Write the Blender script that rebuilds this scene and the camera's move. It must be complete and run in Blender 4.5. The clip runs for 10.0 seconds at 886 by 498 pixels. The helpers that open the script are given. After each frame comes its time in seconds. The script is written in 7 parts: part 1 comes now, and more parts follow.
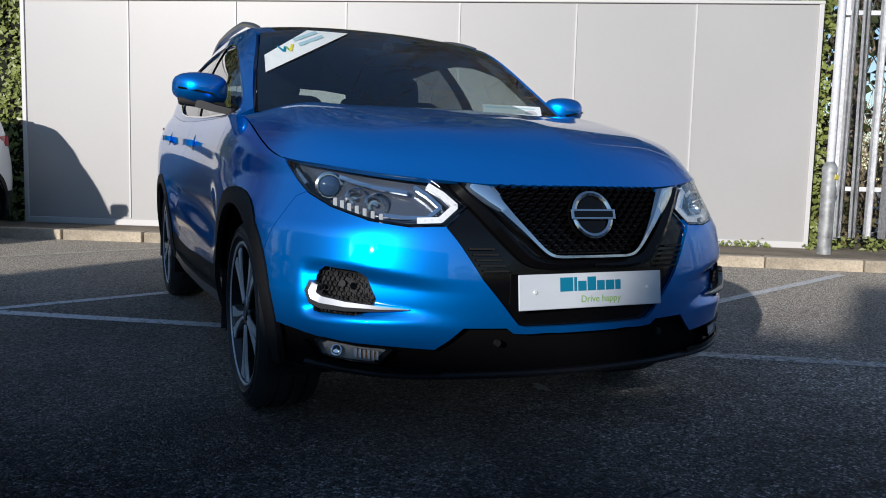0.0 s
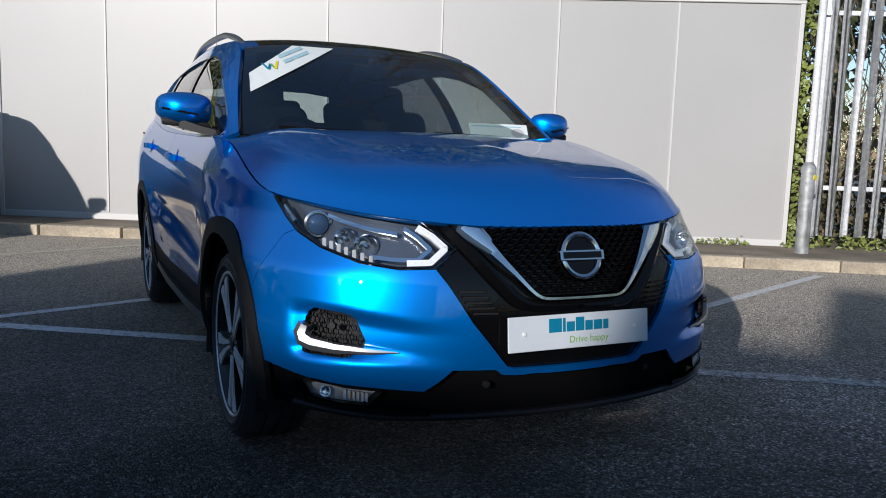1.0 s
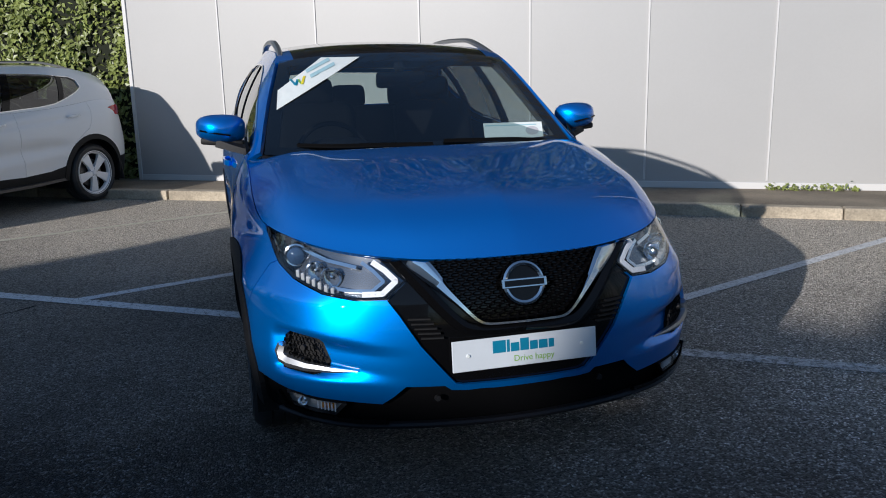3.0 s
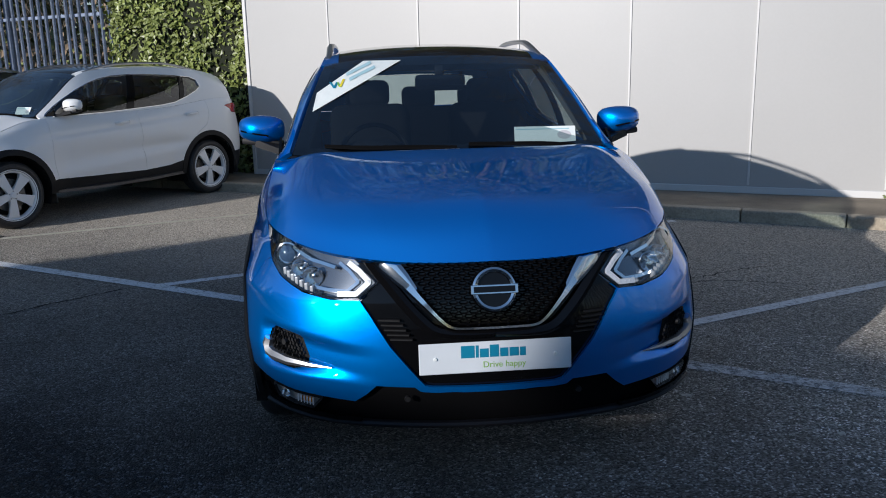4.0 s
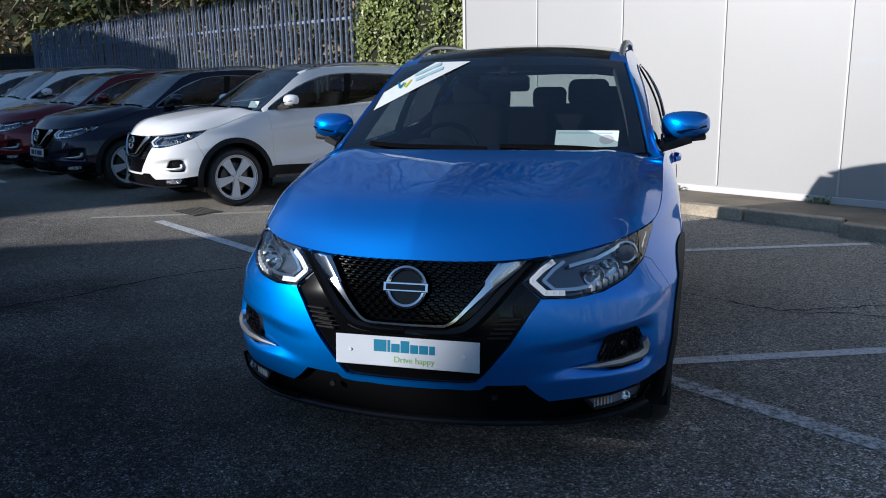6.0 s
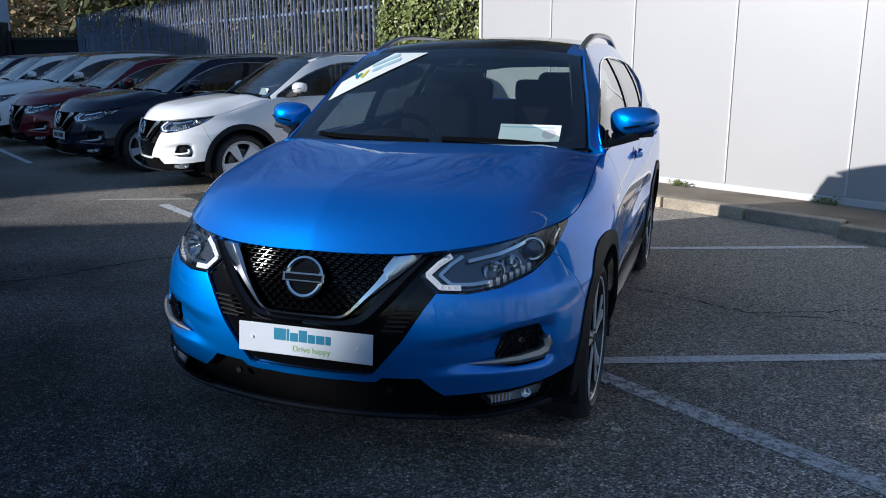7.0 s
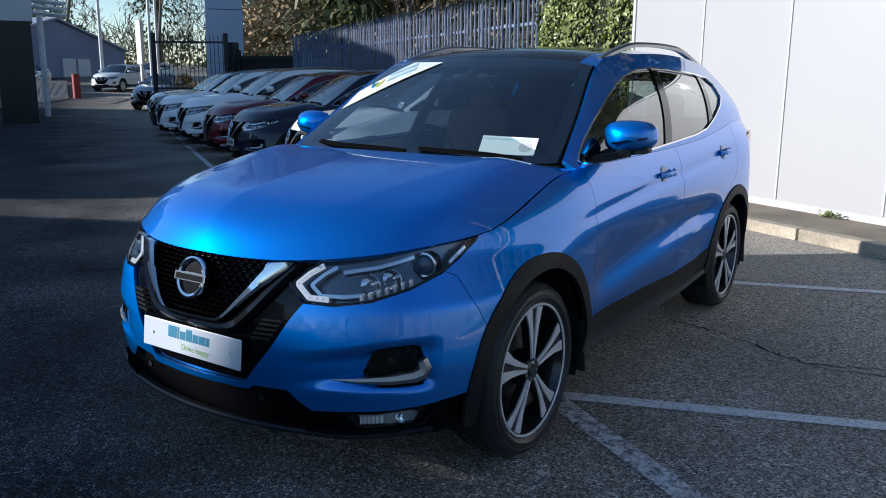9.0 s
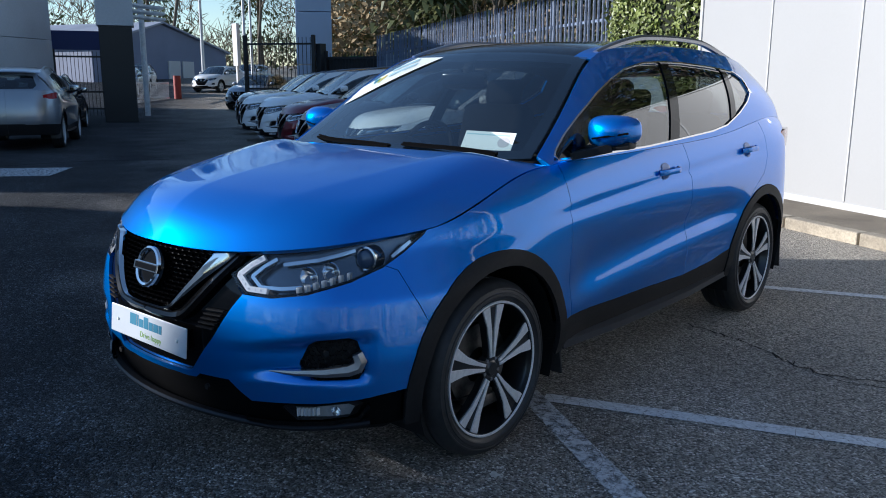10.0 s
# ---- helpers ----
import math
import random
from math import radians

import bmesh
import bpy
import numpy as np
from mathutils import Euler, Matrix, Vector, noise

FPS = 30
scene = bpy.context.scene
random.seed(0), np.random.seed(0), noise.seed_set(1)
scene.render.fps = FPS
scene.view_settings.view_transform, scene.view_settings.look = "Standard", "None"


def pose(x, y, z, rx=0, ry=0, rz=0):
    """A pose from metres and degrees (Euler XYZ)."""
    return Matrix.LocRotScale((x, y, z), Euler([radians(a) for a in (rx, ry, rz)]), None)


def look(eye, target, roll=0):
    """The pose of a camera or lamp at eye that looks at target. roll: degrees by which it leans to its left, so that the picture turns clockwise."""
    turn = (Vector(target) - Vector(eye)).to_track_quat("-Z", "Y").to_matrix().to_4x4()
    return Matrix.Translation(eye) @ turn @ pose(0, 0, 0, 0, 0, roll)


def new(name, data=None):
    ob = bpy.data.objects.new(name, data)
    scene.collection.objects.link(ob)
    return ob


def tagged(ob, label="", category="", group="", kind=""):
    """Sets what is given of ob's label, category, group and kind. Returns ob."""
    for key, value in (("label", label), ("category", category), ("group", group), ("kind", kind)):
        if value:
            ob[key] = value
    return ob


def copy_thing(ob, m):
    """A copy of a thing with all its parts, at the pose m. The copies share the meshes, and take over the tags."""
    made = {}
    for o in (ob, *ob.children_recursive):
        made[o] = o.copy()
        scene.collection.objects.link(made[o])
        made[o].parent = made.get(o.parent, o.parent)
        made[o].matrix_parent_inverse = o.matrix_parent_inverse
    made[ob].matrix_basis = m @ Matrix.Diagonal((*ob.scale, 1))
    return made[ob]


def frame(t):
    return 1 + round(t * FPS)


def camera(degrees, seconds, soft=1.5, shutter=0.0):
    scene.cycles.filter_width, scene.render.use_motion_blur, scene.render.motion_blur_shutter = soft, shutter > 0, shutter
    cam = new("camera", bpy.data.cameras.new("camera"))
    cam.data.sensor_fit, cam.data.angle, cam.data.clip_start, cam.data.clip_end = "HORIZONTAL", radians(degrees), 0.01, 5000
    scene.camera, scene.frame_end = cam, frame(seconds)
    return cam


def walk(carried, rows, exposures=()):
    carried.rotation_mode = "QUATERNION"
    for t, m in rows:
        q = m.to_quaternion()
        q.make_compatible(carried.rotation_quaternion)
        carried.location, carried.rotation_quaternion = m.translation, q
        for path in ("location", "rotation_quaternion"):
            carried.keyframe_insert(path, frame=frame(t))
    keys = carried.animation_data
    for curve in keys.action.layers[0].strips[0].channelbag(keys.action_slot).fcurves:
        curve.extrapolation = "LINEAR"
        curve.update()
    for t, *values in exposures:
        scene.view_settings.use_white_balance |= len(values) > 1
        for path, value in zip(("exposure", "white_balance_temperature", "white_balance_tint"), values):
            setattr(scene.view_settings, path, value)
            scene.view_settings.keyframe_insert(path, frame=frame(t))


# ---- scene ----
cam = camera(58.0, 10.0, soft=1.0)
PATH = [
    (0, (-1.431, -2.913, 0.888), (-0.599, -1.105, 0.687), 1.5),
    (0.5, (-1.451, -2.892, 0.936), (-0.591, -1.098, 0.727), 1.9),
    (1, (-1.455, -2.878, 1.068), (-0.577, -1.098, 0.82), 1.9),
    (1.5, (-1.405, -2.929, 1.266), (-0.522, -1.173, 0.896), 1.8),
    (2, (-1.293, -3.024, 1.42), (-0.571, -1.202, 1.016), 0.3),
    (2.2, (-1.248, -3.071, 1.448), (-0.589, -1.229, 1.034), -0.4),
    (3.5, (-0.688, -3.408, 1.464), (-0.286, -1.499, 1.021), -1.1),
    (4, (-0.406, -3.434, 1.474), (-0.225, -1.49, 1.039), -1.3),
    (4.5, (-0.12, -3.487, 1.465), (-0.162, -1.525, 1.077), -1.3),
    (5, (0.167, -3.505, 1.483), (-0.036, -1.555, 1.089), -0.9),
    (5.2, (0.3, -3.481, 1.462), (0.013, -1.541, 1.069), -1.1),
    (6.3, (0.998, -3.376, 1.466), (0.443, -1.505, 1.031), -0.6),
    (6.5, (1.098, -3.358, 1.477), (0.532, -1.49, 1.039), -0.3),
    (7, (1.306, -3.25, 1.469), (0.68, -1.404, 1.021), -0.1),
    (7.5, (1.553, -3.079, 1.453), (0.794, -1.283, 1.007), 0.7),
    (8, (1.816, -2.973, 1.44), (0.968, -1.212, 1.017), 0.7),
    (8.5, (2.047, -2.849, 1.452), (1.007, -1.194, 1.028), 0.1),
    (9, (2.245, -2.621, 1.422), (1.14, -1.004, 1.018), 0.4),
    (9.5, (2.425, -2.429, 1.414), (1.21, -0.891, 1.015), -0.0),
    (10, (2.628, -2.288, 1.4), (1.339, -0.813, 0.995), 0.1),
]
walk(cam, [(t, look(eye, target, roll)) for t, eye, target, roll in PATH], [(0.0, 0.05, 6350, 12), (3.5, 0.10, 6250, 12), (6.5, 0.30, 6100, 12), (10.0, 0.60, 5950, 11)])

# ---------------------------------------------------------------- light: low winter sun, clear sky
SUN_EL, SUN_TO = 15.8, (0.7771, 0.6293)
world = bpy.data.worlds.new("sky")
scene.world = world
world.use_nodes = True
sky = world.node_tree.nodes.new("ShaderNodeTexSky")
sky.sky_type = "NISHITA"
sky.sun_disc = False
sky.sun_elevation = radians(SUN_EL)
sky.sun_rotation = math.atan2(-SUN_TO[0], -SUN_TO[1])
sky.air_density, sky.dust_density, sky.ozone_density = 1.0, 0.0, 2.4
world.node_tree.links.new(sky.outputs["Color"], world.node_tree.nodes["Background"].inputs["Color"])
world.node_tree.nodes["Background"].inputs["Strength"].default_value = 0.118
sun = new("sun", bpy.data.lights.new("sun", "SUN"))
sun.data.energy, sun.data.angle, sun.data.color = 4.25, radians(0.53), (1.0, 0.95, 0.88)
c = math.cos(radians(SUN_EL))
sun.matrix_world = look((0, 0, 30), (SUN_TO[0] * c, SUN_TO[1] * c, 30 - math.sin(radians(SUN_EL))))

# ---------------------------------------------------------------- materials
def material(name, colour, rough=0.5, metal=0.0, coat=0.0, spec=0.5, grain=0.0, scale=40.0, blotch=0.0, blotch_scale=1.5, bump=0.0, bump_scale=120.0, rough_var=0.0):
    """A Principled material with variation at two scales, in object coordinates."""
    m = bpy.data.materials.new(name)
    m.use_nodes = True
    nt = m.node_tree
    b = nt.nodes["Principled BSDF"]
    b.inputs["Base Color"].default_value = (*colour, 1)
    b.inputs["Roughness"].default_value = rough
    b.inputs["Metallic"].default_value = metal
    b.inputs["Specular IOR Level"].default_value = spec
    b.inputs["Coat Weight"].default_value = coat
    b.inputs["Coat Roughness"].default_value = 0.03
    if not (grain or blotch or bump or rough_var):
        return m
    co = nt.nodes.new("ShaderNodeTexCoord")
    last = None
    for amount, sc, detail in ((grain, scale, 4.0), (blotch, blotch_scale, 5.0)):
        if not amount:
            continue
        n = nt.nodes.new("ShaderNodeTexNoise")
        n.inputs["Scale"].default_value, n.inputs["Detail"].default_value = sc, detail
        nt.links.new(co.outputs["Object"], n.inputs["Vector"])
        r = nt.nodes.new("ShaderNodeMapRange")
        r.inputs["From Min"].default_value, r.inputs["From Max"].default_value = 0.3, 0.7
        r.inputs["To Min"].default_value, r.inputs["To Max"].default_value = 1 - amount, 1 + amount
        nt.links.new(n.outputs["Fac"], r.inputs["Value"])
        mul = nt.nodes.new("ShaderNodeMix")
        mul.data_type, mul.blend_type = "RGBA", "MULTIPLY"
        mul.inputs["Factor"].default_value = 1.0
        if last is None:
            mul.inputs["A"].default_value = (*colour, 1)
        else:
            nt.links.new(last, mul.inputs["A"])
        nt.links.new(r.outputs["Result"], mul.inputs["B"])
        last = mul.outputs["Result"]
    if last is not None:
        nt.links.new(last, b.inputs["Base Color"])
    if rough_var:
        n = nt.nodes.new("ShaderNodeTexNoise")
        n.inputs["Scale"].default_value, n.inputs["Detail"].default_value = blotch_scale * 2, 6.0
        nt.links.new(co.outputs["Object"], n.inputs["Vector"])
        r = nt.nodes.new("ShaderNodeMapRange")
        r.inputs["To Min"].default_value, r.inputs["To Max"].default_value = rough - rough_var, rough + rough_var
        nt.links.new(n.outputs["Fac"], r.inputs["Value"])
        nt.links.new(r.outputs["Result"], b.inputs["Roughness"])
    if bump:
        n = nt.nodes.new("ShaderNodeTexNoise")
        n.inputs["Scale"].default_value, n.inputs["Detail"].default_value = bump_scale, 3.0
        nt.links.new(co.outputs["Object"], n.inputs["Vector"])
        bp = nt.nodes.new("ShaderNodeBump")
        bp.inputs["Strength"].default_value, bp.inputs["Distance"].default_value = 1.0, bump
        nt.links.new(n.outputs["Fac"], bp.inputs["Height"])
        nt.links.new(bp.outputs["Normal"], b.inputs["Normal"])
        m.cycles.use_bump_map_correction = False
    return m


def glass(name, tint, rough=0.0, facing=0.10):
    """Thin automotive glass: clear tinted transmission mixed with a sharp Fresnel gloss."""
    m = bpy.data.materials.new(name)
    m.use_nodes = True
    nt = m.node_tree
    nt.nodes.remove(nt.nodes["Principled BSDF"])
    out = nt.nodes["Material Output"]
    clear = nt.nodes.new("ShaderNodeBsdfTransparent")
    clear.inputs["Color"].default_value = (*tint, 1)
    gloss = nt.nodes.new("ShaderNodeBsdfGlossy")
    gloss.inputs["Roughness"].default_value = rough
    fres = nt.nodes.new("ShaderNodeLayerWeight")
    fres.inputs["Blend"].default_value = 0.5
    power = nt.nodes.new("ShaderNodeMath")
    power.operation = "POWER"
    power.inputs[1].default_value = 2.8
    gain = nt.nodes.new("ShaderNodeMath")
    gain.operation = "MULTIPLY_ADD"
    gain.inputs[1].default_value, gain.inputs[2].default_value = 0.92, facing
    gain.use_clamp = True
    mix = nt.nodes.new("ShaderNodeMixShader")
    nt.links.new(fres.outputs["Facing"], power.inputs[0])
    nt.links.new(power.outputs["Value"], gain.inputs[0])
    nt.links.new(gain.outputs["Value"], mix.inputs["Fac"])
    nt.links.new(clear.outputs["BSDF"], mix.inputs[1])
    nt.links.new(gloss.outputs["BSDF"], mix.inputs[2])
    nt.links.new(mix.outputs["Shader"], out.inputs["Surface"])
    return m


def paint(name, colour, flake=0.55, metal=0.6, rough=0.3, ior=1.5):
    """Metallic lacquer: flaked base under a clear coat with faint orange peel."""
    m = material(name, colour, rough, metal, 1.0)
    nt = m.node_tree
    b = nt.nodes["Principled BSDF"]
    b.inputs["Coat IOR"].default_value = ior
    b.inputs["Specular IOR Level"].default_value = 0.1
    b.inputs["Coat Roughness"].default_value = 0.012
    co = nt.nodes.new("ShaderNodeTexCoord")
    v = nt.nodes.new("ShaderNodeTexVoronoi")
    v.inputs["Scale"].default_value = 900.0
    nt.links.new(co.outputs["Object"], v.inputs["Vector"])
    bp = nt.nodes.new("ShaderNodeBump")
    bp.inputs["Strength"].default_value, bp.inputs["Distance"].default_value = flake * 0.25, 0.0004
    nt.links.new(v.outputs["Distance"], bp.inputs["Height"])
    nt.links.new(bp.outputs["Normal"], b.inputs["Normal"])
    n = nt.nodes.new("ShaderNodeTexNoise")
    n.inputs["Scale"].default_value = 60.0
    nt.links.new(co.outputs["Object"], n.inputs["Vector"])
    bc = nt.nodes.new("ShaderNodeBump")
    bc.inputs["Strength"].default_value, bc.inputs["Distance"].default_value = 0.12, 0.0006
    nt.links.new(n.outputs["Fac"], bc.inputs["Height"])
    nt.links.new(bc.outputs["Normal"], b.inputs["Coat Normal"])
    return m


BLUE = paint("blue_paint", (0.0, 0.222, 0.76), metal=0.8, rough=0.38, ior=1.75)
BLUE.node_tree.nodes["Principled BSDF"].inputs["Specular Tint"].default_value = (0.02, 0.5, 0.9, 1)
WHITE_PAINT = paint("white_paint", (0.86, 0.86, 0.85), metal=0.0, rough=0.35)
NAVY_PAINT = paint("navy_paint", (0.006, 0.009, 0.028), metal=0.3)
RED_PAINT = paint("dark_red_paint", (0.14, 0.006, 0.014), metal=0.4)
PURPLE_PAINT = paint("aubergine_paint", (0.02, 0.010, 0.022), metal=0.4)
SILVER_PAINT = paint("silver_paint", (0.34, 0.36, 0.39), metal=0.7)
GLOSS_BLACK = material("gloss_black", (0.003, 0.003, 0.0035), 0.12, spec=0.1, coat=0.4)
MESH_BLACK = material("mesh_black", (0.003, 0.003, 0.0035), 0.65, spec=0.0)
HOLLOW_SHADE = paint("hollow_shade_blue", (0.0, 0.10, 0.36), metal=0.5, rough=0.4)
LAMP_PALE = material("pale_lamp_bowl", (0.62, 0.64, 0.66), 0.25, metal=0.35)
PLASTIC = material("black_plastic", (0.012, 0.012, 0.013), 0.55, spec=0.25, grain=0.2, scale=60, bump=0.0002, bump_scale=900)
RUBBER = material("tyre_rubber", (0.028, 0.028, 0.029), 0.5, grain=0.25, scale=30, blotch=0.2, blotch_scale=6, bump=0.0004, bump_scale=300)
CHROME = material("chrome", (0.78, 0.79, 0.8), 0.07, metal=1.0)
SATIN = material("satin_silver", (0.36, 0.37, 0.39), 0.34, metal=0.9)
INTAKE_BLACK = material("intake_black", (0.004, 0.004, 0.0045), 0.6, spec=0.05)
WIPER = material("wiper_black", (0.006, 0.006, 0.0065), 0.85, spec=0.0)
MACHINED = material("machined_alloy", (0.82, 0.82, 0.83), 0.36, metal=0.35, grain=0.08, scale=90)
ALLOY_BLACK = material("black_alloy", (0.01, 0.01, 0.011), 0.28, coat=0.5)
ALLOY_SILVER = material("painted_alloy", (0.80, 0.81, 0.82), 0.32, metal=0.1, coat=0.4)
STEEL_DARK = material("brake_disc", (0.16, 0.155, 0.15), 0.45, metal=1.0, grain=0.3, scale=40)
GLASS = glass("windscreen_glass", (0.72, 0.80, 0.80))
DARK_GLASS = glass("privacy_glass", (0.20, 0.22, 0.22))
SIDE_GLASS = glass("side_glass", (0.62, 0.70, 0.69))
LENS = glass("lamp_lens", (0.96, 0.97, 0.98), facing=0.03)
REFLECTOR = material("reflector", (0.78, 0.80, 0.82), 0.10, metal=1.0)
LAMP_GREY = material("lamp_bezel", (0.16, 0.18, 0.21), 0.2, metal=0.75)
PROJECTOR = material("projector_glass", (0.03, 0.06, 0.12), 0.05, coat=1.0)
LIP = material("dark_satin", (0.012, 0.012, 0.014), 0.38, spec=0.3)
STEP_GREY = material("satin_step", (0.10, 0.10, 0.105), 0.32, metal=0.6)
LED_WHITE = material("lamp_guide", (0.80, 0.81, 0.83), 0.25, coat=0.6)
AMBER = material("amber_lens", (0.75, 0.26, 0.02), 0.2, coat=0.6)
RED_LENS = material("red_lens", (0.42, 0.01, 0.012), 0.12, coat=1.0)
CLOTH = material("seat_cloth", (0.008, 0.008, 0.0095), 0.9, spec=0.08, grain=0.3, scale=140, blotch=0.15, blotch_scale=5)
TRIM_DARK = material("cabin_trim", (0.011, 0.011, 0.013), 0.62, spec=0.12, grain=0.2, scale=70)
LINER = material("headliner", (0.06, 0.06, 0.058), 0.95, grain=0.1, scale=60)
PLATE_WHITE = material("plate_white", (0.60, 0.64, 0.68), 0.35, coat=0.3, blotch=0.04, blotch_scale=9)
PAPER = material("paper", (0.72, 0.76, 0.74), 0.6, grain=0.03, scale=60)
TEAL = material("teal_print", (0.0, 0.18, 0.30), 0.5)
GREEN = material("green_print", (0.22, 0.42, 0.06), 0.5)
YELLOW = material("yellow_print", (0.75, 0.62, 0.04), 0.5)
PALE_TEAL = material("pale_teal_print", (0.36, 0.55, 0.60), 0.5)

# ---------------------------------------------------------------- mesh helpers
def part(name, bm, mat, parent=None, label="", smooth=True, angle=0.6):
    """Links a bmesh as one mesh object under a thing or a part."""
    bm.normal_update()
    if smooth:
        for f in bm.faces:
            f.smooth = True
        for e in bm.edges:
            if len(e.link_faces) == 2 and e.calc_face_angle(0.0) > angle:
                e.smooth = False
    layer = bm.verts.layers.float_vector.get("soft") if smooth else None
    given = []
    if layer:
        for f in bm.faces:
            own = all(v[layer].length > 0.5 for v in f.verts)
            given += [v[layer].copy() if own else f.normal.copy() for v in f.verts]
    me = bpy.data.meshes.new(name)
    bm.to_mesh(me)
    bm.free()
    if given:
        me.normals_split_custom_set(given)
    for m in mat if isinstance(mat, (list, tuple)) else (mat,):
        me.materials.append(m)
    ob = new(name, me)
    if parent is not None:
        ob.parent = parent
    if label:
        ob["label"] = label
    return ob


def thing(name, label, category, group="", at=None, kind=""):
    ob = new(name)
    ob.empty_display_size = 0.2
    if at is not None:
        ob.matrix_world = at
    return tagged(ob, label, category, group, kind)


def box(bm, size, m=Matrix(), bevel=0.0, seg=2):
    r = bmesh.ops.create_cube(bm, size=1.0, matrix=m @ Matrix.Diagonal((*size, 1)))
    if bevel:
        es = list({e for v in r["verts"] for e in v.link_edges})
        bmesh.ops.bevel(bm, geom=es, offset=bevel, segments=seg, profile=0.5, affect="EDGES")


def cyl(bm, r0, r1, h, m=Matrix(), n=24, caps=True):
    """A cone or cylinder along z from 0 to h."""
    return bmesh.ops.create_cone(bm, cap_ends=caps, segments=n, radius1=r0, radius2=r1, depth=h, matrix=m @ Matrix.Translation((0, 0, h / 2)))


def between(a, b):
    """The pose that stands at a with z towards b, and the length."""
    a, b = Vector(a), Vector(b)
    return Matrix.Translation(a) @ (b - a).to_track_quat("Z", "Y").to_matrix().to_4x4(), (b - a).length


def lathe(bm, profile, n=48, m=Matrix(), closed=False):
    """Turns (radius, height) points about z."""
    rings = []
    for r, h in profile:
        rings.append([bm.verts.new(m @ Vector((r * math.cos(2 * math.pi * i / n), r * math.sin(2 * math.pi * i / n), h))) for i in range(n)])
    pairs = list(zip(rings, rings[1:])) + ([(rings[-1], rings[0])] if closed else [])
    for a, b in pairs:
        for i in range(n):
            bm.faces.new((a[i], a[(i + 1) % n], b[(i + 1) % n], b[i]))


def grid(bm, pts):
    """A sheet of quads through an array of points (rows, columns, 3)."""
    vs = [[bm.verts.new(p) for p in row] for row in pts]
    for i in range(len(vs) - 1):
        for j in range(len(vs[0]) - 1):
            try:
                bm.faces.new((vs[i][j], vs[i + 1][j], vs[i + 1][j + 1], vs[i][j + 1]))
            except ValueError:
                pass
    return vs


def sweep(bm, path, shape, up=(0, 0, 1), closed=False, caps=True, scales=None):
    """Carries a closed 2D shape (side, up) along a path."""
    path = [Vector(p) for p in path]
    rings, n = [], len(path)
    for i, p in enumerate(path):
        a = path[(i - 1) % n] if closed or i > 0 else p
        b = path[(i + 1) % n] if closed or i < n - 1 else p
        d = (b - a).normalized()
        u = Vector(up[i] if isinstance(up, list) else up)
        side = d.cross(u).normalized()
        top = side.cross(d).normalized()
        k = scales[i] if scales else 1.0
        rings.append([bm.verts.new(p + side * (x * k) + top * (z * k)) for x, z in shape])
    m = len(shape)
    for a, b in list(zip(rings, rings[1:])) + ([(rings[-1], rings[0])] if closed else []):
        for j in range(m):
            bm.faces.new((a[j], b[j], b[(j + 1) % m], a[(j + 1) % m]))
    if caps and not closed:
        bm.faces.new(list(reversed(rings[0])))
        bm.faces.new(rings[-1])


def rect_shape(w, h):
    return [(-w / 2, -h / 2), (w / 2, -h / 2), (w / 2, h / 2), (-w / 2, h / 2)]


def prism(bm, outline, depth, m=Matrix(), bevel=0.0):
    """A flat outline in x, y, extruded to z = depth."""
    lo = [bm.verts.new(m @ Vector((x, y, 0))) for x, y in outline]
    hi = [bm.verts.new(m @ Vector((x, y, depth))) for x, y in outline]
    n = len(outline)
    fs = [bm.faces.new(list(reversed(lo))), bm.faces.new(hi)]
    for i in range(n):
        fs.append(bm.faces.new((lo[i], lo[(i + 1) % n], hi[(i + 1) % n], hi[i])))
    if bevel:
        es = [e for e in fs[1].edges]
        bmesh.ops.bevel(bm, geom=es, offset=bevel, segments=2, profile=0.5, affect="EDGES")
    bmesh.ops.recalc_face_normals(bm, faces=bm.faces[:])


def nat(xs, ys):
    """The natural cubic spline through (xs, ys)."""
    xs, ys = np.array(xs, float), np.array(ys, float)
    h, k = np.diff(xs), len(xs)
    a, r = np.eye(k), np.zeros_like(ys)
    for i in range(1, k - 1):
        a[i, i - 1], a[i, i], a[i, i + 1] = h[i - 1], 2 * (h[i - 1] + h[i]), h[i]
        r[i] = 6 * ((ys[i + 1] - ys[i]) / h[i] - (ys[i] - ys[i - 1]) / h[i - 1])
    mm = np.linalg.solve(a, r)

    def f(x):
        x = np.clip(np.asarray(x, float), xs[0], xs[-1])
        i = np.clip(np.searchsorted(xs, x) - 1, 0, k - 2)
        p, q, w = xs[i + 1] - x, x - xs[i], h[i]
        if ys.ndim > 1:
            p, q, w = p[..., None], q[..., None], w[..., None]
        return mm[i] * p**3 / (6 * w) + mm[i + 1] * q**3 / (6 * w) + (ys[i] / w - mm[i] * w / 6) * p + (ys[i + 1] / w - mm[i + 1] * w / 6) * q

    return f


def through_points(pts, n):
    """n points along a smooth curve through pts."""
    pts = np.array(pts, float)
    d = np.r_[0, np.cumsum(np.linalg.norm(np.diff(pts, axis=0), axis=1))]
    return nat(d, pts)(np.linspace(0, d[-1], n))


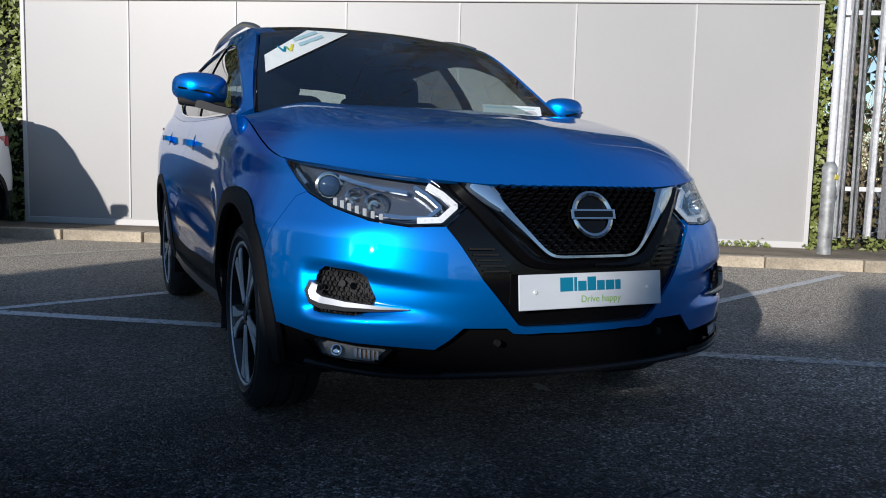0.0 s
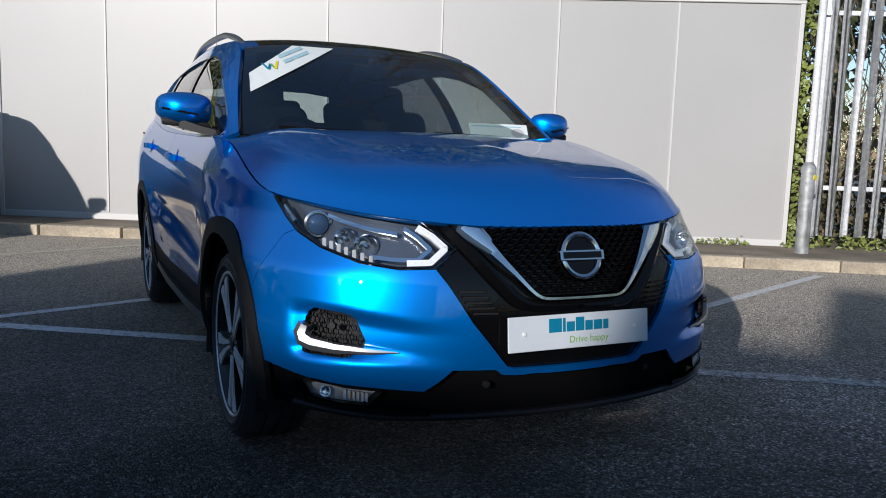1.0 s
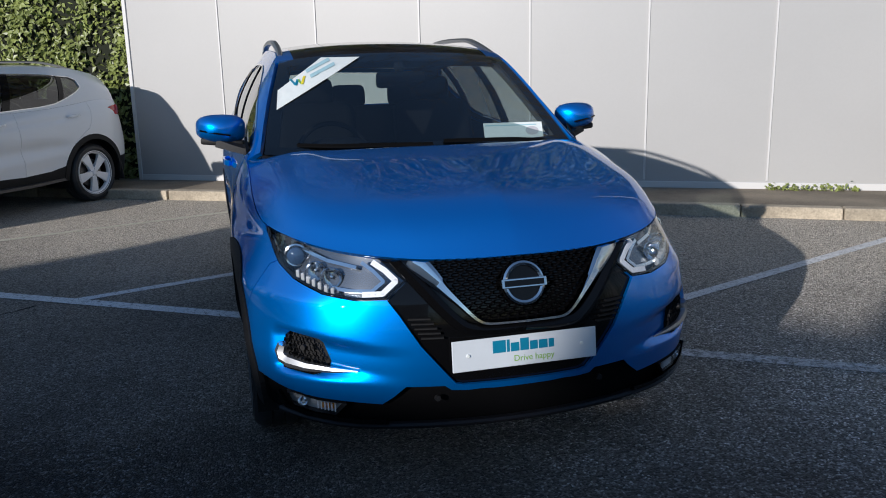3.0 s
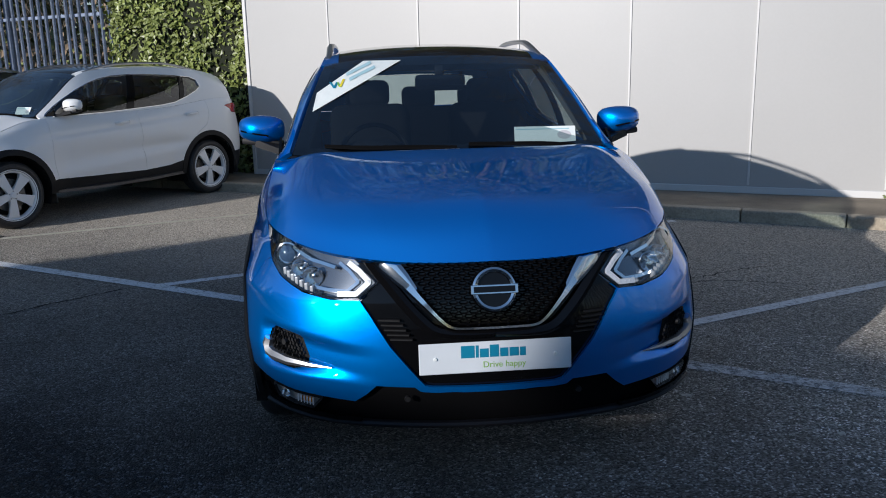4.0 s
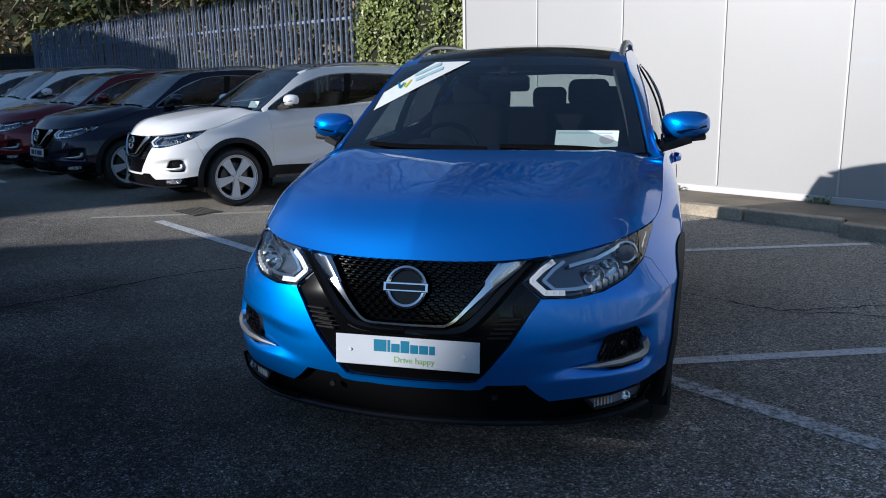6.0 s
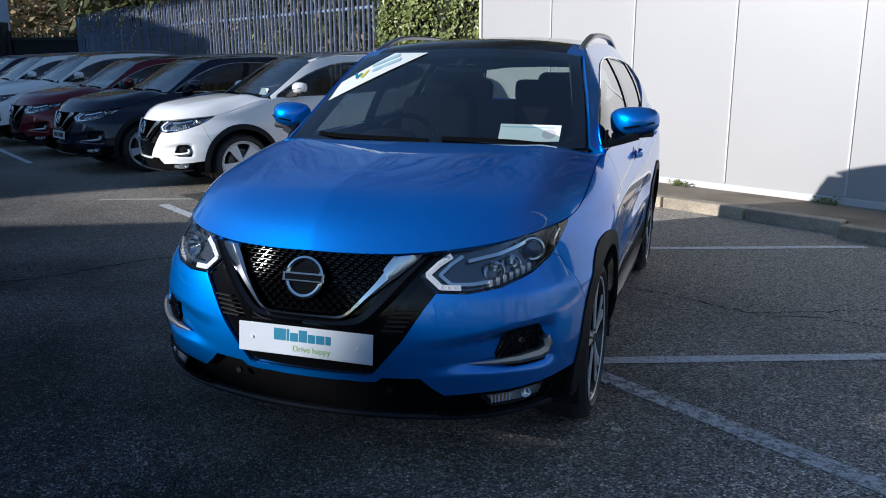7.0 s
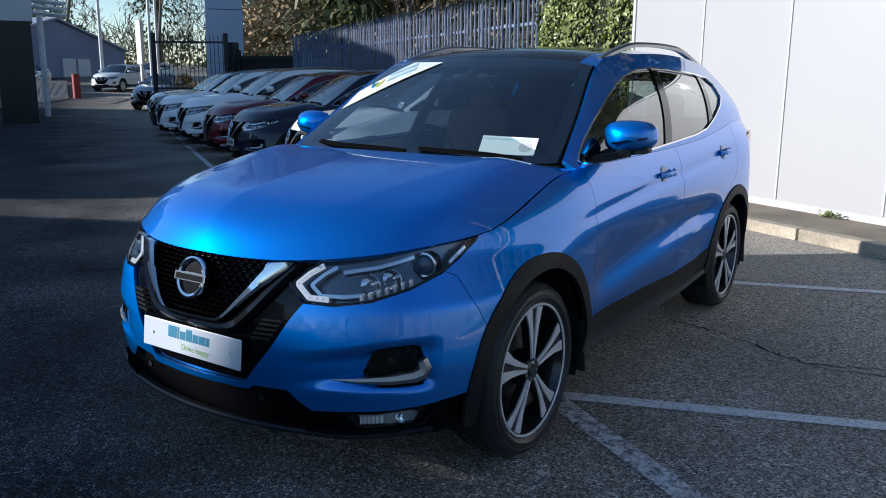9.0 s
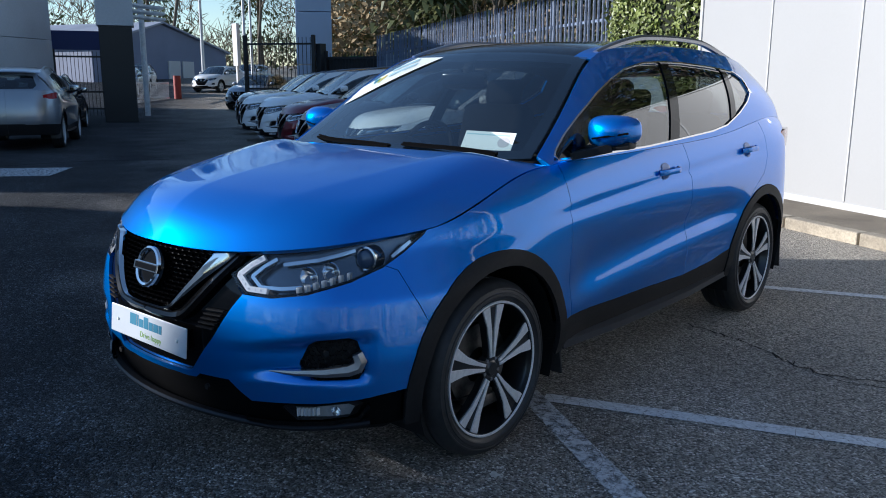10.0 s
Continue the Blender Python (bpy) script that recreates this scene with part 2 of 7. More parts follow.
def coons(c0, c1, d0, d1):
    """The patch between edges c0, c1 (v = 0, 1, along u) and d0, d1 (u = 0, 1, along v)."""
    c0, c1, d0, d1 = (np.asarray(c, float) for c in (c0, c1, d0, d1))
    u, v = np.linspace(0, 1, len(c0))[:, None, None], np.linspace(0, 1, len(d0))[None, :, None]
    return ((1 - v) * c0[:, None] + v * c1[:, None] + (1 - u) * d0[None] + u * d1[None]
            - ((1 - u) * (1 - v) * c0[0] + u * (1 - v) * c0[-1] + (1 - u) * v * c1[0] + u * v * c1[-1]))


def smooth_step(a, b, x):
    t = np.clip((x - a) / (b - a), 0, 1)
    return t * t * (3 - 2 * t)


def inside(p, poly):
    x, y = p
    hit = False
    for (x0, y0), (x1, y1) in zip(poly, poly[1:] + poly[:1]):
        if (y0 > y) != (y1 > y) and x < (x1 - x0) * (y - y0) / (y1 - y0) + x0:
            hit = not hit
    return hit


R2 = math.sqrt(0.5)
SIDE = (Vector((0, 1, 0)), Vector((0, 0, 1)))
FRONT = (Vector((1, 0, 0)), Vector((0, 0, 1)))
OBLIQUE = (Vector((R2, R2, 0)), Vector((0, 0, 1)))


def score(bm, line, axes, where=None, closed=True):
    """Cuts the sheet along a 2D line seen along the axes' normal, so that faces end at it."""
    a1, a2 = axes
    ends = list(zip(line, line[1:] + line[:1])) if closed else list(zip(line, line[1:]))
    for (x0, y0), (x1, y1) in ends:
        if abs(x1 - x0) + abs(y1 - y0) < 1e-6:
            continue
        lo, hi = (min(x0, x1) - 1e-4, min(y0, y1) - 1e-4), (max(x0, x1) + 1e-4, max(y0, y1) + 1e-4)
        geom = set()
        for f in bm.faces:
            us = [v.co.dot(a1) for v in f.verts]
            if max(us) < lo[0] or min(us) > hi[0]:
                continue
            ws = [v.co.dot(a2) for v in f.verts]
            if max(ws) < lo[1] or min(ws) > hi[1] or (where and not where(f.calc_center_median())):
                continue
            geom.add(f)
            geom.update(f.edges)
            geom.update(f.verts)
        if geom:
            normal = (a1 * (y1 - y0) - a2 * (x1 - x0)).normalized()
            bmesh.ops.bisect_plane(bm, geom=list(geom), dist=2e-4, plane_co=a1 * x0 + a2 * y0, plane_no=normal)


def lift(faces, gap=0.0015, rim=0.012, shift=0.0, halves=False, mirror=False):
    """A panel of its own from faces of a sheet: gap shrinks it from its neighbours, rim is the depth of its turned edge, shift moves it
    inwards; halves joins it with its mirror image in x."""
    bm, vm = bmesh.new(), {}
    soft = bm.verts.layers.float_vector.new("soft")
    for f in faces:
        for v in f.verts:
            if v not in vm:
                n = Vector()
                near = {g for w in v.link_faces for u in w.verts for g in u.link_faces}
                for g in near:
                    n += g.normal * g.calc_area() / (0.004 + (g.calc_center_median() - v.co).length)
                if n.length < 1e-9:
                    n = v.normal.copy()
                n.normalize()
                if halves and abs(v.co.x) < 1e-5:
                    n.x = 0.0
                    n.normalize()
                vm[v] = bm.verts.new(v.co - n * shift)
                vm[v][soft] = n
                if halves and abs(v.co.x) < 1e-5:
                    vm[v].co.x = 0.0
        try:
            bm.faces.new([vm[v] for v in f.verts])
        except ValueError:
            pass
    bm.normal_update()
    edge = [e for e in bm.edges if len(e.link_faces) == 1 and not (halves and all(abs(v.co.x) < 1e-5 for v in e.verts))]
    if gap:
        push = {}
        for e in edge:
            n = e.verts[0][soft]
            d = (e.verts[1].co - e.verts[0].co).cross(n)
            if d.length < 1e-9:
                continue
            d.normalize()
            if d.dot(e.link_faces[0].calc_center_median() - e.verts[0].co) < 0:
                d = -d
            for v in e.verts:
                push[v] = push.get(v, Vector()) + d
        for v, d in push.items():
            if d.length > 1e-6:
                d = d.normalized() * gap
                if halves and abs(v.co.x) < 1e-5:
                    d.x = 0
                v.co += d
    bm.normal_update()
    if rim:
        nrm = {v: v[soft].copy() for e in edge for v in e.verts}
        made = bmesh.ops.extrude_edge_only(bm, edges=edge)["geom"]
        for e in edge:
            e.smooth = False
        old = {tuple(round(c, 7) for c in v.co): n for v, n in nrm.items()}
        for v in made:
            if isinstance(v, bmesh.types.BMVert):
                v.co -= old.get(tuple(round(c, 7) for c in v.co), Vector()) * rim
                v[soft] = (0, 0, 0)
    if halves or mirror:
        src = bm.verts[:], bm.faces[:]
        twin = {v: bm.verts.new((-v.co.x, v.co.y, v.co.z)) for v in src[0]}
        for v, w in twin.items():
            w[soft] = (-v[soft].x, v[soft].y, v[soft].z)
        for f in src[1]:
            bm.faces.new([twin[v] for v in reversed(f.verts)])
        if mirror:
            bmesh.ops.delete(bm, geom=src[0], context="VERTS")
        else:
            bmesh.ops.remove_doubles(bm, verts=[v for v in bm.verts if abs(v.co.x) < 1e-5], dist=1e-4)
    return bm


def mirrored(bm):
    """A copy of a bmesh, mirrored in x."""
    b2 = bm.copy()
    for v in b2.verts:
        v.co.x = -v.co.x
    bmesh.ops.reverse_faces(b2, faces=b2.faces[:])
    return b2


def pair(name, bm, mat, parent, label="", **k):
    """The part on the car's left flank and its mirror image on the right; returns both."""
    other = mirrored(bm)
    return part(name, bm, mat, parent, label, **k), part(name, other, mat, parent, label, **k)

# ---------------------------------------------------------------- the crossover car, nose to -y, front axle over the origin
HUB, AXLES, TYRE_R, RIM_R, HUB_X = 0.343, (0.0, 2.646), 0.343, 0.262, 0.885

nose_y = nat([0.2, 0.3, 0.45, 0.6, 0.75, 0.85, 1.0, 1.3], [-0.85, -0.872, -0.9, -0.9, -0.87, -0.838, -0.80, -0.75])
half_w = nat([-0.6, 0.0, 0.6, 1.6, 2.65, 3.1, 3.45], [0.900, 0.928, 0.914, 0.912, 0.924, 0.914, 0.88])
top_x = nat([-0.4, 0.0, 0.25, 0.45, 0.8, 1.6, 2.2, 2.6, 3.0, 3.45], [0.826, 0.834, 0.830, 0.834, 0.838, 0.842, 0.842, 0.830, 0.81, 0.76])
shoulder_z = nat([-0.6, 0.2, 0.8, 1.6, 2.4, 3.4], [0.74, 0.79, 0.80, 0.80, 0.80, 0.92])
edge_q = nat([-0.594, -0.354, -0.189, 0.014, 0.233, 0.391, 0.566, 0.728, 0.884, 1.13, 1.44, 1.70, 2.09, 2.40, 2.69, 3.0],
             [0.842, 0.842, 0.853, 0.872, 0.893, 0.914, 0.985, 1.055, 1.082, 1.088, 1.095, 1.104, 1.130, 1.175, 1.20, 1.14])
tail_y = nat([0.2, 0.5, 0.8, 1.0, 1.3], [3.42, 3.50, 3.50, 3.46, 3.36])


def nose(x, z):
    a, b = np.interp(z, [0.2, 0.5, 0.7, 0.85, 1.0], [0.33, 0.33, 0.36, 0.45, 0.5]), np.interp(z, [0.2, 0.5, 0.7, 0.85, 1.0], [0.25, 0.25, 0.27, 0.35, 0.4])
    w = np.interp(z, [0.2, 0.5, 0.7, 0.85, 1.0], [0.90, 0.908, 0.897, 0.852, 0.84])
    return nose_y(z) + a * x**2 + b * (x / w) ** 8


def tail(x, z):
    return tail_y(z) - 0.2 * x**2 - 0.28 * (x / 0.90) ** 8


# the doors' section: a hollow below the shoulder and a crease above the sill
scallop = nat([0.40, 0.47, 0.535, 0.60, 0.67, 0.75, 0.82, 0.88, 0.95], [-0.036, -0.024, -0.021, -0.035, -0.036, -0.016, -0.003, 0.0, 0.0])


def flank(y, z, zt):
    wm, xt, zs = half_w(y), top_x(y), shoulder_z(y)
    t = np.clip((z - zs) / np.maximum(zt - zs, 0.03), 0, 1.2)
    x = wm - (wm - xt) * t**2.5
    door = smooth_step(0.35, 0.7, y) * (1 - smooth_step(2.0, 2.45, y))
    low = z - 0.08 * (y - 1.0) * (1 - smooth_step(0.62, 0.80, z))
    x = x + door * scallop(np.clip(low, 0.40, 0.95))
    line = 0.889 + 0.065 * (y - 0.47)
    run = smooth_step(0.1, 0.7, y) * (1 - smooth_step(2.2, 2.8, y))
    x = x - run * 0.012 * np.exp(-(((z - line) / 0.020) ** 2))
    return x - 0.06 * np.clip((0.46 - z) / 0.24, 0, 1) ** 2


def soft_min(a, b, k=0.012):
    m = np.minimum(a, b)
    return m - k * np.log(np.exp(-(a - m) / k) + np.exp(-(b - m) / k))


X1 = np.linspace(0, 0.56, 22)
S2, S3, S4 = np.linspace(0, 1, 34)[1:], np.linspace(0, 1, 100)[1:], np.linspace(0, 1, 18)[1:]
X5 = np.linspace(0.56, 0, 10)[1:]
TAB = np.linspace(0, 1.25, 700)


def outline(z, zt):
    """One level of the shell: z and zt are arrays over the stations; level by level the plan curve from nose to tail."""
    k = len(z)
    n1, n2, n3, n4 = len(X1), len(S2), len(S3), len(S4)
    out = np.zeros((k, 3))
    out[:, 2] = z
    for i in range(k):
        zi = z[i]
        if i < n1:
            out[i, :2] = X1[i], nose(X1[i], zi)
        elif i >= k - len(X5):
            x = X5[i - (k - len(X5))]
            out[i, :2] = x, tail(x, zi)
        else:
            y0, y1 = nose(0.56, zi), tail(0.56, zi)
            if i < n1 + n2:
                y = y0 + (-0.10 - y0) * S2[i - n1]
            elif i < n1 + n2 + n3:
                y = -0.10 + 2.95 * S3[i - n1 - n2]
            else:
                y = 2.85 + (y1 - 2.85) * S4[i - n1 - n2 - n3]
            xf = np.interp(y, nose(TAB, zi), TAB)
            xr = np.interp(-y, -tail(TAB, zi), TAB)
            out[i, :2] = soft_min(soft_min(xf, flank(y, zi, zt[i])), xr), y
    return out


def claw(p, z):
    """Depth of the sunken channel in the bumper's corner that carries the silver blade."""
    up, low = np.interp(p, [-0.36, -0.2, 0.0, 0.17], [0.545, 0.558, 0.588, 0.598]), np.interp(p, [-0.36, -0.28, -0.16, 0.13], [0.43, 0.43, 0.450, 0.440])
    return 0.034 * smooth_step(-0.36, 0.0, p) * (1 - smooth_step(0.142, 0.168, p)) * smooth_step(low - 0.002, low + 0.016, z) * (1 - smooth_step(up - 0.016, up + 0.002, z))


def shell(sunk):
    nominal = outline(np.full(len(X1) + len(S2) + len(S3) + len(S4) + len(X5), 0.85), np.full(200, 1.1))
    q = (np.minimum(nominal[:, 0], 0.80) + nominal[:, 1]) * R2
    q = np.maximum.accumulate(np.where(np.arange(len(q)) > 150, np.maximum(q, 2.4), q))
    zt = edge_q(np.clip(q, -0.594, 2.98))
    zb = 0.262 + 0.04 * smooth_step(0.25, 0.6, q)
    rows = []
    for v in np.linspace(0, 1, 64):
        r = outline(zb + (zt - zb) * v, zt)
        p = (r[:, 0] + r[:, 1]) * R2
        d = claw(p, r[:, 2]) * (r[:, 1] < 0) * sunk
        n = np.stack([-0.45 * r[:, 0], np.full(len(r), 0.9)], 1)
        r[:, :2] += d[:, None] * n / np.linalg.norm(n, axis=1)[:, None]
        rows.append(r)
    return np.stack(rows, 1)


SHELL = shell(True)
PLAIN_SHELL = shell(False)
EDGE = SHELL[:, -1]
I_BONNET = int(np.argmin(np.abs(EDGE[:, 1] - 0.40) + 10 * (EDGE[:, 0] < 0.5)))

HEADLIGHT = [(-0.300, 0.776), (-0.247, 0.720), (-0.15, 0.715), (-0.04, 0.728), (0.10, 0.762), (0.215, 0.802), (0.29, 0.845), (0.355, 0.893), (0.40, 0.95), (0.3, 1.0), (-0.21, 1.0), (-0.222, 0.845)]
MASK = [(-0.01, 0.95), (0.49, 0.95), (0.472, 0.853), (0.385, 0.776), (0.45, 0.718), (0.418, 0.672), (0.352, 0.565), (0.262, 0.455), (0.238, 0.428), (0.21, 0.422), (-0.01, 0.422)]
INTAKE = [(-0.01, 0.10), (-0.01, 0.398), (0.215, 0.398), (0.255, 0.402), (0.285, 0.425), (0.40, 0.424), (0.44, 0.385), (0.48, 0.354), (0.60, 0.362), (0.70, 0.367), (0.79, 0.378), (0.86, 0.395), (0.95, 0.41), (0.95, 0.10)]
CLAW_HOLE = [(-0.060, 0.500), (-0.03, 0.56), (0.0, 0.580), (0.10, 0.588), (0.128, 0.572), (0.150, 0.505), (0.148, 0.468), (0.130, 0.450), (0.0, 0.450), (-0.045, 0.462)]
BUMPER_SEAM = [(0.20, 0.815), (0.265, 0.79), (0.335, 0.68), (0.375, 0.60), (0.40, 0.55)]
ARCHES = [[(y0 + r * math.cos(a * math.pi / 30), HUB + r * math.sin(a * math.pi / 30)) for a in range(60)] for y0 in AXLES for r in (0.402, 0.462)]
DOOR_1 = [(0.505, 0.2), (0.500, 0.46), (0.478, 0.62), (0.472, 0.85), (0.470, 1.2)]
DOOR_2 = [(1.665, 0.2), (1.66, 0.46), (1.63, 0.7), (1.62, 0.9), (1.61, 1.2)]
DOOR_3 = [(2.21, 0.44), (2.25, 0.56), (2.36, 0.715), (2.50, 0.82), (2.60, 0.875), (2.66, 0.98), (2.685, 1.10), (2.66, 1.35)]
SILL = [(-1.0, 0.40), (0.3, 0.42), (0.5, 0.447), (0.94, 0.428), (1.64, 0.410), (2.0, 0.43), (2.3, 0.49), (2.5, 0.5), (3.0, 0.5), (3.6, 0.52)]


def sill_z(y):
    return float(np.interp(y, [a for a, _ in SILL], [b for _, b in SILL]))


def door_y(line, z):
    return float(np.interp(z, [b for _, b in line], [a for a, _ in line]))


def seam_p(z):
    return float(np.interp(z, [b for _, b in reversed(BUMPER_SEAM)], [a for a, _ in reversed(BUMPER_SEAM)]))


def panel_of(c):
    p = (c.x + c.y) * R2
    if c.y < 1.2:
        d = math.hypot(c.y, c.z - HUB)
    else:
        d = math.hypot(c.y - AXLES[1], c.z - HUB)
    if c.y < 0 and c.x < 0.72 and inside((c.x, c.z), MASK):
        return "mask"
    if c.y < 0.05 and inside((p, c.z), HEADLIGHT):
        return "headlight"
    if c.y < -0.2 and inside((p, c.z), CLAW_HOLE):
        return "claw"
    k = 0 if c.y < 1.2 else 2
    if d < 0.41 and inside((c.y, c.z), ARCHES[k]):
        return "hole"
    if d < 0.47 and inside((c.y, c.z), ARCHES[k + 1]):
        return "arch_front" if c.y < 1.2 else "arch_rear"
    if c.y < -0.3 and c.z < 0.42 and inside((c.x, c.z), INTAKE):
        return "intake"
    if c.y < 0.1 and p < seam_p(c.z):
        return "bumper"
    if c.z < sill_z(c.y) and c.y > 0.2:
        return "sill" if c.y < 2.6 else "rear_cladding"
    if c.y < door_y(DOOR_1, c.z):
        return "fender"
    if c.y < door_y(DOOR_2, c.z):
        return "front_door"
    if c.y < door_y(DOOR_3, c.z):
        return "rear_door"
    return "quarter"


def cut_shell():
    bm = bmesh.new()
    grid(bm, SHELL)
    bm.normal_update()
    front = lambda c: c.y < -0.25
    score(bm, HEADLIGHT, OBLIQUE, lambda c: c.y < 0.1)
    score(bm, MASK, FRONT, lambda c: c.y < -0.5 and c.x < 0.6)
    score(bm, INTAKE, FRONT, lambda c: c.y < -0.3)
    score(bm, CLAW_HOLE, OBLIQUE, front)
    score(bm, BUMPER_SEAM, OBLIQUE, lambda c: c.y < 0, closed=False)
    for a in ARCHES:
        score(bm, a, SIDE, lambda c: c.x > 0.7)
    for line in (DOOR_1, DOOR_2, DOOR_3, SILL):
        score(bm, line, SIDE, lambda c: c.x > 0.6 and c.y > 0.1, closed=False)
    bmesh.ops.remove_doubles(bm, verts=bm.verts[:], dist=0.0018)
    bmesh.ops.dissolve_degenerate(bm, edges=bm.edges[:], dist=0.0004)
    bm.normal_update()
    if sum(f.normal.dot(Vector((f.calc_center_median().x, f.calc_center_median().y - 1.2, 0))) for f in bm.faces) < 0:
        bmesh.ops.reverse_faces(bm, faces=bm.faces[:])
        bm.normal_update()
    owner = {f: panel_of(f.calc_center_median()) for f in bm.faces}
    # slivers left by the cuts go to the panel beside them
    for _ in range(2):
        seen = set()
        for f in list(owner):
            if f in seen:
                continue
            patch, todo = [], [f]
            seen.add(f)
            while todo:
                a = todo.pop()
                patch.append(a)
                for e in a.edges:
                    for b in e.link_faces:
                        if b not in seen and owner[b] == owner[f]:
                            seen.add(b)
                            todo.append(b)
            if sum(a.calc_area() for a in patch) < 6e-4:
                near = {}
                for a in patch:
                    for e in a.edges:
                        for b in e.link_faces:
                            if owner[b] != owner[f]:
                                near[owner[b]] = near.get(owner[b], 0) + e.calc_length()
                if near:
                    best = max(near, key=near.get)
                    for a in patch:
                        owner[a] = best
    groups = {}
    for f, k in owner.items():
        groups.setdefault(k, []).append(f)
    return bm, groups


# greenhouse lines
roof_x = nat([0.38, 0.75, 1.056, 1.4, 2.0, 2.6, 3.0, 3.25], [0.775, 0.70, 0.628, 0.612, 0.612, 0.605, 0.59, 0.565])
roof_z = nat([0.38, 0.75, 1.056, 1.4, 2.0, 2.6, 3.0, 3.25], [1.085, 1.335, 1.520, 1.578, 1.598, 1.573, 1.515, 1.44])
DLO = [(0.468, 1.094), (0.75, 1.097), (1.26, 1.109), (1.58, 1.126), (1.99, 1.149), (2.20, 1.174), (2.41, 1.235), (2.58, 1.298), (2.675, 1.35), (2.665, 1.432), (2.58, 1.470), (2.26, 1.496), (1.90, 1.511), (1.68, 1.513), (1.465, 1.503), (1.274, 1.473), (1.10, 1.423), (0.935, 1.36), (0.737, 1.262), (0.611, 1.192), (0.51, 1.128)]


def cabin_side():
    ys = np.linspace(0.42, 3.18, 120)
    belt = nat(EDGE[I_BONNET:-14, 1], EDGE[I_BONNET:-14])(ys)
    top = np.stack([roof_x(ys), ys, roof_z(ys)], 1)
    v = np.linspace(0, 1, 40)[None, :, None]
    pts = belt[:, None] * (1 - v) + top[:, None] * v
    pts[..., 0] += 0.038 * np.sin(math.pi * np.linspace(0, 1, 40))[None] * smooth_step(0.42, 1.0, ys)[:, None]
    return pts


def wheel(parent, x, y, style):
    """One road wheel with tyre, rim, brake disc and hub cap; its outer face looks to +x."""
    w = new("wheel")
    w.parent = parent
    w.matrix_basis = Matrix.Translation((x, y, HUB)) @ pose(0, 0, 0, 0, 90 if x > 0 else -90, 0)
    w["label"] = "road wheel with a black tyre and alloy rim"
    bm = bmesh.new()
    prof = [(RIM_R - 0.004, -0.205), (RIM_R + 0.02, -0.212), (0.305, -0.222), (0.328, -0.212), (0.340, -0.19), (0.343, -0.165), (0.336, -0.163), (0.336, -0.155), (0.343, -0.153), (0.343, -0.117), (0.336, -0.115), (0.336, -0.105), (0.343, -0.103), (0.343, -0.067), (0.336, -0.065), (0.336, -0.057), (0.343, -0.055), (0.342, -0.04), (0.340, -0.028), (0.328, -0.005), (0.316, 0.003), (0.314, 0.007), (0.308, 0.008), (0.306, 0.005), (0.296, 0.008), (0.294, 0.0115), (0.282, 0.012), (0.28, 0.009), (RIM_R + 0.014, 0.004), (RIM_R - 0.004, -0.006)]
    lathe(bm, prof, 72, closed=True)
    bmesh.ops.recalc_face_normals(bm, faces=bm.faces[:])
    part("tyre", bm, RUBBER, w)
    bm = bmesh.new()
    lathe(bm, [(RIM_R, -0.008), (RIM_R - 0.004, 0.0), (RIM_R - 0.012, -0.001), (RIM_R - 0.017, -0.02), (RIM_R - 0.03, -0.05), (RIM_R - 0.035, -0.19), (RIM_R, -0.2)], 72, closed=True)
    rim = part("rim", bm, style["barrel"], w, style["barrel_label"])
    bm = bmesh.new()
    lathe(bm, [(RIM_R + 0.001, -0.006), (RIM_R, 0.003), (RIM_R - 0.007, 0.003), (RIM_R - 0.011, -0.004)], 72, closed=True)
    part("rim_lip", bm, MACHINED if style["twin"] else ALLOY_SILVER, rim, "bright polished rim edge")
    bm = bmesh.new()
    lathe(bm, [(0.07, -0.075), (0.165, -0.075), (0.165, -0.095), (0.07, -0.095)], 40, closed=True)
    part("brake_disc", bm, STEEL_DARK, w)
    bm = bmesh.new()
    box(bm, (0.05, 0.12, 0.06), pose(0.135, 0.02, -0.06), 0.01)
    part("brake_caliper", bm, STEEL_DARK, w)
    bm = bmesh.new()
    cyl(bm, 0.205, 0.205, 0.004, Matrix.Translation((0, 0, -0.13)), 40)
    part("inner_disc", bm, PLASTIC, w)
    n = 5
    if style["twin"]:
        # broad black spokes with two machined blades on each
        for k in range(n):
            turn = Matrix.Rotation(2 * math.pi * k / n + style["turn"], 4, "Z")
            bm = bmesh.new()
            arm = [(0.030, -0.022), (0.10, -0.025), (0.17, -0.040), (0.245, -0.070), (0.245, 0.070), (0.17, 0.040), (0.10, 0.025), (0.030, 0.022)]
            prism(bm, arm, 0.030, turn @ Matrix.Translation((0, 0, -0.040)), 0.003)
            sp = part("spoke", bm, ALLOY_BLACK, w, smooth=False)
            for s in (-1, 1):
                bm = bmesh.new()
                blade = [(0.046, 0.003), (0.15, 0.0085), (0.247, 0.021), (0.245, 0.064), (0.232, 0.062), (0.17, 0.034), (0.10, 0.021), (0.046, 0.014)]
                prism(bm, [(a, s * b) for a, b in blade], 0.007, turn @ Matrix.Translation((0, 0, -0.011)), 0.002)
                part("blade", bm, MACHINED, sp, "bright machined spoke face", smooth=False)
    else:
        # silver ring with flared spokes, each with a sloping flank, and dark gaps between
        bm = bmesh.new()
        lathe(bm, [(RIM_R - 0.006, 0.001), (RIM_R - 0.012, -0.004), (RIM_R - 0.026, -0.010), (RIM_R - 0.034, -0.022), (RIM_R - 0.034, -0.050), (RIM_R - 0.006, -0.050)], 60, closed=True)
        part("rim_ring", bm, ALLOY_SILVER, rim, "silver painted alloy ring")
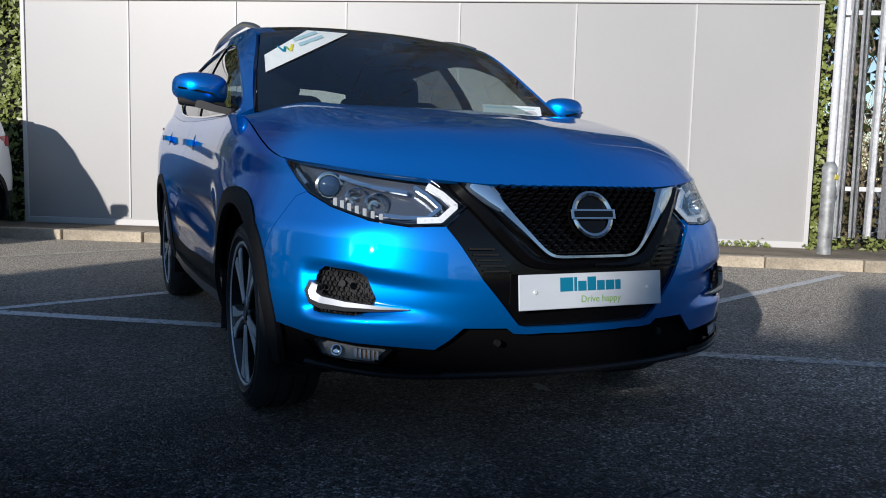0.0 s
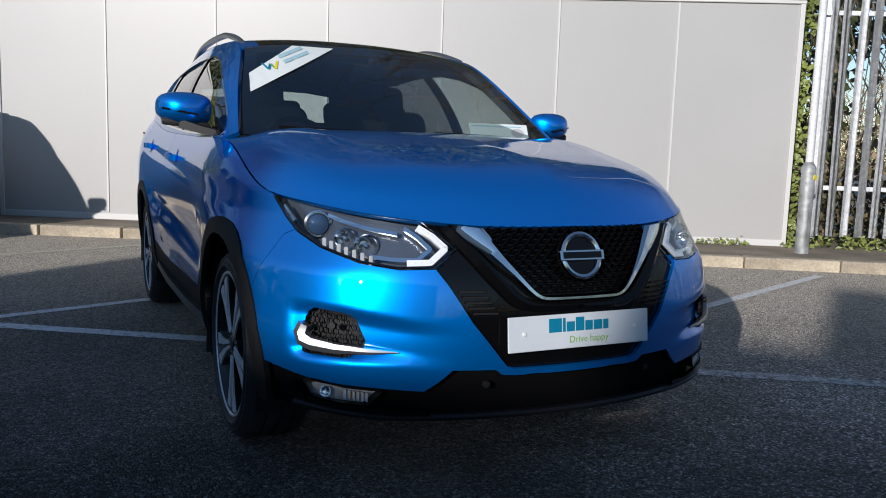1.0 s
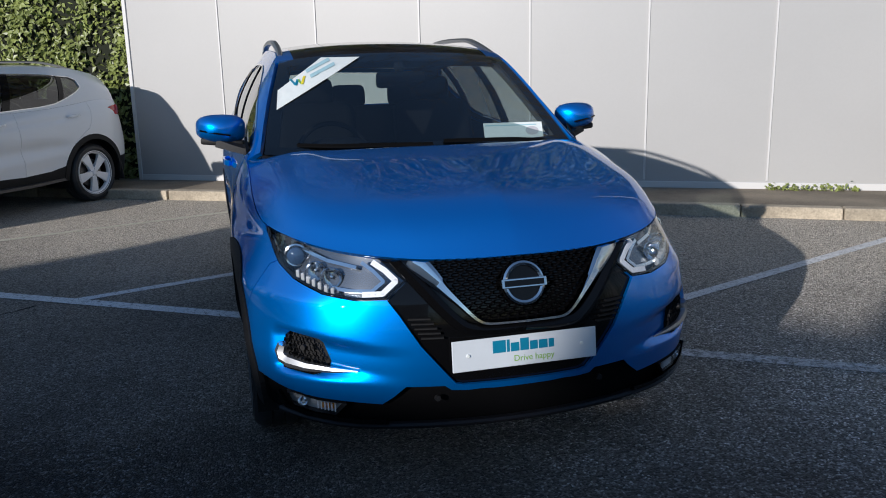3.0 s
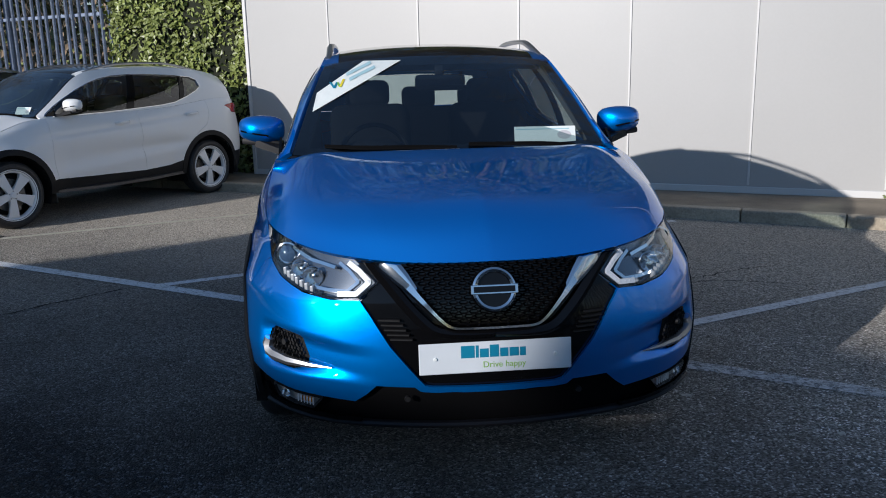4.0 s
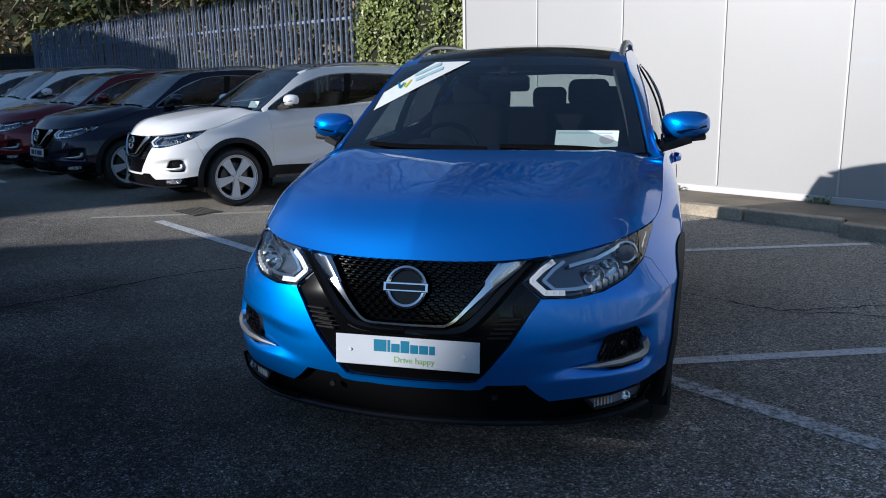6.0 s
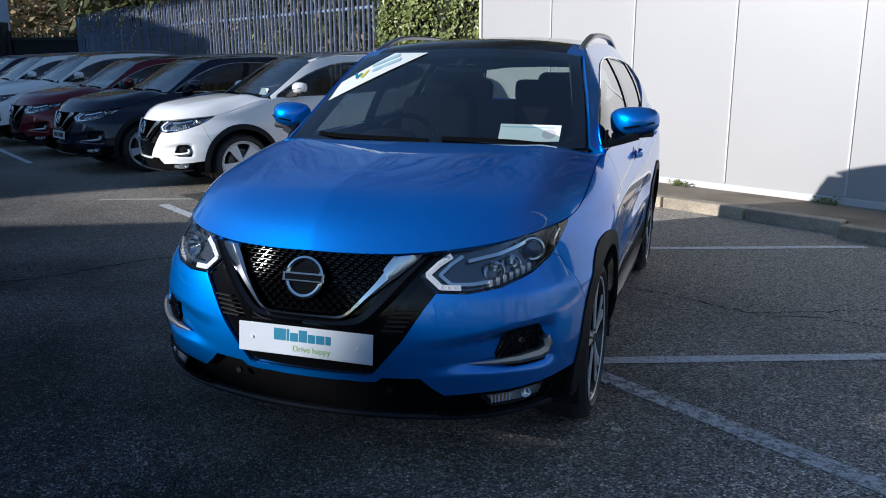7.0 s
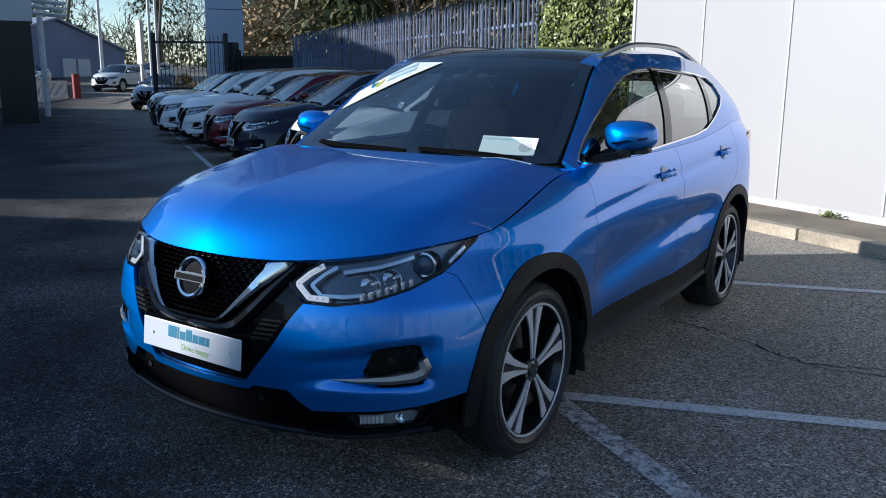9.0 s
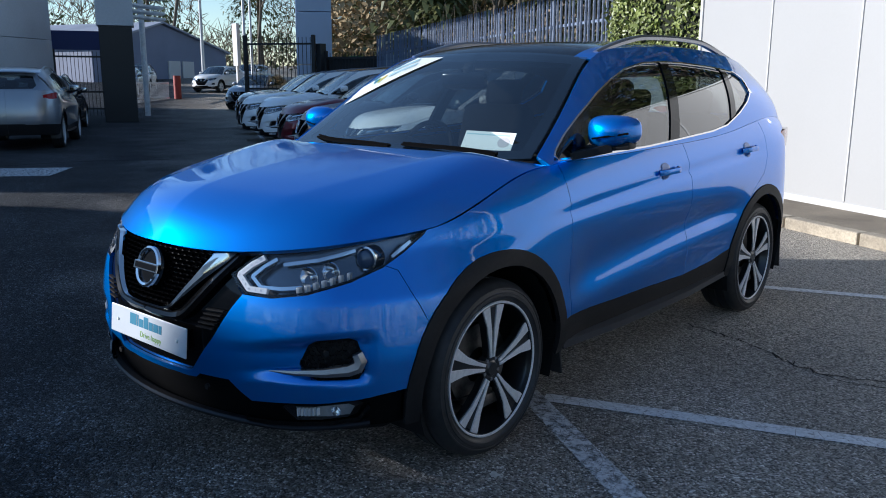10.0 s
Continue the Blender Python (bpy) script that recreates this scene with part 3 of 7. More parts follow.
        for k in range(n):
            turn = Matrix.Rotation(2 * math.pi * k / n + style["turn"], 4, "Z")
            bm = bmesh.new()
            prism(bm, [(0.028, -0.034), (0.07, -0.033), (0.12, -0.031), (0.18, -0.041), (0.228, -0.066), (0.228, 0.066), (0.18, 0.041), (0.12, 0.031), (0.07, 0.033), (0.028, 0.034)], 0.040, turn @ Matrix.Translation((0, 0, -0.052)), 0.010)
            part("spoke", bm, ALLOY_SILVER, w, smooth=False)
    bm = bmesh.new()
    lathe(bm, [(0.0, -0.004), (0.024, -0.004), (0.030, -0.010), (0.052, -0.016), (0.054, -0.045)], 32)
    part("hub_cap", bm, style["cap"], w, smooth=True)
    for k in range(5):
        bm = bmesh.new()
        cyl(bm, 0.009, 0.008, 0.012, Matrix.Rotation(2 * math.pi * (k + 0.5) / 5 + style["turn"], 4, "Z") @ Matrix.Translation((0.042, 0, -0.022)), 6)
        part("wheel_nut", bm, SATIN, w)
    return w


TWIN = dict(barrel=ALLOY_BLACK, barrel_label="black alloy rim with polished lip", twin=True, turn=0.628, cap=ALLOY_BLACK)
# black barrel colour stands for the shade in the gaps of a silver rim
PLAIN = dict(barrel=ALLOY_BLACK, barrel_label="inner rim coloured black as the shade behind silver spokes", twin=False, turn=1.178, cap=ALLOY_SILVER)


def surf(p, z):
    """The bumper's place and outward normal at oblique coordinate p and height z."""
    q = (PLAIN_SHELL[..., 0] + PLAIN_SHELL[..., 1]) * R2
    ok = PLAIN_SHELL[:140]
    d = (q[:140] - p) ** 2 + (ok[..., 2] - z) ** 2
    i, j = np.unravel_index(np.argmin(d), d.shape)
    i, j = min(max(i, 1), 138), min(max(j, 1), ok.shape[1] - 2)
    tu, tv = ok[i + 1, j] - ok[i - 1, j], ok[i, j + 1] - ok[i, j - 1]
    n = np.cross(tu, tv)
    n = n / np.linalg.norm(n)
    if n[1] > 0 and n[0] <= 0 or n @ np.array([0.5, -0.6, 0]) < 0:
        n = -n
    # refine in the tangent plane
    at = ok[i, j].copy()
    a = np.array([[tu @ [R2, R2, 0], tv @ [R2, R2, 0]], [tu[2], tv[2]]])
    s = np.linalg.solve(a, [p - (at[0] + at[1]) * R2, z - at[2]])
    return at + tu * s[0] + tv * s[1], n


def on_nose(x, z, out=0.0):
    """A place on the nose at (x, z), lifted by out along y."""
    return Vector((x, float(nose(abs(x), z)) - out, z))


SCREEN = np.zeros((36, 40, 3))


def build_car(label, style):
    car = thing("car", label, "car", "parked cars")
    bm, g = cut_shell()
    body_label = "glossy painted panel"
    part("front_bumper", lift(g["bumper"], halves=True), BLUE, car)
    part("grille_panel", lift(g["mask"], 0.0, 0.0, 0.014, halves=True), GLOSS_BLACK, car, "gloss black panel behind the grille")
    part("lower_intake", lift(g["intake"], 0.001, 0.01, 0.028, halves=True), INTAKE_BLACK, car, "matt black lower bumper")
    for name, key, mat, lab in (("fender", "fender", BLUE, ""), ("rear_quarter", "quarter", BLUE, ""), ("sill", "sill", PLASTIC, "black plastic sill cladding"), ("rear_cladding", "rear_cladding", PLASTIC, "black plastic lower rear bumper"),
                                ("arch_trim", "arch_front", PLASTIC, "black plastic wheel arch moulding"), ("arch_trim", "arch_rear", PLASTIC, "black plastic wheel arch moulding")):
        out = -0.006 if "arch" in key else 0.0
        for mir in (False, True):
            part(name, lift(g[key], 0.0012, 0.02 if "arch" in key else 0.012, out, mirror=mir), mat, car, lab)
    doors = {}
    for key in ("front_door", "rear_door"):
        for mir in (False, True):
            doors[key, mir] = part(key, lift(g[key], 0.002, 0.014, mirror=mir), BLUE, car)
    for mir in (False, True):
        part("claw_grille", lift(g["claw"], 0.0, 0.0, 0.03, mirror=mir), PLASTIC, car, "black honeycomb insert")
    hl_faces = g["headlight"]

    # headlamps: a dark bowl, reflectors, light guide and a clear cover
    for mir in (False, True):
        lamp = part("headlight", lift(hl_faces, 0.001, 0.05, 0.055, mirror=mir), LAMP_GREY, car, "clear swept-back headlamp")
        part("lens", lift(hl_faces, 0.002, 0.004, -0.001, mirror=mir), LENS, lamp, "clear lens cover")
        sgn = -1 if mir else 1

        def place(p, z, d):
            at, n = surf(p, z)
            v = Vector(at - n * d)
            v.x *= sgn
            nn = Vector(n)
            nn.x *= sgn
            return v, nn

        # bright surround just inside the rim of the cover
        ring = []
        for a, b in zip(HEADLIGHT[:9], HEADLIGHT[1:9]):
            for s in (0.0, 0.5):
                ring.append((a[0] + (b[0] - a[0]) * s, a[1] + (b[1] - a[1]) * s))
        bmx = bmesh.new()
        pts = [place(a + 0.006, min(b + 0.007, 0.9), 0.008) for a, b in ring]
        sweep(bmx, [q for q, _ in pts], rect_shape(0.006, 0.010), up=[n for _, n in pts])
        part("bezel", bmx, GLOSS_BLACK, lamp, smooth=False)
        # arrow-shaped light guide
        for off, wid, mat, nm in ((0.0, 0.019, LED_WHITE, "light_guide"), (0.040, 0.012, REFLECTOR, "inner_guide")):
            bmx = bmesh.new()
            line = [(-0.175 + off, 0.838), (-0.222 + off, 0.812), (-0.264 + off, 0.779), (-0.230 + off * 0.9, 0.738 + off * 0.25), (-0.165 + off, 0.735 + off * 0.3), (-0.09 + off, 0.742 + off * 0.3)]
            if off == 0:
                line = line[:5]
            dense = []
            for a, b in zip(line, line[1:]):
                dense += [(a[0] + (b[0] - a[0]) * s, a[1] + (b[1] - a[1]) * s) for s in (0.02, 0.35, 0.65, 0.98)]
            pts = [place(a, b, 0.012 + off * 0.3) for a, b in dense]
            sweep(bmx, [q for q, _ in pts], rect_shape(wid, 0.016), up=[n for _, n in pts])
            part(nm, bmx, mat, lamp, smooth=False)
            if off == 0:
                for q, n in pts[1:-1]:
                    bmb = bmesh.new()
                    bmesh.ops.create_icosphere(bmb, subdivisions=1, radius=0.0045, matrix=Matrix.Translation(q + n * 0.006))
                    part("led", bmb, LED_WHITE, lamp)
        # two reflector bowls and a projector
        for p, z, r, nm in ((-0.03, 0.786, 0.036, "reflector_bowl"), (0.045, 0.802, 0.034, "reflector_bowl"), (0.165, 0.838, 0.038, "projector")):
            at, n = place(p, z, 0.030)
            turn = Matrix.Translation(at) @ Vector((n.x * 0.3, -1, 0.05)).to_track_quat("Z", "Y").to_matrix().to_4x4()
            bmx = bmesh.new()
            if nm == "projector":
                lathe(bmx, [(r + 0.006, -0.05), (r + 0.006, 0.004), (r, 0.006), (r, -0.004), (r - 0.003, -0.004), (r - 0.008, 0.008), (r - 0.02, 0.015), (0.0, 0.018)], 32, turn)
                part(nm, bmx, [REFLECTOR], lamp, "round projector lens in a chrome ring")
                bmx = bmesh.new()
                lathe(bmx, [(r - 0.003, -0.002), (r - 0.008, 0.011), (r - 0.02, 0.018), (0.0, 0.021)], 32, turn)
                part("projector_lens", bmx, PROJECTOR, lamp)
            else:
                lathe(bmx, [(r + 0.002, 0.0), (r, 0.002), (r - 0.006, -0.012), (r - 0.02, -0.028), (0.006, -0.036), (0.006, -0.012), (0.0, -0.010)], 28, turn)
                part(nm, bmx, REFLECTOR, lamp)
        bmx = bmesh.new()
        for k in range(7):
            at, n = place(-0.06 + 0.028 * k, 0.742 + 0.007 * k, 0.014)
            box(bmx, (0.012, 0.02, 0.028), Matrix.Translation(at) @ pose(0, 0, 0, 0, 0, 20 * sgn), 0.002)
        part("reflector_comb", bmx, LAMP_PALE, lamp, smooth=False)
        pts = [place(a, b, 0.030) for a, b in ((-0.12, 0.822), (0.0, 0.838), (0.08, 0.852), (0.13, 0.862))]
        bmx = bmesh.new()
        sweep(bmx, [q for q, _ in pts], rect_shape(0.012, 0.010), up=[n for _, n in pts])
        part("upper_strip", bmx, REFLECTOR, lamp, smooth=False)
        pts = [place(a, b, 0.014) for a, b in ((0.25, 0.832), (0.285, 0.855), (0.315, 0.874))]
        bmx = bmesh.new()
        sweep(bmx, [q for q, _ in pts], rect_shape(0.016, 0.010), up=[n for _, n in pts])
        part("side_reflector", bmx, REFLECTOR, lamp, smooth=False)

        # silver blade in the bumper's corner
        bmx = bmesh.new()
        line = [(-0.165, 0.474), (-0.08, 0.474), (0.02, 0.477), (0.10, 0.483), (0.130, 0.493), (0.140, 0.514), (0.130, 0.540)]
        pts = [place(a, b, 0.004 if a > -0.05 else 0.008) for a, b in line]
        sweep(bmx, [q for q, _ in pts], [(-0.014, -0.016), (0.014, -0.016), (0.014, 0.004), (0.0, 0.011), (-0.014, 0.006)], up=[n for _, n in pts], scales=[0.12, 0.6, 1.0, 1.3, 1.5, 1.5, 1.2])
        part("bumper_blade", bmx, SATIN, car, "satin silver blade in the bumper corner")
        # honeycomb bars in the claw
        bmx = bmesh.new()
        for r in range(10):
            z = 0.457 + 0.01429 * r
            for k in range(13):
                p = -0.05 + 0.0165 * k + (0.00825 if r % 2 else 0)
                if inside((p, z), CLAW_HOLE):
                    at, n = place(p, z, 0.02)
                    m4 = Matrix.Translation(at) @ n.to_track_quat("Z", "Y").to_matrix().to_4x4()
                    lathe(bmx, [(0.0096, 0.0), (0.0096, 0.008), (0.0075, 0.008), (0.0075, 0.0)], 6, m4 @ pose(0, 0, 0, 0, 0, 30))
        bmesh.ops.remove_doubles(bmx, verts=bmx.verts[:], dist=0.0035)
        part("honeycomb", bmx, PLASTIC, car, smooth=False)
        at, n = place(0.03, 0.545, 0.010)
        bmx = bmesh.new()
        cyl(bmx, 0.011, 0.010, 0.012, Matrix.Translation(at) @ n.to_track_quat("Z", "Y").to_matrix().to_4x4(), 20)
        part("parking_sensor", bmx, PLASTIC, car)

        # fog lamp in the lower bumper
        def low(x, z, d=0.0):
            v = on_nose(x, z, -d)
            v.x *= sgn
            return v

        quad = [(0.596, 0.355), (0.69, 0.360), (0.770, 0.370), (0.782, 0.360), (0.764, 0.322), (0.70, 0.312), (0.632, 0.308)]
        bmx = bmesh.new()
        f0 = [bmx.verts.new(low(x, z, -0.010)) for x, z in quad]
        f1 = [bmx.verts.new(low(x, z, 0.03)) for x, z in quad]
        for i in range(len(quad)):
            bmx.faces.new((f0[i], f0[(i + 1) % len(quad)], f1[(i + 1) % len(quad)], f1[i]))
        bmesh.ops.recalc_face_normals(bmx, faces=bmx.faces[:])
        fog = part("fog_lamp", bmx, PLASTIC, car, "slim clear fog and indicator lamp", smooth=False)
        bmx = bmesh.new()
        bmx.faces.new([bmx.verts.new(low(x, z, 0.028)) for x, z in quad])
        part("reflector", bmx, LAMP_PALE, fog, "pale reflector", smooth=False)
        bmx = bmesh.new()
        f0 = [bmx.verts.new(low(x, z, -0.012)) for x, z in quad]
        bmx.faces.new(f0)
        part("fog_lens", bmx, LENS, fog, smooth=False)
        bmx = bmesh.new()
        for k in range(6):
            a = low(0.632 + 0.011 * k, 0.333 + 0.001 * k, 0.004)
            box(bmx, (0.004, 0.014, 0.026), Matrix.Translation(a))
        part("fog_rib", bmx, LED_WHITE, fog, smooth=False)
        bmx = bmesh.new()
        for k in range(3):
            box(bmx, (0.013, 0.006, 0.020), Matrix.Translation(low(0.637 + 0.015 * k, 0.334, 0.014)), 0.002)
        part("indicator", bmx, AMBER, fog, "amber indicator lamp", smooth=False)
        bmx = bmesh.new()
        lathe(bmx, [(0.017, 0), (0.012, -0.012), (0.0, -0.016)], 20, Matrix.Translation(low(0.735, 0.341, -0.002)) @ Vector((0.4 * sgn, -1, 0)).to_track_quat("Z", "Y").to_matrix().to_4x4())
        part("fog_bulb", bmx, REFLECTOR, fog)
        # black winglet below it
        bmx = bmesh.new()
        line = [low(x, z, -0.012) for x, z in ((0.46, 0.292), (0.55, 0.290), (0.63, 0.296), (0.72, 0.302), (0.785, 0.314), (0.81, 0.36))]
        sweep(bmx, line, rect_shape(0.016, 0.014), up=(0, 0, 1))
        part("fog_trim", bmx, GLOSS_BLACK, car)

    # bonnet
    e = EDGE[: I_BONNET + 1]
    n_f = int(np.argmin(np.abs(e[:, 1] + 0.25) + 10 * (e[:, 0] < 0.6)))
    front, side = through_points(e[: n_f + 1], 84), through_points(e[n_f:], 52)
    back = through_points([(0, 0.27, 1.118), (0.25, 0.275, 1.116), (0.5, 0.30, 1.108), (0.68, 0.345, 1.096), tuple(e[-1])], 84)
    mid = through_points([(0, front[0, 1], front[0, 2]), (0, -0.80, 0.893), (0, -0.68, 0.948), (0, -0.45, 1.012), (0, -0.1, 1.078), (0, 0.27, 1.118)], 52)
    patch = coons(front, back, mid, side)
    a, s = np.linspace(0, 1, 84)[:, None], np.linspace(0, 1, 52)[None]
    bulge = np.sin(math.pi * a) * np.sin(math.pi * np.clip(s, 0, 1)) ** 0.8
    ridge = 0.31 + 0.42 * s
    slope = np.minimum(soft_min((1 - a) / (1 - ridge), 1 + 0 * a * s, 0.006), 1.0)
    patch[..., 2] += 0.009 * bulge + 0.058 * slope * smooth_step(0.0, 0.22, s) * (1 - 0.6 * s) * (1 - smooth_step(0.88, 1.0, s))
    patch[..., 2] += 0.018 * smooth_step(0, 0.12, s) * (1 - smooth_step(0.15, 0.6, s)) * (1 - a**3)
    patch[..., 2] += 0.020 * np.exp(-(((a - 0.76) / 0.17) ** 2)) * smooth_step(0.03, 0.3, s) * (1 - smooth_step(0.78, 1.0, s))
    bmb = bmesh.new()
    grid(bmb, patch)
    bmb.normal_update()
    bmb.faces.ensure_lookup_table()
    if bmb.faces[0].normal.z < 0:
        bmesh.ops.reverse_faces(bmb, faces=bmb.faces[:])
        bmb.normal_update()
    part("bonnet", lift(list(bmb.faces), 0.003, 0.02, 0.0, halves=True), BLUE, car)
    bmb.free()

    # cabin sides, pillars and windows
    bmc = bmesh.new()
    grid(bmc, cabin_side())
    bmc.normal_update()
    bmc.faces.ensure_lookup_table()
    if bmc.faces[2000].normal.x < 0:
        bmesh.ops.reverse_faces(bmc, faces=bmc.faces[:])
    score(bmc, DLO, SIDE)
    cuts = ([(1.440, 1.0), (1.750, 1.7)], [(1.542, 1.0), (1.832, 1.7)], [(2.243, 1.1), (2.499, 1.7)], [(2.311, 1.1), (2.573, 1.7)])
    for c in cuts:
        score(bmc, c, SIDE, closed=False)
    bmc.normal_update()
    kinds = {}
    for f in bmc.faces:
        c = f.calc_center_median()
        y = [float(np.interp(c.z, [l[0][1], l[1][1]], [l[0][0], l[1][0]])) for l in cuts]
        if not inside((c.y, c.z), DLO):
            k = "pillar"
        elif c.y < y[0]:
            k = "glass_1"
        elif c.y < y[1]:
            k = "post_1"
        elif c.y < y[2]:
            k = "glass_2"
        elif c.y < y[3]:
            k = "post_2"
        else:
            k = "glass_3"
        kinds.setdefault(k, []).append(f)
    for mir in (False, True):
        part("side_frame", lift(kinds["pillar"], 0.0, 0.02, 0.0, mirror=mir), BLUE, car)
        part("frame_lining", lift(kinds["pillar"], 0.0, 0.0, 0.024, mirror=mir), LINER, car)
        for k in ("post_1", "post_2"):
            part("window_post", lift(kinds[k], 0.0, 0.02, 0.002, mirror=mir), GLOSS_BLACK, car, "gloss black window post")
        for k, mat, owner in (("glass_1", SIDE_GLASS, doors["front_door", mir]), ("glass_2", DARK_GLASS, doors["rear_door", mir]), ("glass_3", DARK_GLASS, car)):
            part("window_glass", lift(kinds[k], 0.0, 0.0, 0.008, mirror=mir), mat, owner)
    # bright moulding round the side windows
    pil = set(kinds["pillar"])
    rim = [ed for ed in bmc.edges if len(ed.link_faces) == 2 and sum(fl in pil for fl in ed.link_faces) == 1]
    nxt = {}
    for ed in rim:
        for v in ed.verts:
            nxt.setdefault(v, []).append(ed.other_vert(v))
    start = rim[0].verts[0]
    loop, prev, cur = [start], None, start
    while True:
        step = [v for v in nxt[cur] if v is not prev]
        if not step or step[0] is start or len(loop) > 2000:
            break
        prev, cur = cur, step[0]
        loop.append(cur)
    line, norm = [], []
    for v in loop:
        if not line or (v.co - line[-1]).length > 0.022:
            line.append(v.co.copy())
            norm.append(v.normal.copy())
    if (line[0] - line[-1]).length < 0.02:
        line.pop(), norm.pop()
    bmx = bmesh.new()
    sweep(bmx, [p + n * 0.003 for p, n in zip(line, norm)], [(-0.005, -0.006), (0.005, -0.006), (0.004, 0.002), (-0.004, 0.002)], up=norm, closed=True)
    bmesh.ops.recalc_face_normals(bmx, faces=bmx.faces[:])
    pair("window_moulding", bmx, CHROME, car, "bright moulding round the side windows")
    bmc.free()

    # windscreen
    n = 40
    yy = np.linspace(0.40, 1.05, n)
    left = np.stack([roof_x(yy) - 0.02, yy, roof_z(yy) + 0.004], 1)
    low = through_points([(0, 0.315, 1.098), (0.3, 0.325, 1.097), (0.55, 0.355, 1.092), tuple(left[0])], 36)
    high = through_points([(0, 0.985, 1.556), (0.25, 0.992, 1.551), (0.45, 1.012, 1.540), tuple(left[-1])], 36)
    centre = through_points([(0, 0.315, 1.098), (0, 0.50, 1.238), (0, 0.75, 1.414), (0, 0.985, 1.556)], n)
    ws = coons(low, high, centre, left)
    SCREEN[:] = ws
    bmw = bmesh.new()
    grid(bmw, ws)
    bmw.normal_update()
    bmw.faces.ensure_lookup_table()
    if bmw.faces[0].normal.z < 0:
        bmesh.ops.reverse_faces(bmw, faces=bmw.faces[:])
        bmw.normal_update()
    screen = part("windscreen", lift(list(bmw.faces), 0.0, 0.0, 0.0, halves=True), GLASS, car, "laminated windscreen")
    bmw.free()
    # black ceramic band round the screen
    bmx = bmesh.new()
    bmx2 = ws[:, :4], ws[:, -5:], ws[-4:]
    for sheet in bmx2:
        grid(bmx, sheet + np.array([0, 0.004, -0.004]))
    bmx.normal_update()
    part("screen_band", lift(list(bmx.faces), 0.0, 0.0, 0.0, halves=True), GLOSS_BLACK, screen)
    bmx.free()
    # scuttle and wipers
    bmx = bmesh.new()
    cowl = np.stack([through_points([(0, 0.255, 1.095), (0.3, 0.262, 1.092), (0.55, 0.295, 1.085), (0.76, 0.39, 1.078)], 24), through_points([(0, 0.36, 1.105), (0.3, 0.37, 1.104), (0.55, 0.40, 1.100), (0.765, 0.46, 1.105)], 24)], 1)
    grid(bmx, cowl)
    bmx.normal_update()
    part("scuttle", lift(list(bmx.faces), 0.0, 0.0, 0.0, halves=True), PLASTIC, car)
    bmx.free()
    for pts in ([(0.02, 0.315, 1.118), (-0.2, 0.335, 1.124), (-0.42, 0.36, 1.126), (-0.60, 0.42, 1.132)], [(0.60, 0.365, 1.108), (0.45, 0.345, 1.122), (0.25, 0.335, 1.127), (0.08, 0.34, 1.130)]):
        bmx = bmesh.new()
        sweep(bmx, through_points(pts, 14), [(-0.007, -0.005), (0.007, -0.005), (0.004, 0.005), (-0.004, 0.005)], scales=[1.3] * 3 + [1.0] * 8 + [0.8] * 3)
        wip = part("wiper", bmx, WIPER, car, "black wiper arm on the windscreen")
        bmx = bmesh.new()
        sweep(bmx, through_points([(a, b + 0.012, c + 0.006) for a, b, c in pts], 10), rect_shape(0.008, 0.012))
        part("wiper_blade", bmx, WIPER, wip)

    # roof
    ys = np.linspace(1.01, 3.02, 70)
    u = np.linspace(0, 1, 30)
    yfront = np.interp(u, [0, 1], [-0.03, 0.03])
    rows = []
    for y in ys:
        f = 1 - (y - 1.01) / 2.01
        yv = y + yfront * f
        xt, zt = roof_x(yv), roof_z(yv)
        crown = np.interp(y, [1.0, 1.4, 2.0, 2.7, 3.02], [0.036, 0.045, 0.048, 0.045, 0.035])
        rows.append(np.stack([u * xt, yv, zt + crown * (1 - u**2.4)], 1))
    roof = np.stack(rows, 0)
    sheet = bmesh.new()
    grid(sheet, roof)
    sheet.normal_update()
    sheet.faces.ensure_lookup_table()
    if sheet.faces[0].normal.z < 0:
        bmesh.ops.reverse_faces(sheet, faces=sheet.faces[:])
        sheet.normal_update()
    score(sheet, [(0.535, 1.0), (0.535, 2.55)], (Vector((1, 0, 0)), Vector((0, 1, 0))), closed=False)
    score(sheet, [(0.0, 2.55), (0.535, 2.55)], (Vector((1, 0, 0)), Vector((0, 1, 0))), closed=False)
    sheet.normal_update()
    pano = [f for f in sheet.faces if f.calc_center_median().x < 0.535 and f.calc_center_median().y < 2.55]
    rest = [f for f in sheet.faces if f not in set(pano)]
    part("glass_roof", lift(pano, 0.002, 0.01, 0.001, halves=True), GLOSS_BLACK, car, "black panoramic glass roof")
    part("roof", lift(rest, 0.0, 0.01, 0.0, halves=True), BLUE, car)
    sheet.free()
    bmx = bmesh.new()
    grid(bmx, roof[:, :] + np.array([0, 0, -0.05]))
    bmx.normal_update()
    part("headliner", lift(list(bmx.faces), 0.0, 0.0, 0.0, halves=True), LINER, car)
    bmx.free()
    # roof rails on low feet
    yr = np.linspace(1.14, 2.80, 40)
    lift_r = -0.012 + 0.050 * smooth_step(1.10, 1.62, yr) * (1 - smooth_step(2.25, 2.84, yr))
    line = np.stack([roof_x(yr) - 0.022, yr, roof_z(yr) + lift_r + 0.01], 1)
    bmx = bmesh.new()
    sweep(bmx, line, [(-0.018, -0.012), (0.016, -0.014), (0.019, 0.002), (0.009, 0.014), (-0.011, 0.013), (-0.019, 0.004)], scales=[0.75 + 0.2 * min(1.0, min(k, 39 - k) / 6) for k in range(40)])
    pair("roof_rail", bmx, SATIN, car, "satin silver roof rail")

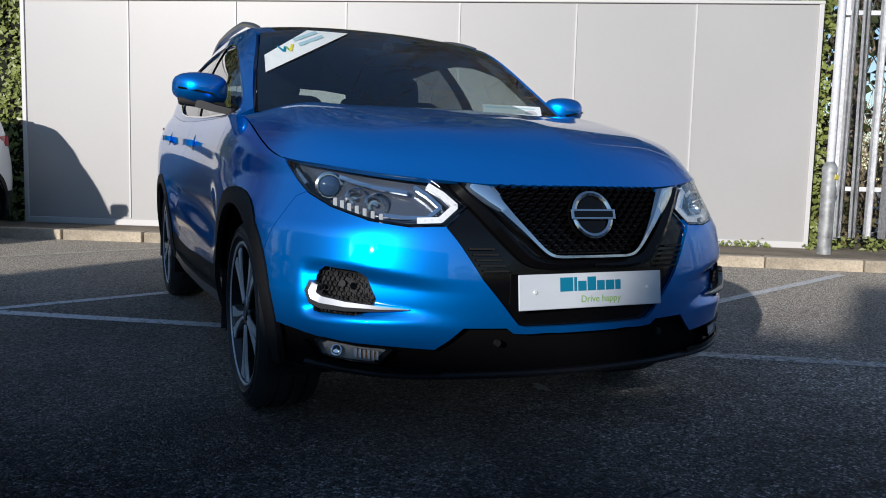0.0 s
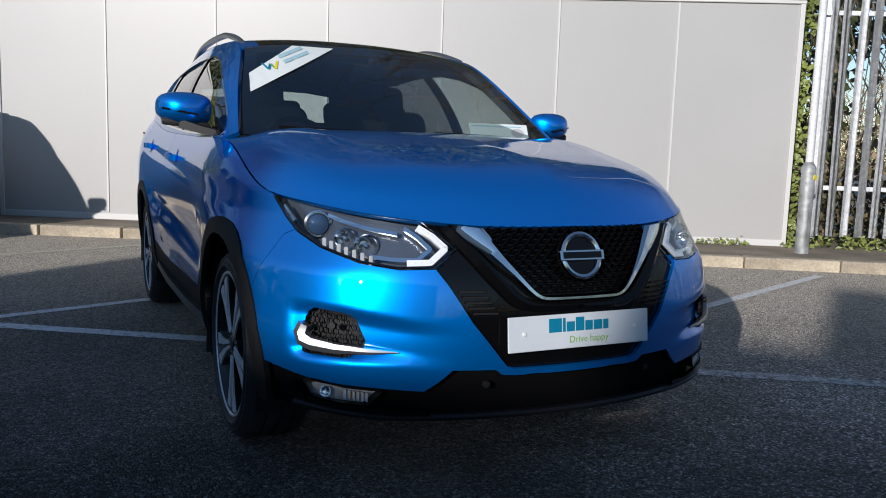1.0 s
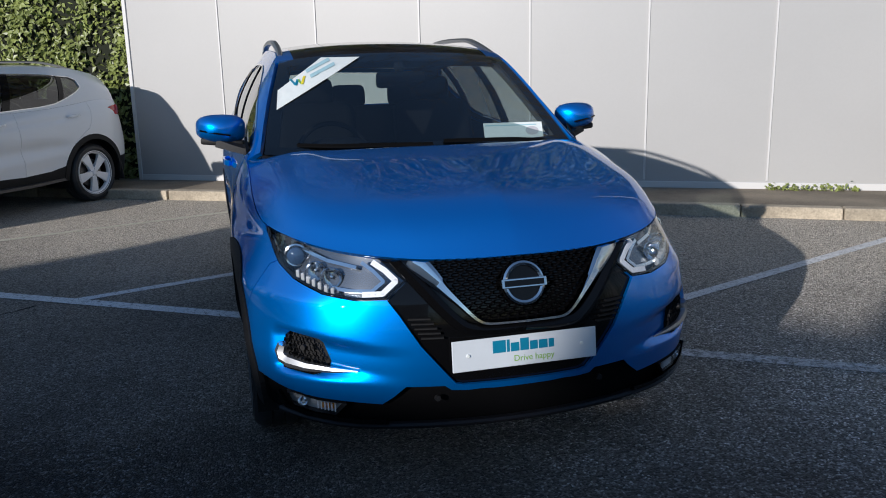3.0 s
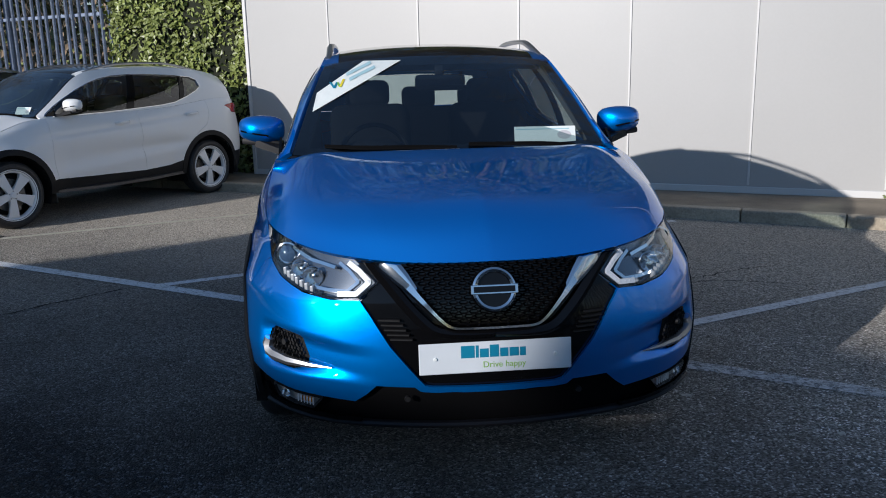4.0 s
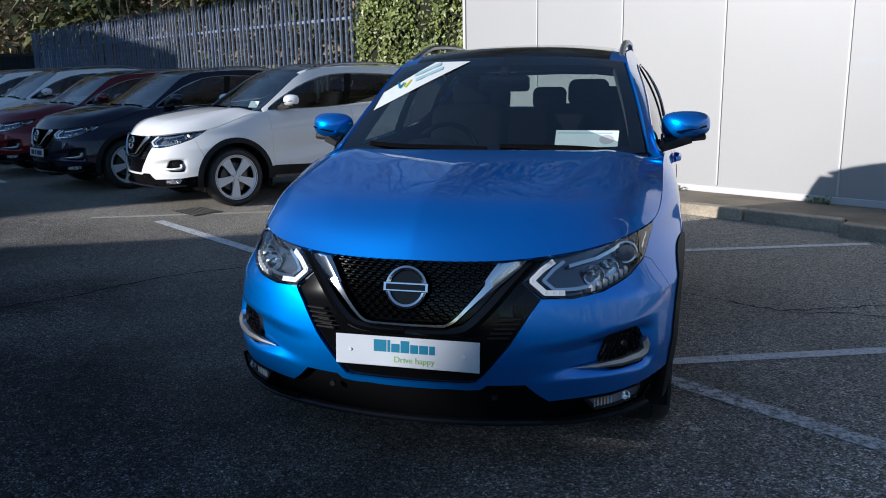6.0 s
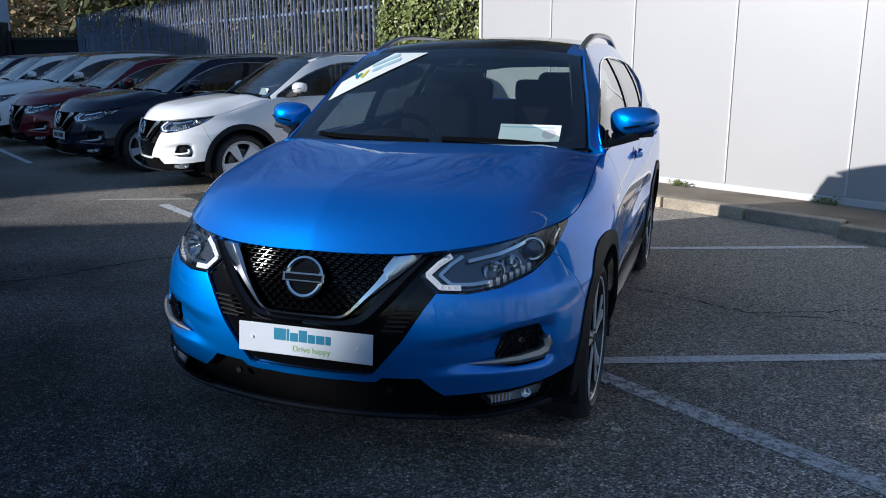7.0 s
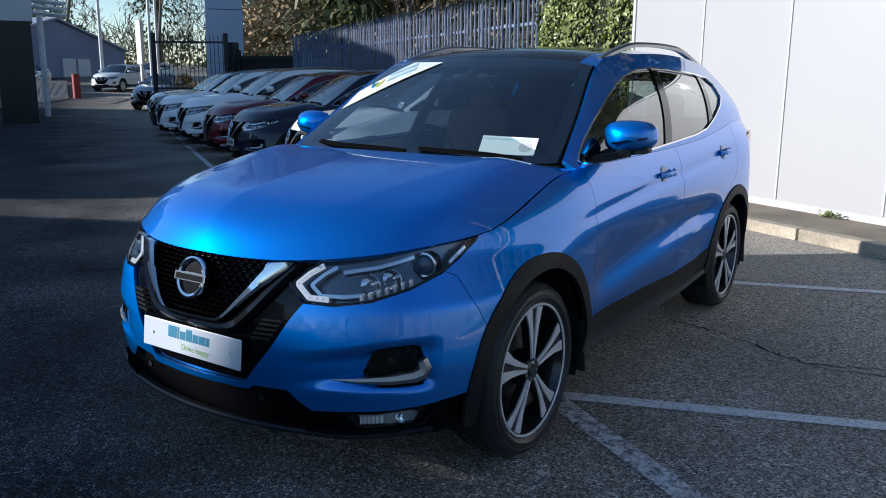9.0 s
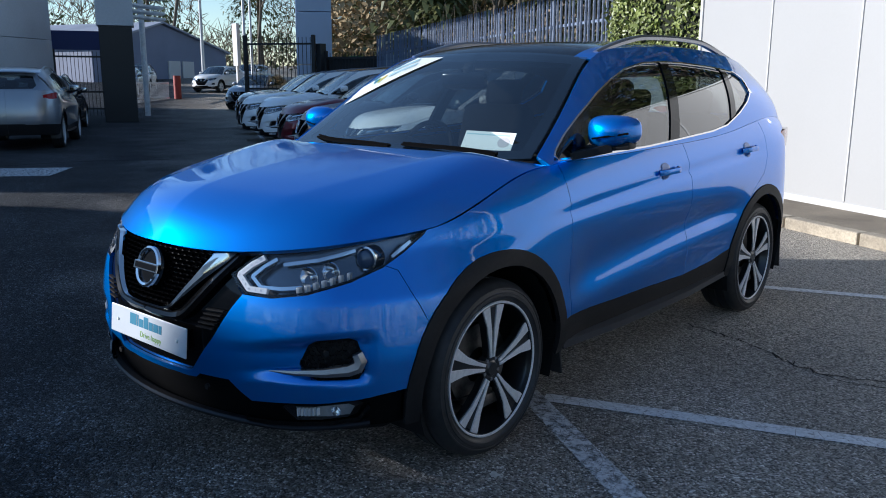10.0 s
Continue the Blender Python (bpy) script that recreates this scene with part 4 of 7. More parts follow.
    # tailgate with rear window, tail lamps, spoiler
    r_top = roof[-1]
    r_low = EDGE[-10:][::-1]
    lowc = through_points([tuple(p) for p in r_low], 30)
    lowc[:, 2] -= 0.0
    c = np.stack([np.zeros(20), np.linspace(r_top[0, 1], lowc[0, 1], 20), np.linspace(r_top[0, 2], lowc[0, 2], 20)], 1)
    c[:, 1] += 0.03 * np.sin(np.linspace(0, math.pi, 20))
    side_c = np.linspace(r_top[-1], lowc[-1], 20)
    tg = coons(r_top, lowc, c, side_c)
    bmx = bmesh.new()
    grid(bmx, tg)
    bmx.normal_update()
    bmx.faces.ensure_lookup_table()
    if bmx.faces[0].normal.y < 0:
        bmesh.ops.reverse_faces(bmx, faces=bmx.faces[:])
    win = [(-0.1, 1.19), (0.48, 1.20), (0.54, 1.26), (0.47, 1.445), (0.3, 1.465), (-0.1, 1.475)]
    score(bmx, win, FRONT)
    bmx.normal_update()
    pane = [f for f in bmx.faces if inside((f.calc_center_median().x, f.calc_center_median().z), win)]
    rest = [f for f in bmx.faces if f not in set(pane)]
    gate = part("tailgate", lift(rest, 0.0, 0.02, 0.0, halves=True), BLUE, car)
    part("rear_window", lift(pane, 0.0, 0.0, 0.004, halves=True), SIDE_GLASS, gate)
    bmx.free()
    # rear corner infill between quarter, side frame and tailgate
    cs = cabin_side()[-1]
    fill = coons(np.linspace(cs[0], cs[-1], 12), np.linspace(lowc[-1], r_top[-1], 12), np.linspace(cs[0], lowc[-1], 12), np.linspace(cs[-1], r_top[-1], 12))
    bmx = bmesh.new()
    grid(bmx, fill)
    bmx.normal_update()
    pair("rear_pillar", bmx, BLUE, car)
    bmx = bmesh.new()
    pts = [(x, 3.03 + 0.03 * (1 - (x / 0.6) ** 2), 1.522 - 0.05 * x * x) for x in np.linspace(-0.52, 0.52, 16)]
    sweep(bmx, pts, [(-0.09, -0.012), (0.02, -0.012), (0.02, 0.008), (-0.10, -0.004)])
    part("spoiler", bmx, BLUE, car)
    for s in (-1, 1):
        line = []
        for y, z in ((2.93, 1.07), (3.02, 1.07), (3.11, 1.07), (3.20, 1.06), (3.28, 1.05), (3.34, 1.05)):
            x = min(float(np.interp(-y, -tail(TAB, z), TAB)), float(flank(y, z, 1.14)))
            line.append((x * s, y, z))
        bmx = bmesh.new()
        sweep(bmx, line, [(-0.014, -0.060), (0.014, -0.060), (0.018, 0.0), (0.014, 0.060), (-0.014, 0.060)], scales=[0.3, 0.75, 1, 1, 0.8, 0.5])
        part("tail_lamp", bmx, RED_LENS, car, "wrap-around red tail lamp")

    # grille: honeycomb mesh, chrome V, wings, badge, plate
    bmx = bmesh.new()
    for r in range(13):
        z = 0.652 + 0.0155 * r
        wid = float(np.interp(z, [0.64, 0.74, 0.835], [0.135, 0.235, 0.30]))
        k = -9
        for k in range(-9, 10):
            x = k * 0.034 + (0.017 if r % 2 else 0.0)
            if abs(x) > wid:
                continue
            a = on_nose(x, z, -0.006)
            hexa = [(-0.017, 0.0), (-0.010, -0.0072), (0.010, -0.0072), (0.017, 0.0), (0.010, 0.0072), (-0.010, 0.0072)]
            inner = [(p * 0.82, q * 0.70) for p, q in hexa]
            o = [bmx.verts.new(a + Vector((p, -0.004, q))) for p, q in hexa]
            i = [bmx.verts.new(a + Vector((p, -0.001, q))) for p, q in inner]
            b = [bmx.verts.new(a + Vector((p * 0.9, 0.012, q * 0.9))) for p, q in inner]
            for t in range(6):
                bmx.faces.new((o[t], o[(t + 1) % 6], i[(t + 1) % 6], i[t]))
                bmx.faces.new((i[t], i[(t + 1) % 6], b[(t + 1) % 6], b[t]))
    part("grille_mesh", bmx, MESH_BLACK, car, "gloss black honeycomb grille", smooth=False)
    # the V: broad bright arms above, thin line below
    bmx = bmesh.new()
    arm = [(0.385, 0.885), (0.352, 0.845), (0.306, 0.795), (0.258, 0.742), (0.216, 0.698), (0.180, 0.661), (0.150, 0.640), (0.10, 0.634), (0.0, 0.634)]
    wide = [0.070, 0.068, 0.054, 0.033, 0.022, 0.017, 0.014, 0.013, 0.013]
    pts = [(-a, b) for a, b in arm] + [(a, b) for a, b in reversed(arm[:-1])]
    ws_ = wide + list(reversed(wide[:-1]))
    cur = through_points([(a, b, 0) for a, b in pts], 90)
    wcur = np.interp(np.linspace(0, 1, 90), np.linspace(0, 1, len(ws_)), ws_)
    rings = []
    for i in range(90):
        t = cur[min(i + 1, 89)] - cur[max(i - 1, 0)]
        t = t / np.linalg.norm(t)
        nrm = np.array([-t[1], t[0]])
        h = wcur[i] / 2
        vs = []
        for off, out in ((-h, -0.004), (-h, 0.012), (-h * 0.5, 0.020), (h * 0.6, 0.020), (h, 0.010), (h, -0.004)):
            x, z = cur[i, 0] + nrm[0] * off, cur[i, 1] + nrm[1] * off
            z = min(z, 0.838 + 0.10 * max(abs(x) - 0.30, 0))
            vs.append(bmx.verts.new(on_nose(x, z, out)))
        rings.append(vs)
    for a, b in zip(rings, rings[1:]):
        for j in range(5):
            bmx.faces.new((a[j], b[j], b[j + 1], a[j + 1]))
    bmesh.ops.recalc_face_normals(bmx, faces=bmx.faces[:])
    part("chrome_arm", bmx, CHROME, car, "bright chrome V round the grille")
    # gloss black wing outside each arm, with fine slats below
    for s in (-1, 1):
        bmx = bmesh.new()
        arm = [(0.440, 0.885), (0.402, 0.832), (0.350, 0.772), (0.300, 0.712), (0.248, 0.656), (0.205, 0.622), (0.155, 0.611), (0.0, 0.611)]
        cur = through_points([(a * s, b, 0) for a, b in arm], 40)
        wcur = np.interp(np.linspace(0, 1, 40), [0, 0.3, 0.6, 0.75, 1], [0.040, 0.044, 0.044, 0.032, 0.026])
        rings = []
        for i in range(40):
            t = cur[min(i + 1, 39)] - cur[max(i - 1, 0)]
            t = t / np.linalg.norm(t)
            nrm = np.array([-t[1], t[0]])
            vs = []
            for off, out in ((-0.5, -0.012), (-0.42, 0.004), (0.1, 0.014), (0.45, 0.006), (0.5, -0.012)):
                vs.append(bmx.verts.new(on_nose(cur[i, 0] + nrm[0] * off * wcur[i], min(cur[i, 1] + nrm[1] * off * wcur[i], 0.842), out)))
            rings.append(vs)
        for a, b in zip(rings, rings[1:]):
            for j in range(4):
                bmx.faces.new((a[j], b[j], b[j + 1], a[j + 1]))
        bmesh.ops.recalc_face_normals(bmx, faces=bmx.faces[:])
        part("grille_wing", bmx, GLOSS_BLACK, car, "gloss black wing beside the chrome arm")
        for k in range(5):
            z = 0.592 + 0.016 * k
            x0, x1 = float(np.interp(z, [0.47, 0.58, 0.70], [0.27, 0.27, 0.345])), float(np.interp(z, [0.455, 0.565, 0.672, 0.72], [0.25, 0.335, 0.40, 0.425]))
            if x1 - x0 < 0.02:
                continue
            bmx = bmesh.new()
            sweep(bmx, [on_nose(s * x, z, -0.002) for x in np.linspace(x0, x1, 5)], rect_shape(0.012, 0.005))
            part("grille_slat", bmx, PLASTIC, car, smooth=False)
    # round badge with a bar, left without lettering
    at = on_nose(0, 0.757, 0.012)
    turn = Matrix.Translation(at) @ pose(0, 0, 0, 73, 0, 0)
    bmx = bmesh.new()
    lathe(bmx, [(0.0, 0.0), (0.074, 0.0), (0.077, -0.012)], 48, turn)
    badge = part("badge", bmx, GLOSS_BLACK, car, "round chrome-ringed maker's badge")
    bmx = bmesh.new()
    lathe(bmx, [(0.076, 0.0), (0.074, 0.009), (0.067, 0.012), (0.059, 0.009), (0.057, 0.0)], 48, turn, closed=True)
    part("badge_ring", bmx, CHROME, badge)
    bmx = bmesh.new()
    box(bmx, (0.160, 0.032, 0.014), turn @ Matrix.Translation((0, 0, 0.008)), 0.002)
    part("badge_bar", bmx, CHROME, badge, smooth=False)
    bmx = bmesh.new()
    box(bmx, (0.140, 0.020, 0.002), turn @ Matrix.Translation((0, 0, 0.0152)))
    part("badge_mark", bmx, GLOSS_BLACK, badge, smooth=False)
    # lip along the bottom of the bumper
    bmx = bmesh.new()
    xs = np.concatenate([np.linspace(-0.80, 0.80, 61)])
    line = [on_nose(x, 0.276 + 0.020 * smooth_step(0.55, 0.85, abs(x)), 0.004) for x in xs]
    sweep(bmx, line, [(-0.012, -0.007), (0.014, -0.010), (0.018, 0.0), (0.010, 0.007), (-0.012, 0.007)])
    part("bumper_lip", bmx, LIP, car, "dark satin lip under the bumper")
    bmx = bmesh.new()
    grid(bmx, np.stack([[on_nose(x, 0.27, 0.0) + Vector((0, k * 0.3, -0.02 * k)) for k in (0, 0.3, 1, 2)] for x in np.linspace(-0.82, 0.82, 30)]))
    part("undertray", bmx, PLASTIC, car)
    for x in (-0.3, 0.3):
        bmx = bmesh.new()
        m4 = Matrix.Translation(on_nose(x, 0.375, -0.004)) @ pose(0, 0, 0, 90, 0, 0)
        cyl(bmx, 0.011, 0.010, 0.010, m4, 20)
        part("parking_sensor", bmx, PLASTIC, car)

    # door furniture and mirrors
    for mir in (False, True):
        s = -1 if mir else 1
        for key, y, z, xo in (("front_door", 1.36, 0.985, 0.893), ("rear_door", 2.39, 1.03, 0.893)):
            d = doors[key, mir]
            xo = float(flank(y, z, float(np.interp(y, EDGE[I_BONNET:-14, 1], EDGE[I_BONNET:-14, 2])))) + 0.003
            # no recess here: a raised dish whose darker blue paints a hollow's shade
            bmx = bmesh.new()
            top = lambda yy: float(np.interp(yy, EDGE[I_BONNET:-14, 1], EDGE[I_BONNET:-14, 2]))
            ring = [(r * math.cos(t), r * 0.82 * math.sin(t)) for r in (0.0, 0.018, 0.034, 0.046, 0.050) for t in np.linspace(0, 2 * math.pi, 29)]
            cup = np.array([[(float(flank(y - 0.01 + a, z + b, top(y - 0.01 + a))) + 0.0035 - 0.004 * (math.hypot(a, b) > 0.047)) * s, y - 0.01 + a, z + b] for a, b in ring]).reshape(5, 29, 3)
            grid(bmx, cup)
            bmesh.ops.remove_doubles(bmx, verts=bmx.verts[:], dist=1e-5)
            part("handle_cup", bmx, HOLLOW_SHADE, d, "raised dish behind the handle, coloured darker as a hollow's shade")
            bmx = bmesh.new()
            sweep(bmx, through_points([((xo + 0.004) * s, y - 0.09, z - 0.004), ((xo + 0.027) * s, y - 0.06, z), ((xo + 0.032) * s, y, z + 0.002), ((xo + 0.027) * s, y + 0.08, z + 0.004), ((xo + 0.004) * s, y + 0.105, z + 0.004)], 14), [(-0.005, -0.015), (0.006, -0.013), (0.009, 0.0), (0.006, 0.013), (-0.005, 0.015)])
            part("door_handle", bmx, BLUE, d, "body-coloured pull handle")
        mirror = new("door_mirror")
        mirror.parent = car
        mirror["label"] = "body-coloured door mirror with side repeater"
        bmx = bmesh.new()
        bmesh.ops.create_uvsphere(bmx, u_segments=36, v_segments=20, radius=1.0)
        for v in bmx.verts:
            x, y, z = v.co
            k = 3.2
            r = (abs(x) ** k + abs(z) ** k) ** (1 / k)
            e2 = math.hypot(x, z)
            if e2 > 1e-6:
                x, z = x * e2 / r, z * e2 / r
            front_y = y if y < 0 else y * 0.35
            taper = 1 - 0.10 * (x < 0) * -x
            v.co = Vector((x * 0.117, front_y * 0.085 + 0.03 * abs(x) ** 2, z * 0.069 * (1 - 0.16 * x) * taper))
        shellm = Matrix.Translation((0.935 * s, 0.73, 1.205)) @ pose(0, 0, 0, 0, -4 * s, 8 * s)
        bmesh.ops.transform(bmx, matrix=shellm @ Matrix.Diagonal((s, 1, 1, 1)), verts=bmx.verts[:])
        bmesh.ops.recalc_face_normals(bmx, faces=bmx.faces[:])
        part("mirror_shell", bmx, BLUE, mirror)
        bmx = bmesh.new()
        sweep(bmx, [shellm @ Vector((x * s, -0.081 + 0.55 * (max(x + 0.02, 0)) ** 2 * 6 if x > 0 else -0.079, -0.018 + 0.1 * x)) for x in np.linspace(-0.06, 0.085, 10)], rect_shape(0.010, 0.008))
        part("side_repeater", bmx, GLOSS_BLACK, mirror, smooth=False)
        bmx = bmesh.new()
        sweep(bmx, [((0.80) * s, 0.60, 1.10), (0.86 * s, 0.66, 1.115), (0.93 * s, 0.72, 1.138)], [(-0.04, -0.014), (0.04, -0.014), (0.034, 0.016), (-0.034, 0.016)], scales=[0.9, 1, 1.2])
        part("mirror_arm", bmx, PLASTIC, mirror)
        bmx = bmesh.new()
        box(bmx, (0.20, 0.085, 0.032), Matrix.Translation((0.925 * s, 0.735, 1.140)) @ pose(0, 0, 0, 0, -6 * s, 8 * s), 0.01)
        part("mirror_base", bmx, PLASTIC, mirror)
        bmx = bmesh.new()
        box(bmx, (0.18, 0.006, 0.105), Matrix.Translation((0.935 * s, 0.765, 1.208)) @ pose(0, 0, 0, 0, 0, 8 * s), 0.002)
        part("mirror_glass", bmx, CHROME, mirror)
        bmx = bmesh.new()
        prism(bmx, [(0.485, 1.092), (0.59, 1.096), (0.60, 1.172), (0.51, 1.12)], 0.012, Matrix(((0, 0, s, 0.815 * s), (1, 0, 0, 0), (0, 1, 0, 0), (0, 0, 0, 1))))
        part("mirror_sail", bmx, GLOSS_BLACK, mirror, smooth=False)

    # wheel wells and underside
    for y0 in AXLES:
        for s in (-1, 1):
            bmx = bmesh.new()
            ang = np.linspace(-0.35, math.pi + 0.35, 30)
            pts = np.stack([[(x * s, y0 + 0.41 * math.cos(a), HUB + 0.41 * math.sin(a)) for a in ang] for x in (0.50, 0.70, 0.882)])
            grid(bmx, pts)
            vs = [bmx.verts.new((0.50 * s, y0 + 0.41 * math.cos(a), HUB + 0.41 * math.sin(a))) for a in ang]
            bmx.faces.new(vs)
            part("wheel_well", bmx, PLASTIC, car)
    bmx = bmesh.new()
    box(bmx, (1.50, 1.80, 0.08), pose(0, 1.323, 0.32), 0.02)
    part("floor_pan", bmx, PLASTIC, car)
    bmx = bmesh.new()
    box(bmx, (1.0, 0.95, 0.12), pose(0, -0.15, 0.30), 0.02)
    part("engine_tray", bmx, PLASTIC, car)
    bmx = bmesh.new()
    box(bmx, (1.0, 0.8, 0.12), pose(0, 2.95, 0.36), 0.02)
    part("rear_tray", bmx, PLASTIC, car)
    for s in (-1, 1):
        bmx = bmesh.new()
        sweep(bmx, [(0.862 * s, 0.49, 0.318), (0.872 * s, 1.0, 0.306), (0.872 * s, 1.7, 0.306), (0.862 * s, 2.22, 0.325)], [(-0.02, -0.02), (0.02, -0.02), (0.022, 0.012), (-0.02, 0.02)])
        part("side_step", bmx, STEP_GREY, car, "black side strip under the doors")
        bmx = bmesh.new()
        box(bmx, (0.20, 0.012, 0.24), pose(0.79 * s, 0.452, 0.315, 8, 0, 0), 0.004)
        part("mud_flap", bmx, RUBBER, car)
        bmx = bmesh.new()
        box(bmx, (0.20, 0.012, 0.24), pose(0.79 * s, 3.10, 0.33, 8, 0, 0), 0.004)
        part("mud_flap", bmx, RUBBER, car)
    for y0 in AXLES:
        for s in (-1, 1):
            wheel(car, HUB_X * s, y0, style)

    # cabin
    bmx = bmesh.new()
    box(bmx, (1.44, 2.55, 0.03), pose(0, 1.75, 0.55))
    part("cabin_floor", bmx, TRIM_DARK, car)
    for s in (-1, 1):
        bmx = bmesh.new()
        ys = np.linspace(0.5, 3.1, 24)
        rows = np.stack([[((float(top_x(y)) - 0.05) * s, y, z) for y in ys] for z in (0.45, 0.75, float(1.0), 1.06)])
        rows[3, :, 2] = [float(np.interp(y, EDGE[I_BONNET:-14, 1], EDGE[I_BONNET:-14, 2])) - 0.02 for y in ys]
        rows[3, :, 0] += 0.02 * s
        grid(bmx, rows)
        part("door_lining", bmx, TRIM_DARK, car)
    bmx = bmesh.new()
    prof = [(0.36, 1.075), (0.50, 1.105), (0.72, 1.09), (0.83, 1.05), (0.86, 0.98), (0.78, 0.80), (0.70, 0.55), (0.36, 0.55)]
    rows = np.stack([[(x, y + 0.05 * (abs(x) / 0.7) ** 2, z - 0.02 * (abs(x) / 0.7) ** 2) for y, z in prof] for x in np.linspace(-0.74, 0.74, 24)])
    grid(bmx, rows)
    part("dashboard", bmx, TRIM_DARK, car, "dark dashboard")
    bmx = bmesh.new()
    bmesh.ops.create_uvsphere(bmx, u_segments=20, v_segments=10, radius=1.0, matrix=pose(-0.36, 0.74, 1.085) @ Matrix.Diagonal((0.17, 0.12, 0.055, 1)))
    part("instrument_hood", bmx, TRIM_DARK, car)
    turn = pose(-0.36, 0.98, 1.02, 68, 0, 0)
    bmx = bmesh.new()
    lathe(bmx, [(0.185 + 0.014 * math.cos(t), 0.016 * math.sin(t)) for t in np.linspace(0, 2 * math.pi, 9)[:-1]], 40, turn, closed=True)
    wheel_s = part("steering_wheel", bmx, TRIM_DARK, car, "dark leather steering wheel")
    bmx = bmesh.new()
    box(bmx, (0.34, 0.05, 0.025), turn, 0.01)
    box(bmx, (0.04, 0.17, 0.02), turn @ Matrix.Translation((0, -0.09, 0)), 0.008)
    cyl(bmx, 0.07, 0.06, 0.04, turn)
    part("wheel_boss", bmx, TRIM_DARK, wheel_s)

    def seat(x, y, wide=0.50):
        bmx = bmesh.new()
        box(bmx, (wide, 0.52, 0.18), pose(x, y, 0.72, 6, 0, 0), 0.06, 3)
        st = part("seat", bmx, CLOTH, car, "dark cloth seat")
        bmx = bmesh.new()
        box(bmx, (wide, 0.16, 0.60), pose(x, y + 0.31, 0.99 if wide < 0.7 else 0.93, -16, 0, 0), 0.075, 4)
        part("backrest", bmx, CLOTH, st)
        for sx in ([0] if wide < 0.7 else [-0.42, 0, 0.42]):
            bmx = bmesh.new()
            hz = 1.345 if wide < 0.7 else 1.285
            box(bmx, (0.25, 0.10, 0.165), pose(x + sx, y + 0.43, hz, -10, 0, 0), 0.048, 4)
            part("headrest", bmx, CLOTH, st)
            bmx = bmesh.new()
            for t in (-0.06, 0.06):
                cyl(bmx, 0.007, 0.007, 0.12, pose(x + sx + t, y + 0.415, hz - 0.16, -12, 0, 0), 8)
            part("headrest_stay", bmx, SATIN, st)

    seat(-0.37, 1.28)
    seat(0.37, 1.28)
    seat(0.0, 2.22, 1.28)
    bmx = bmesh.new()
    box(bmx, (0.27, 0.045, 0.085), pose(0.0, 0.88, 1.415, 10, 0, 6), 0.02)
    rv = part("rear_view_mirror", bmx, GLOSS_BLACK, car)
    bmx = bmesh.new()
    box(bmx, (0.05, 0.06, 0.045), pose(0.0, 0.915, 1.478, 35, 0, 0), 0.016)
    part("mirror_mount", bmx, PLASTIC, rv)
    for s in (-1, 1):
        bmx = bmesh.new()
        yy = np.linspace(0.46, 1.5, 12)
        sweep(bmx, [((float(roof_x(y)) - 0.055) * s, y + 0.01, float(roof_z(y)) - 0.02) for y in yy], rect_shape(0.05, 0.03))
        part("pillar_lining", bmx, LINER, car)
    bm.free()
    return car


car = build_car("metallic blue crossover car with black cladding, parked askew in its bay", TWIN)

# show plate on the nose, with the dealer's name as plain bars
plate_at = Matrix.Translation((0.0, -0.905, 0.530)) @ pose(0, 0, 0, 84, 0, 0)
bmx = bmesh.new()
box(bmx, (0.520, 0.106, 0.006), plate_at, 0.0025)
plate = part("show_plate", bmx, PLATE_WHITE, car, "pale dealer plate with teal and green print", smooth=False)
bmx = bmesh.new()
box(bmx, (0.44, 0.07, 0.03), plate_at @ Matrix.Translation((0, 0, -0.018)))
part("plate_bracket", bmx, PLASTIC, plate)
for x in (-0.205, 0.205):
    bmx = bmesh.new()
    cyl(bmx, 0.0065, 0.005, 0.004, plate_at @ Matrix.Translation((x, 0, 0.003)), 14)
    part("plate_screw", bmx, PAPER, plate)


def bars(name, words, height, m, mat, parent):
    """Plain bars in place of lettering: (start, width, tall) in metres."""
    for x, w, tall in words:
        bmx = bmesh.new()
        box(bmx, (w, height * (1.4 if tall else 1.0), 0.0008), m @ Matrix.Translation((x + w / 2, height * (0.2 if tall else 0.0), 0)))
        part(name, bmx, mat, parent, smooth=False)


bars("name_bar", [(-0.118, 0.046, True), (-0.068, 0.010, True), (-0.054, 0.030, False), (-0.020, 0.031, True), (0.015, 0.028, False), (0.047, 0.032, False), (0.083, 0.020, False)], 0.030, plate_at @ Matrix.Translation((0, 0.014, 0.0034)), TEAL, plate)


def lettering(name, text, size, m, mat, parent, align="LEFT"):
    cu = bpy.data.curves.new(name, "FONT")
    cu.body, cu.size, cu.extrude, cu.align_x = text, size, 0.0003, align
    cu.materials.append(mat)
    ob = new(name, cu)
    ob.parent = parent
    ob.matrix_basis = m
    return ob


lettering("lettering", "Drive happy", 0.030, plate_at @ Matrix.Translation((-0.045, -0.036, 0.0036)), GREEN, plate)

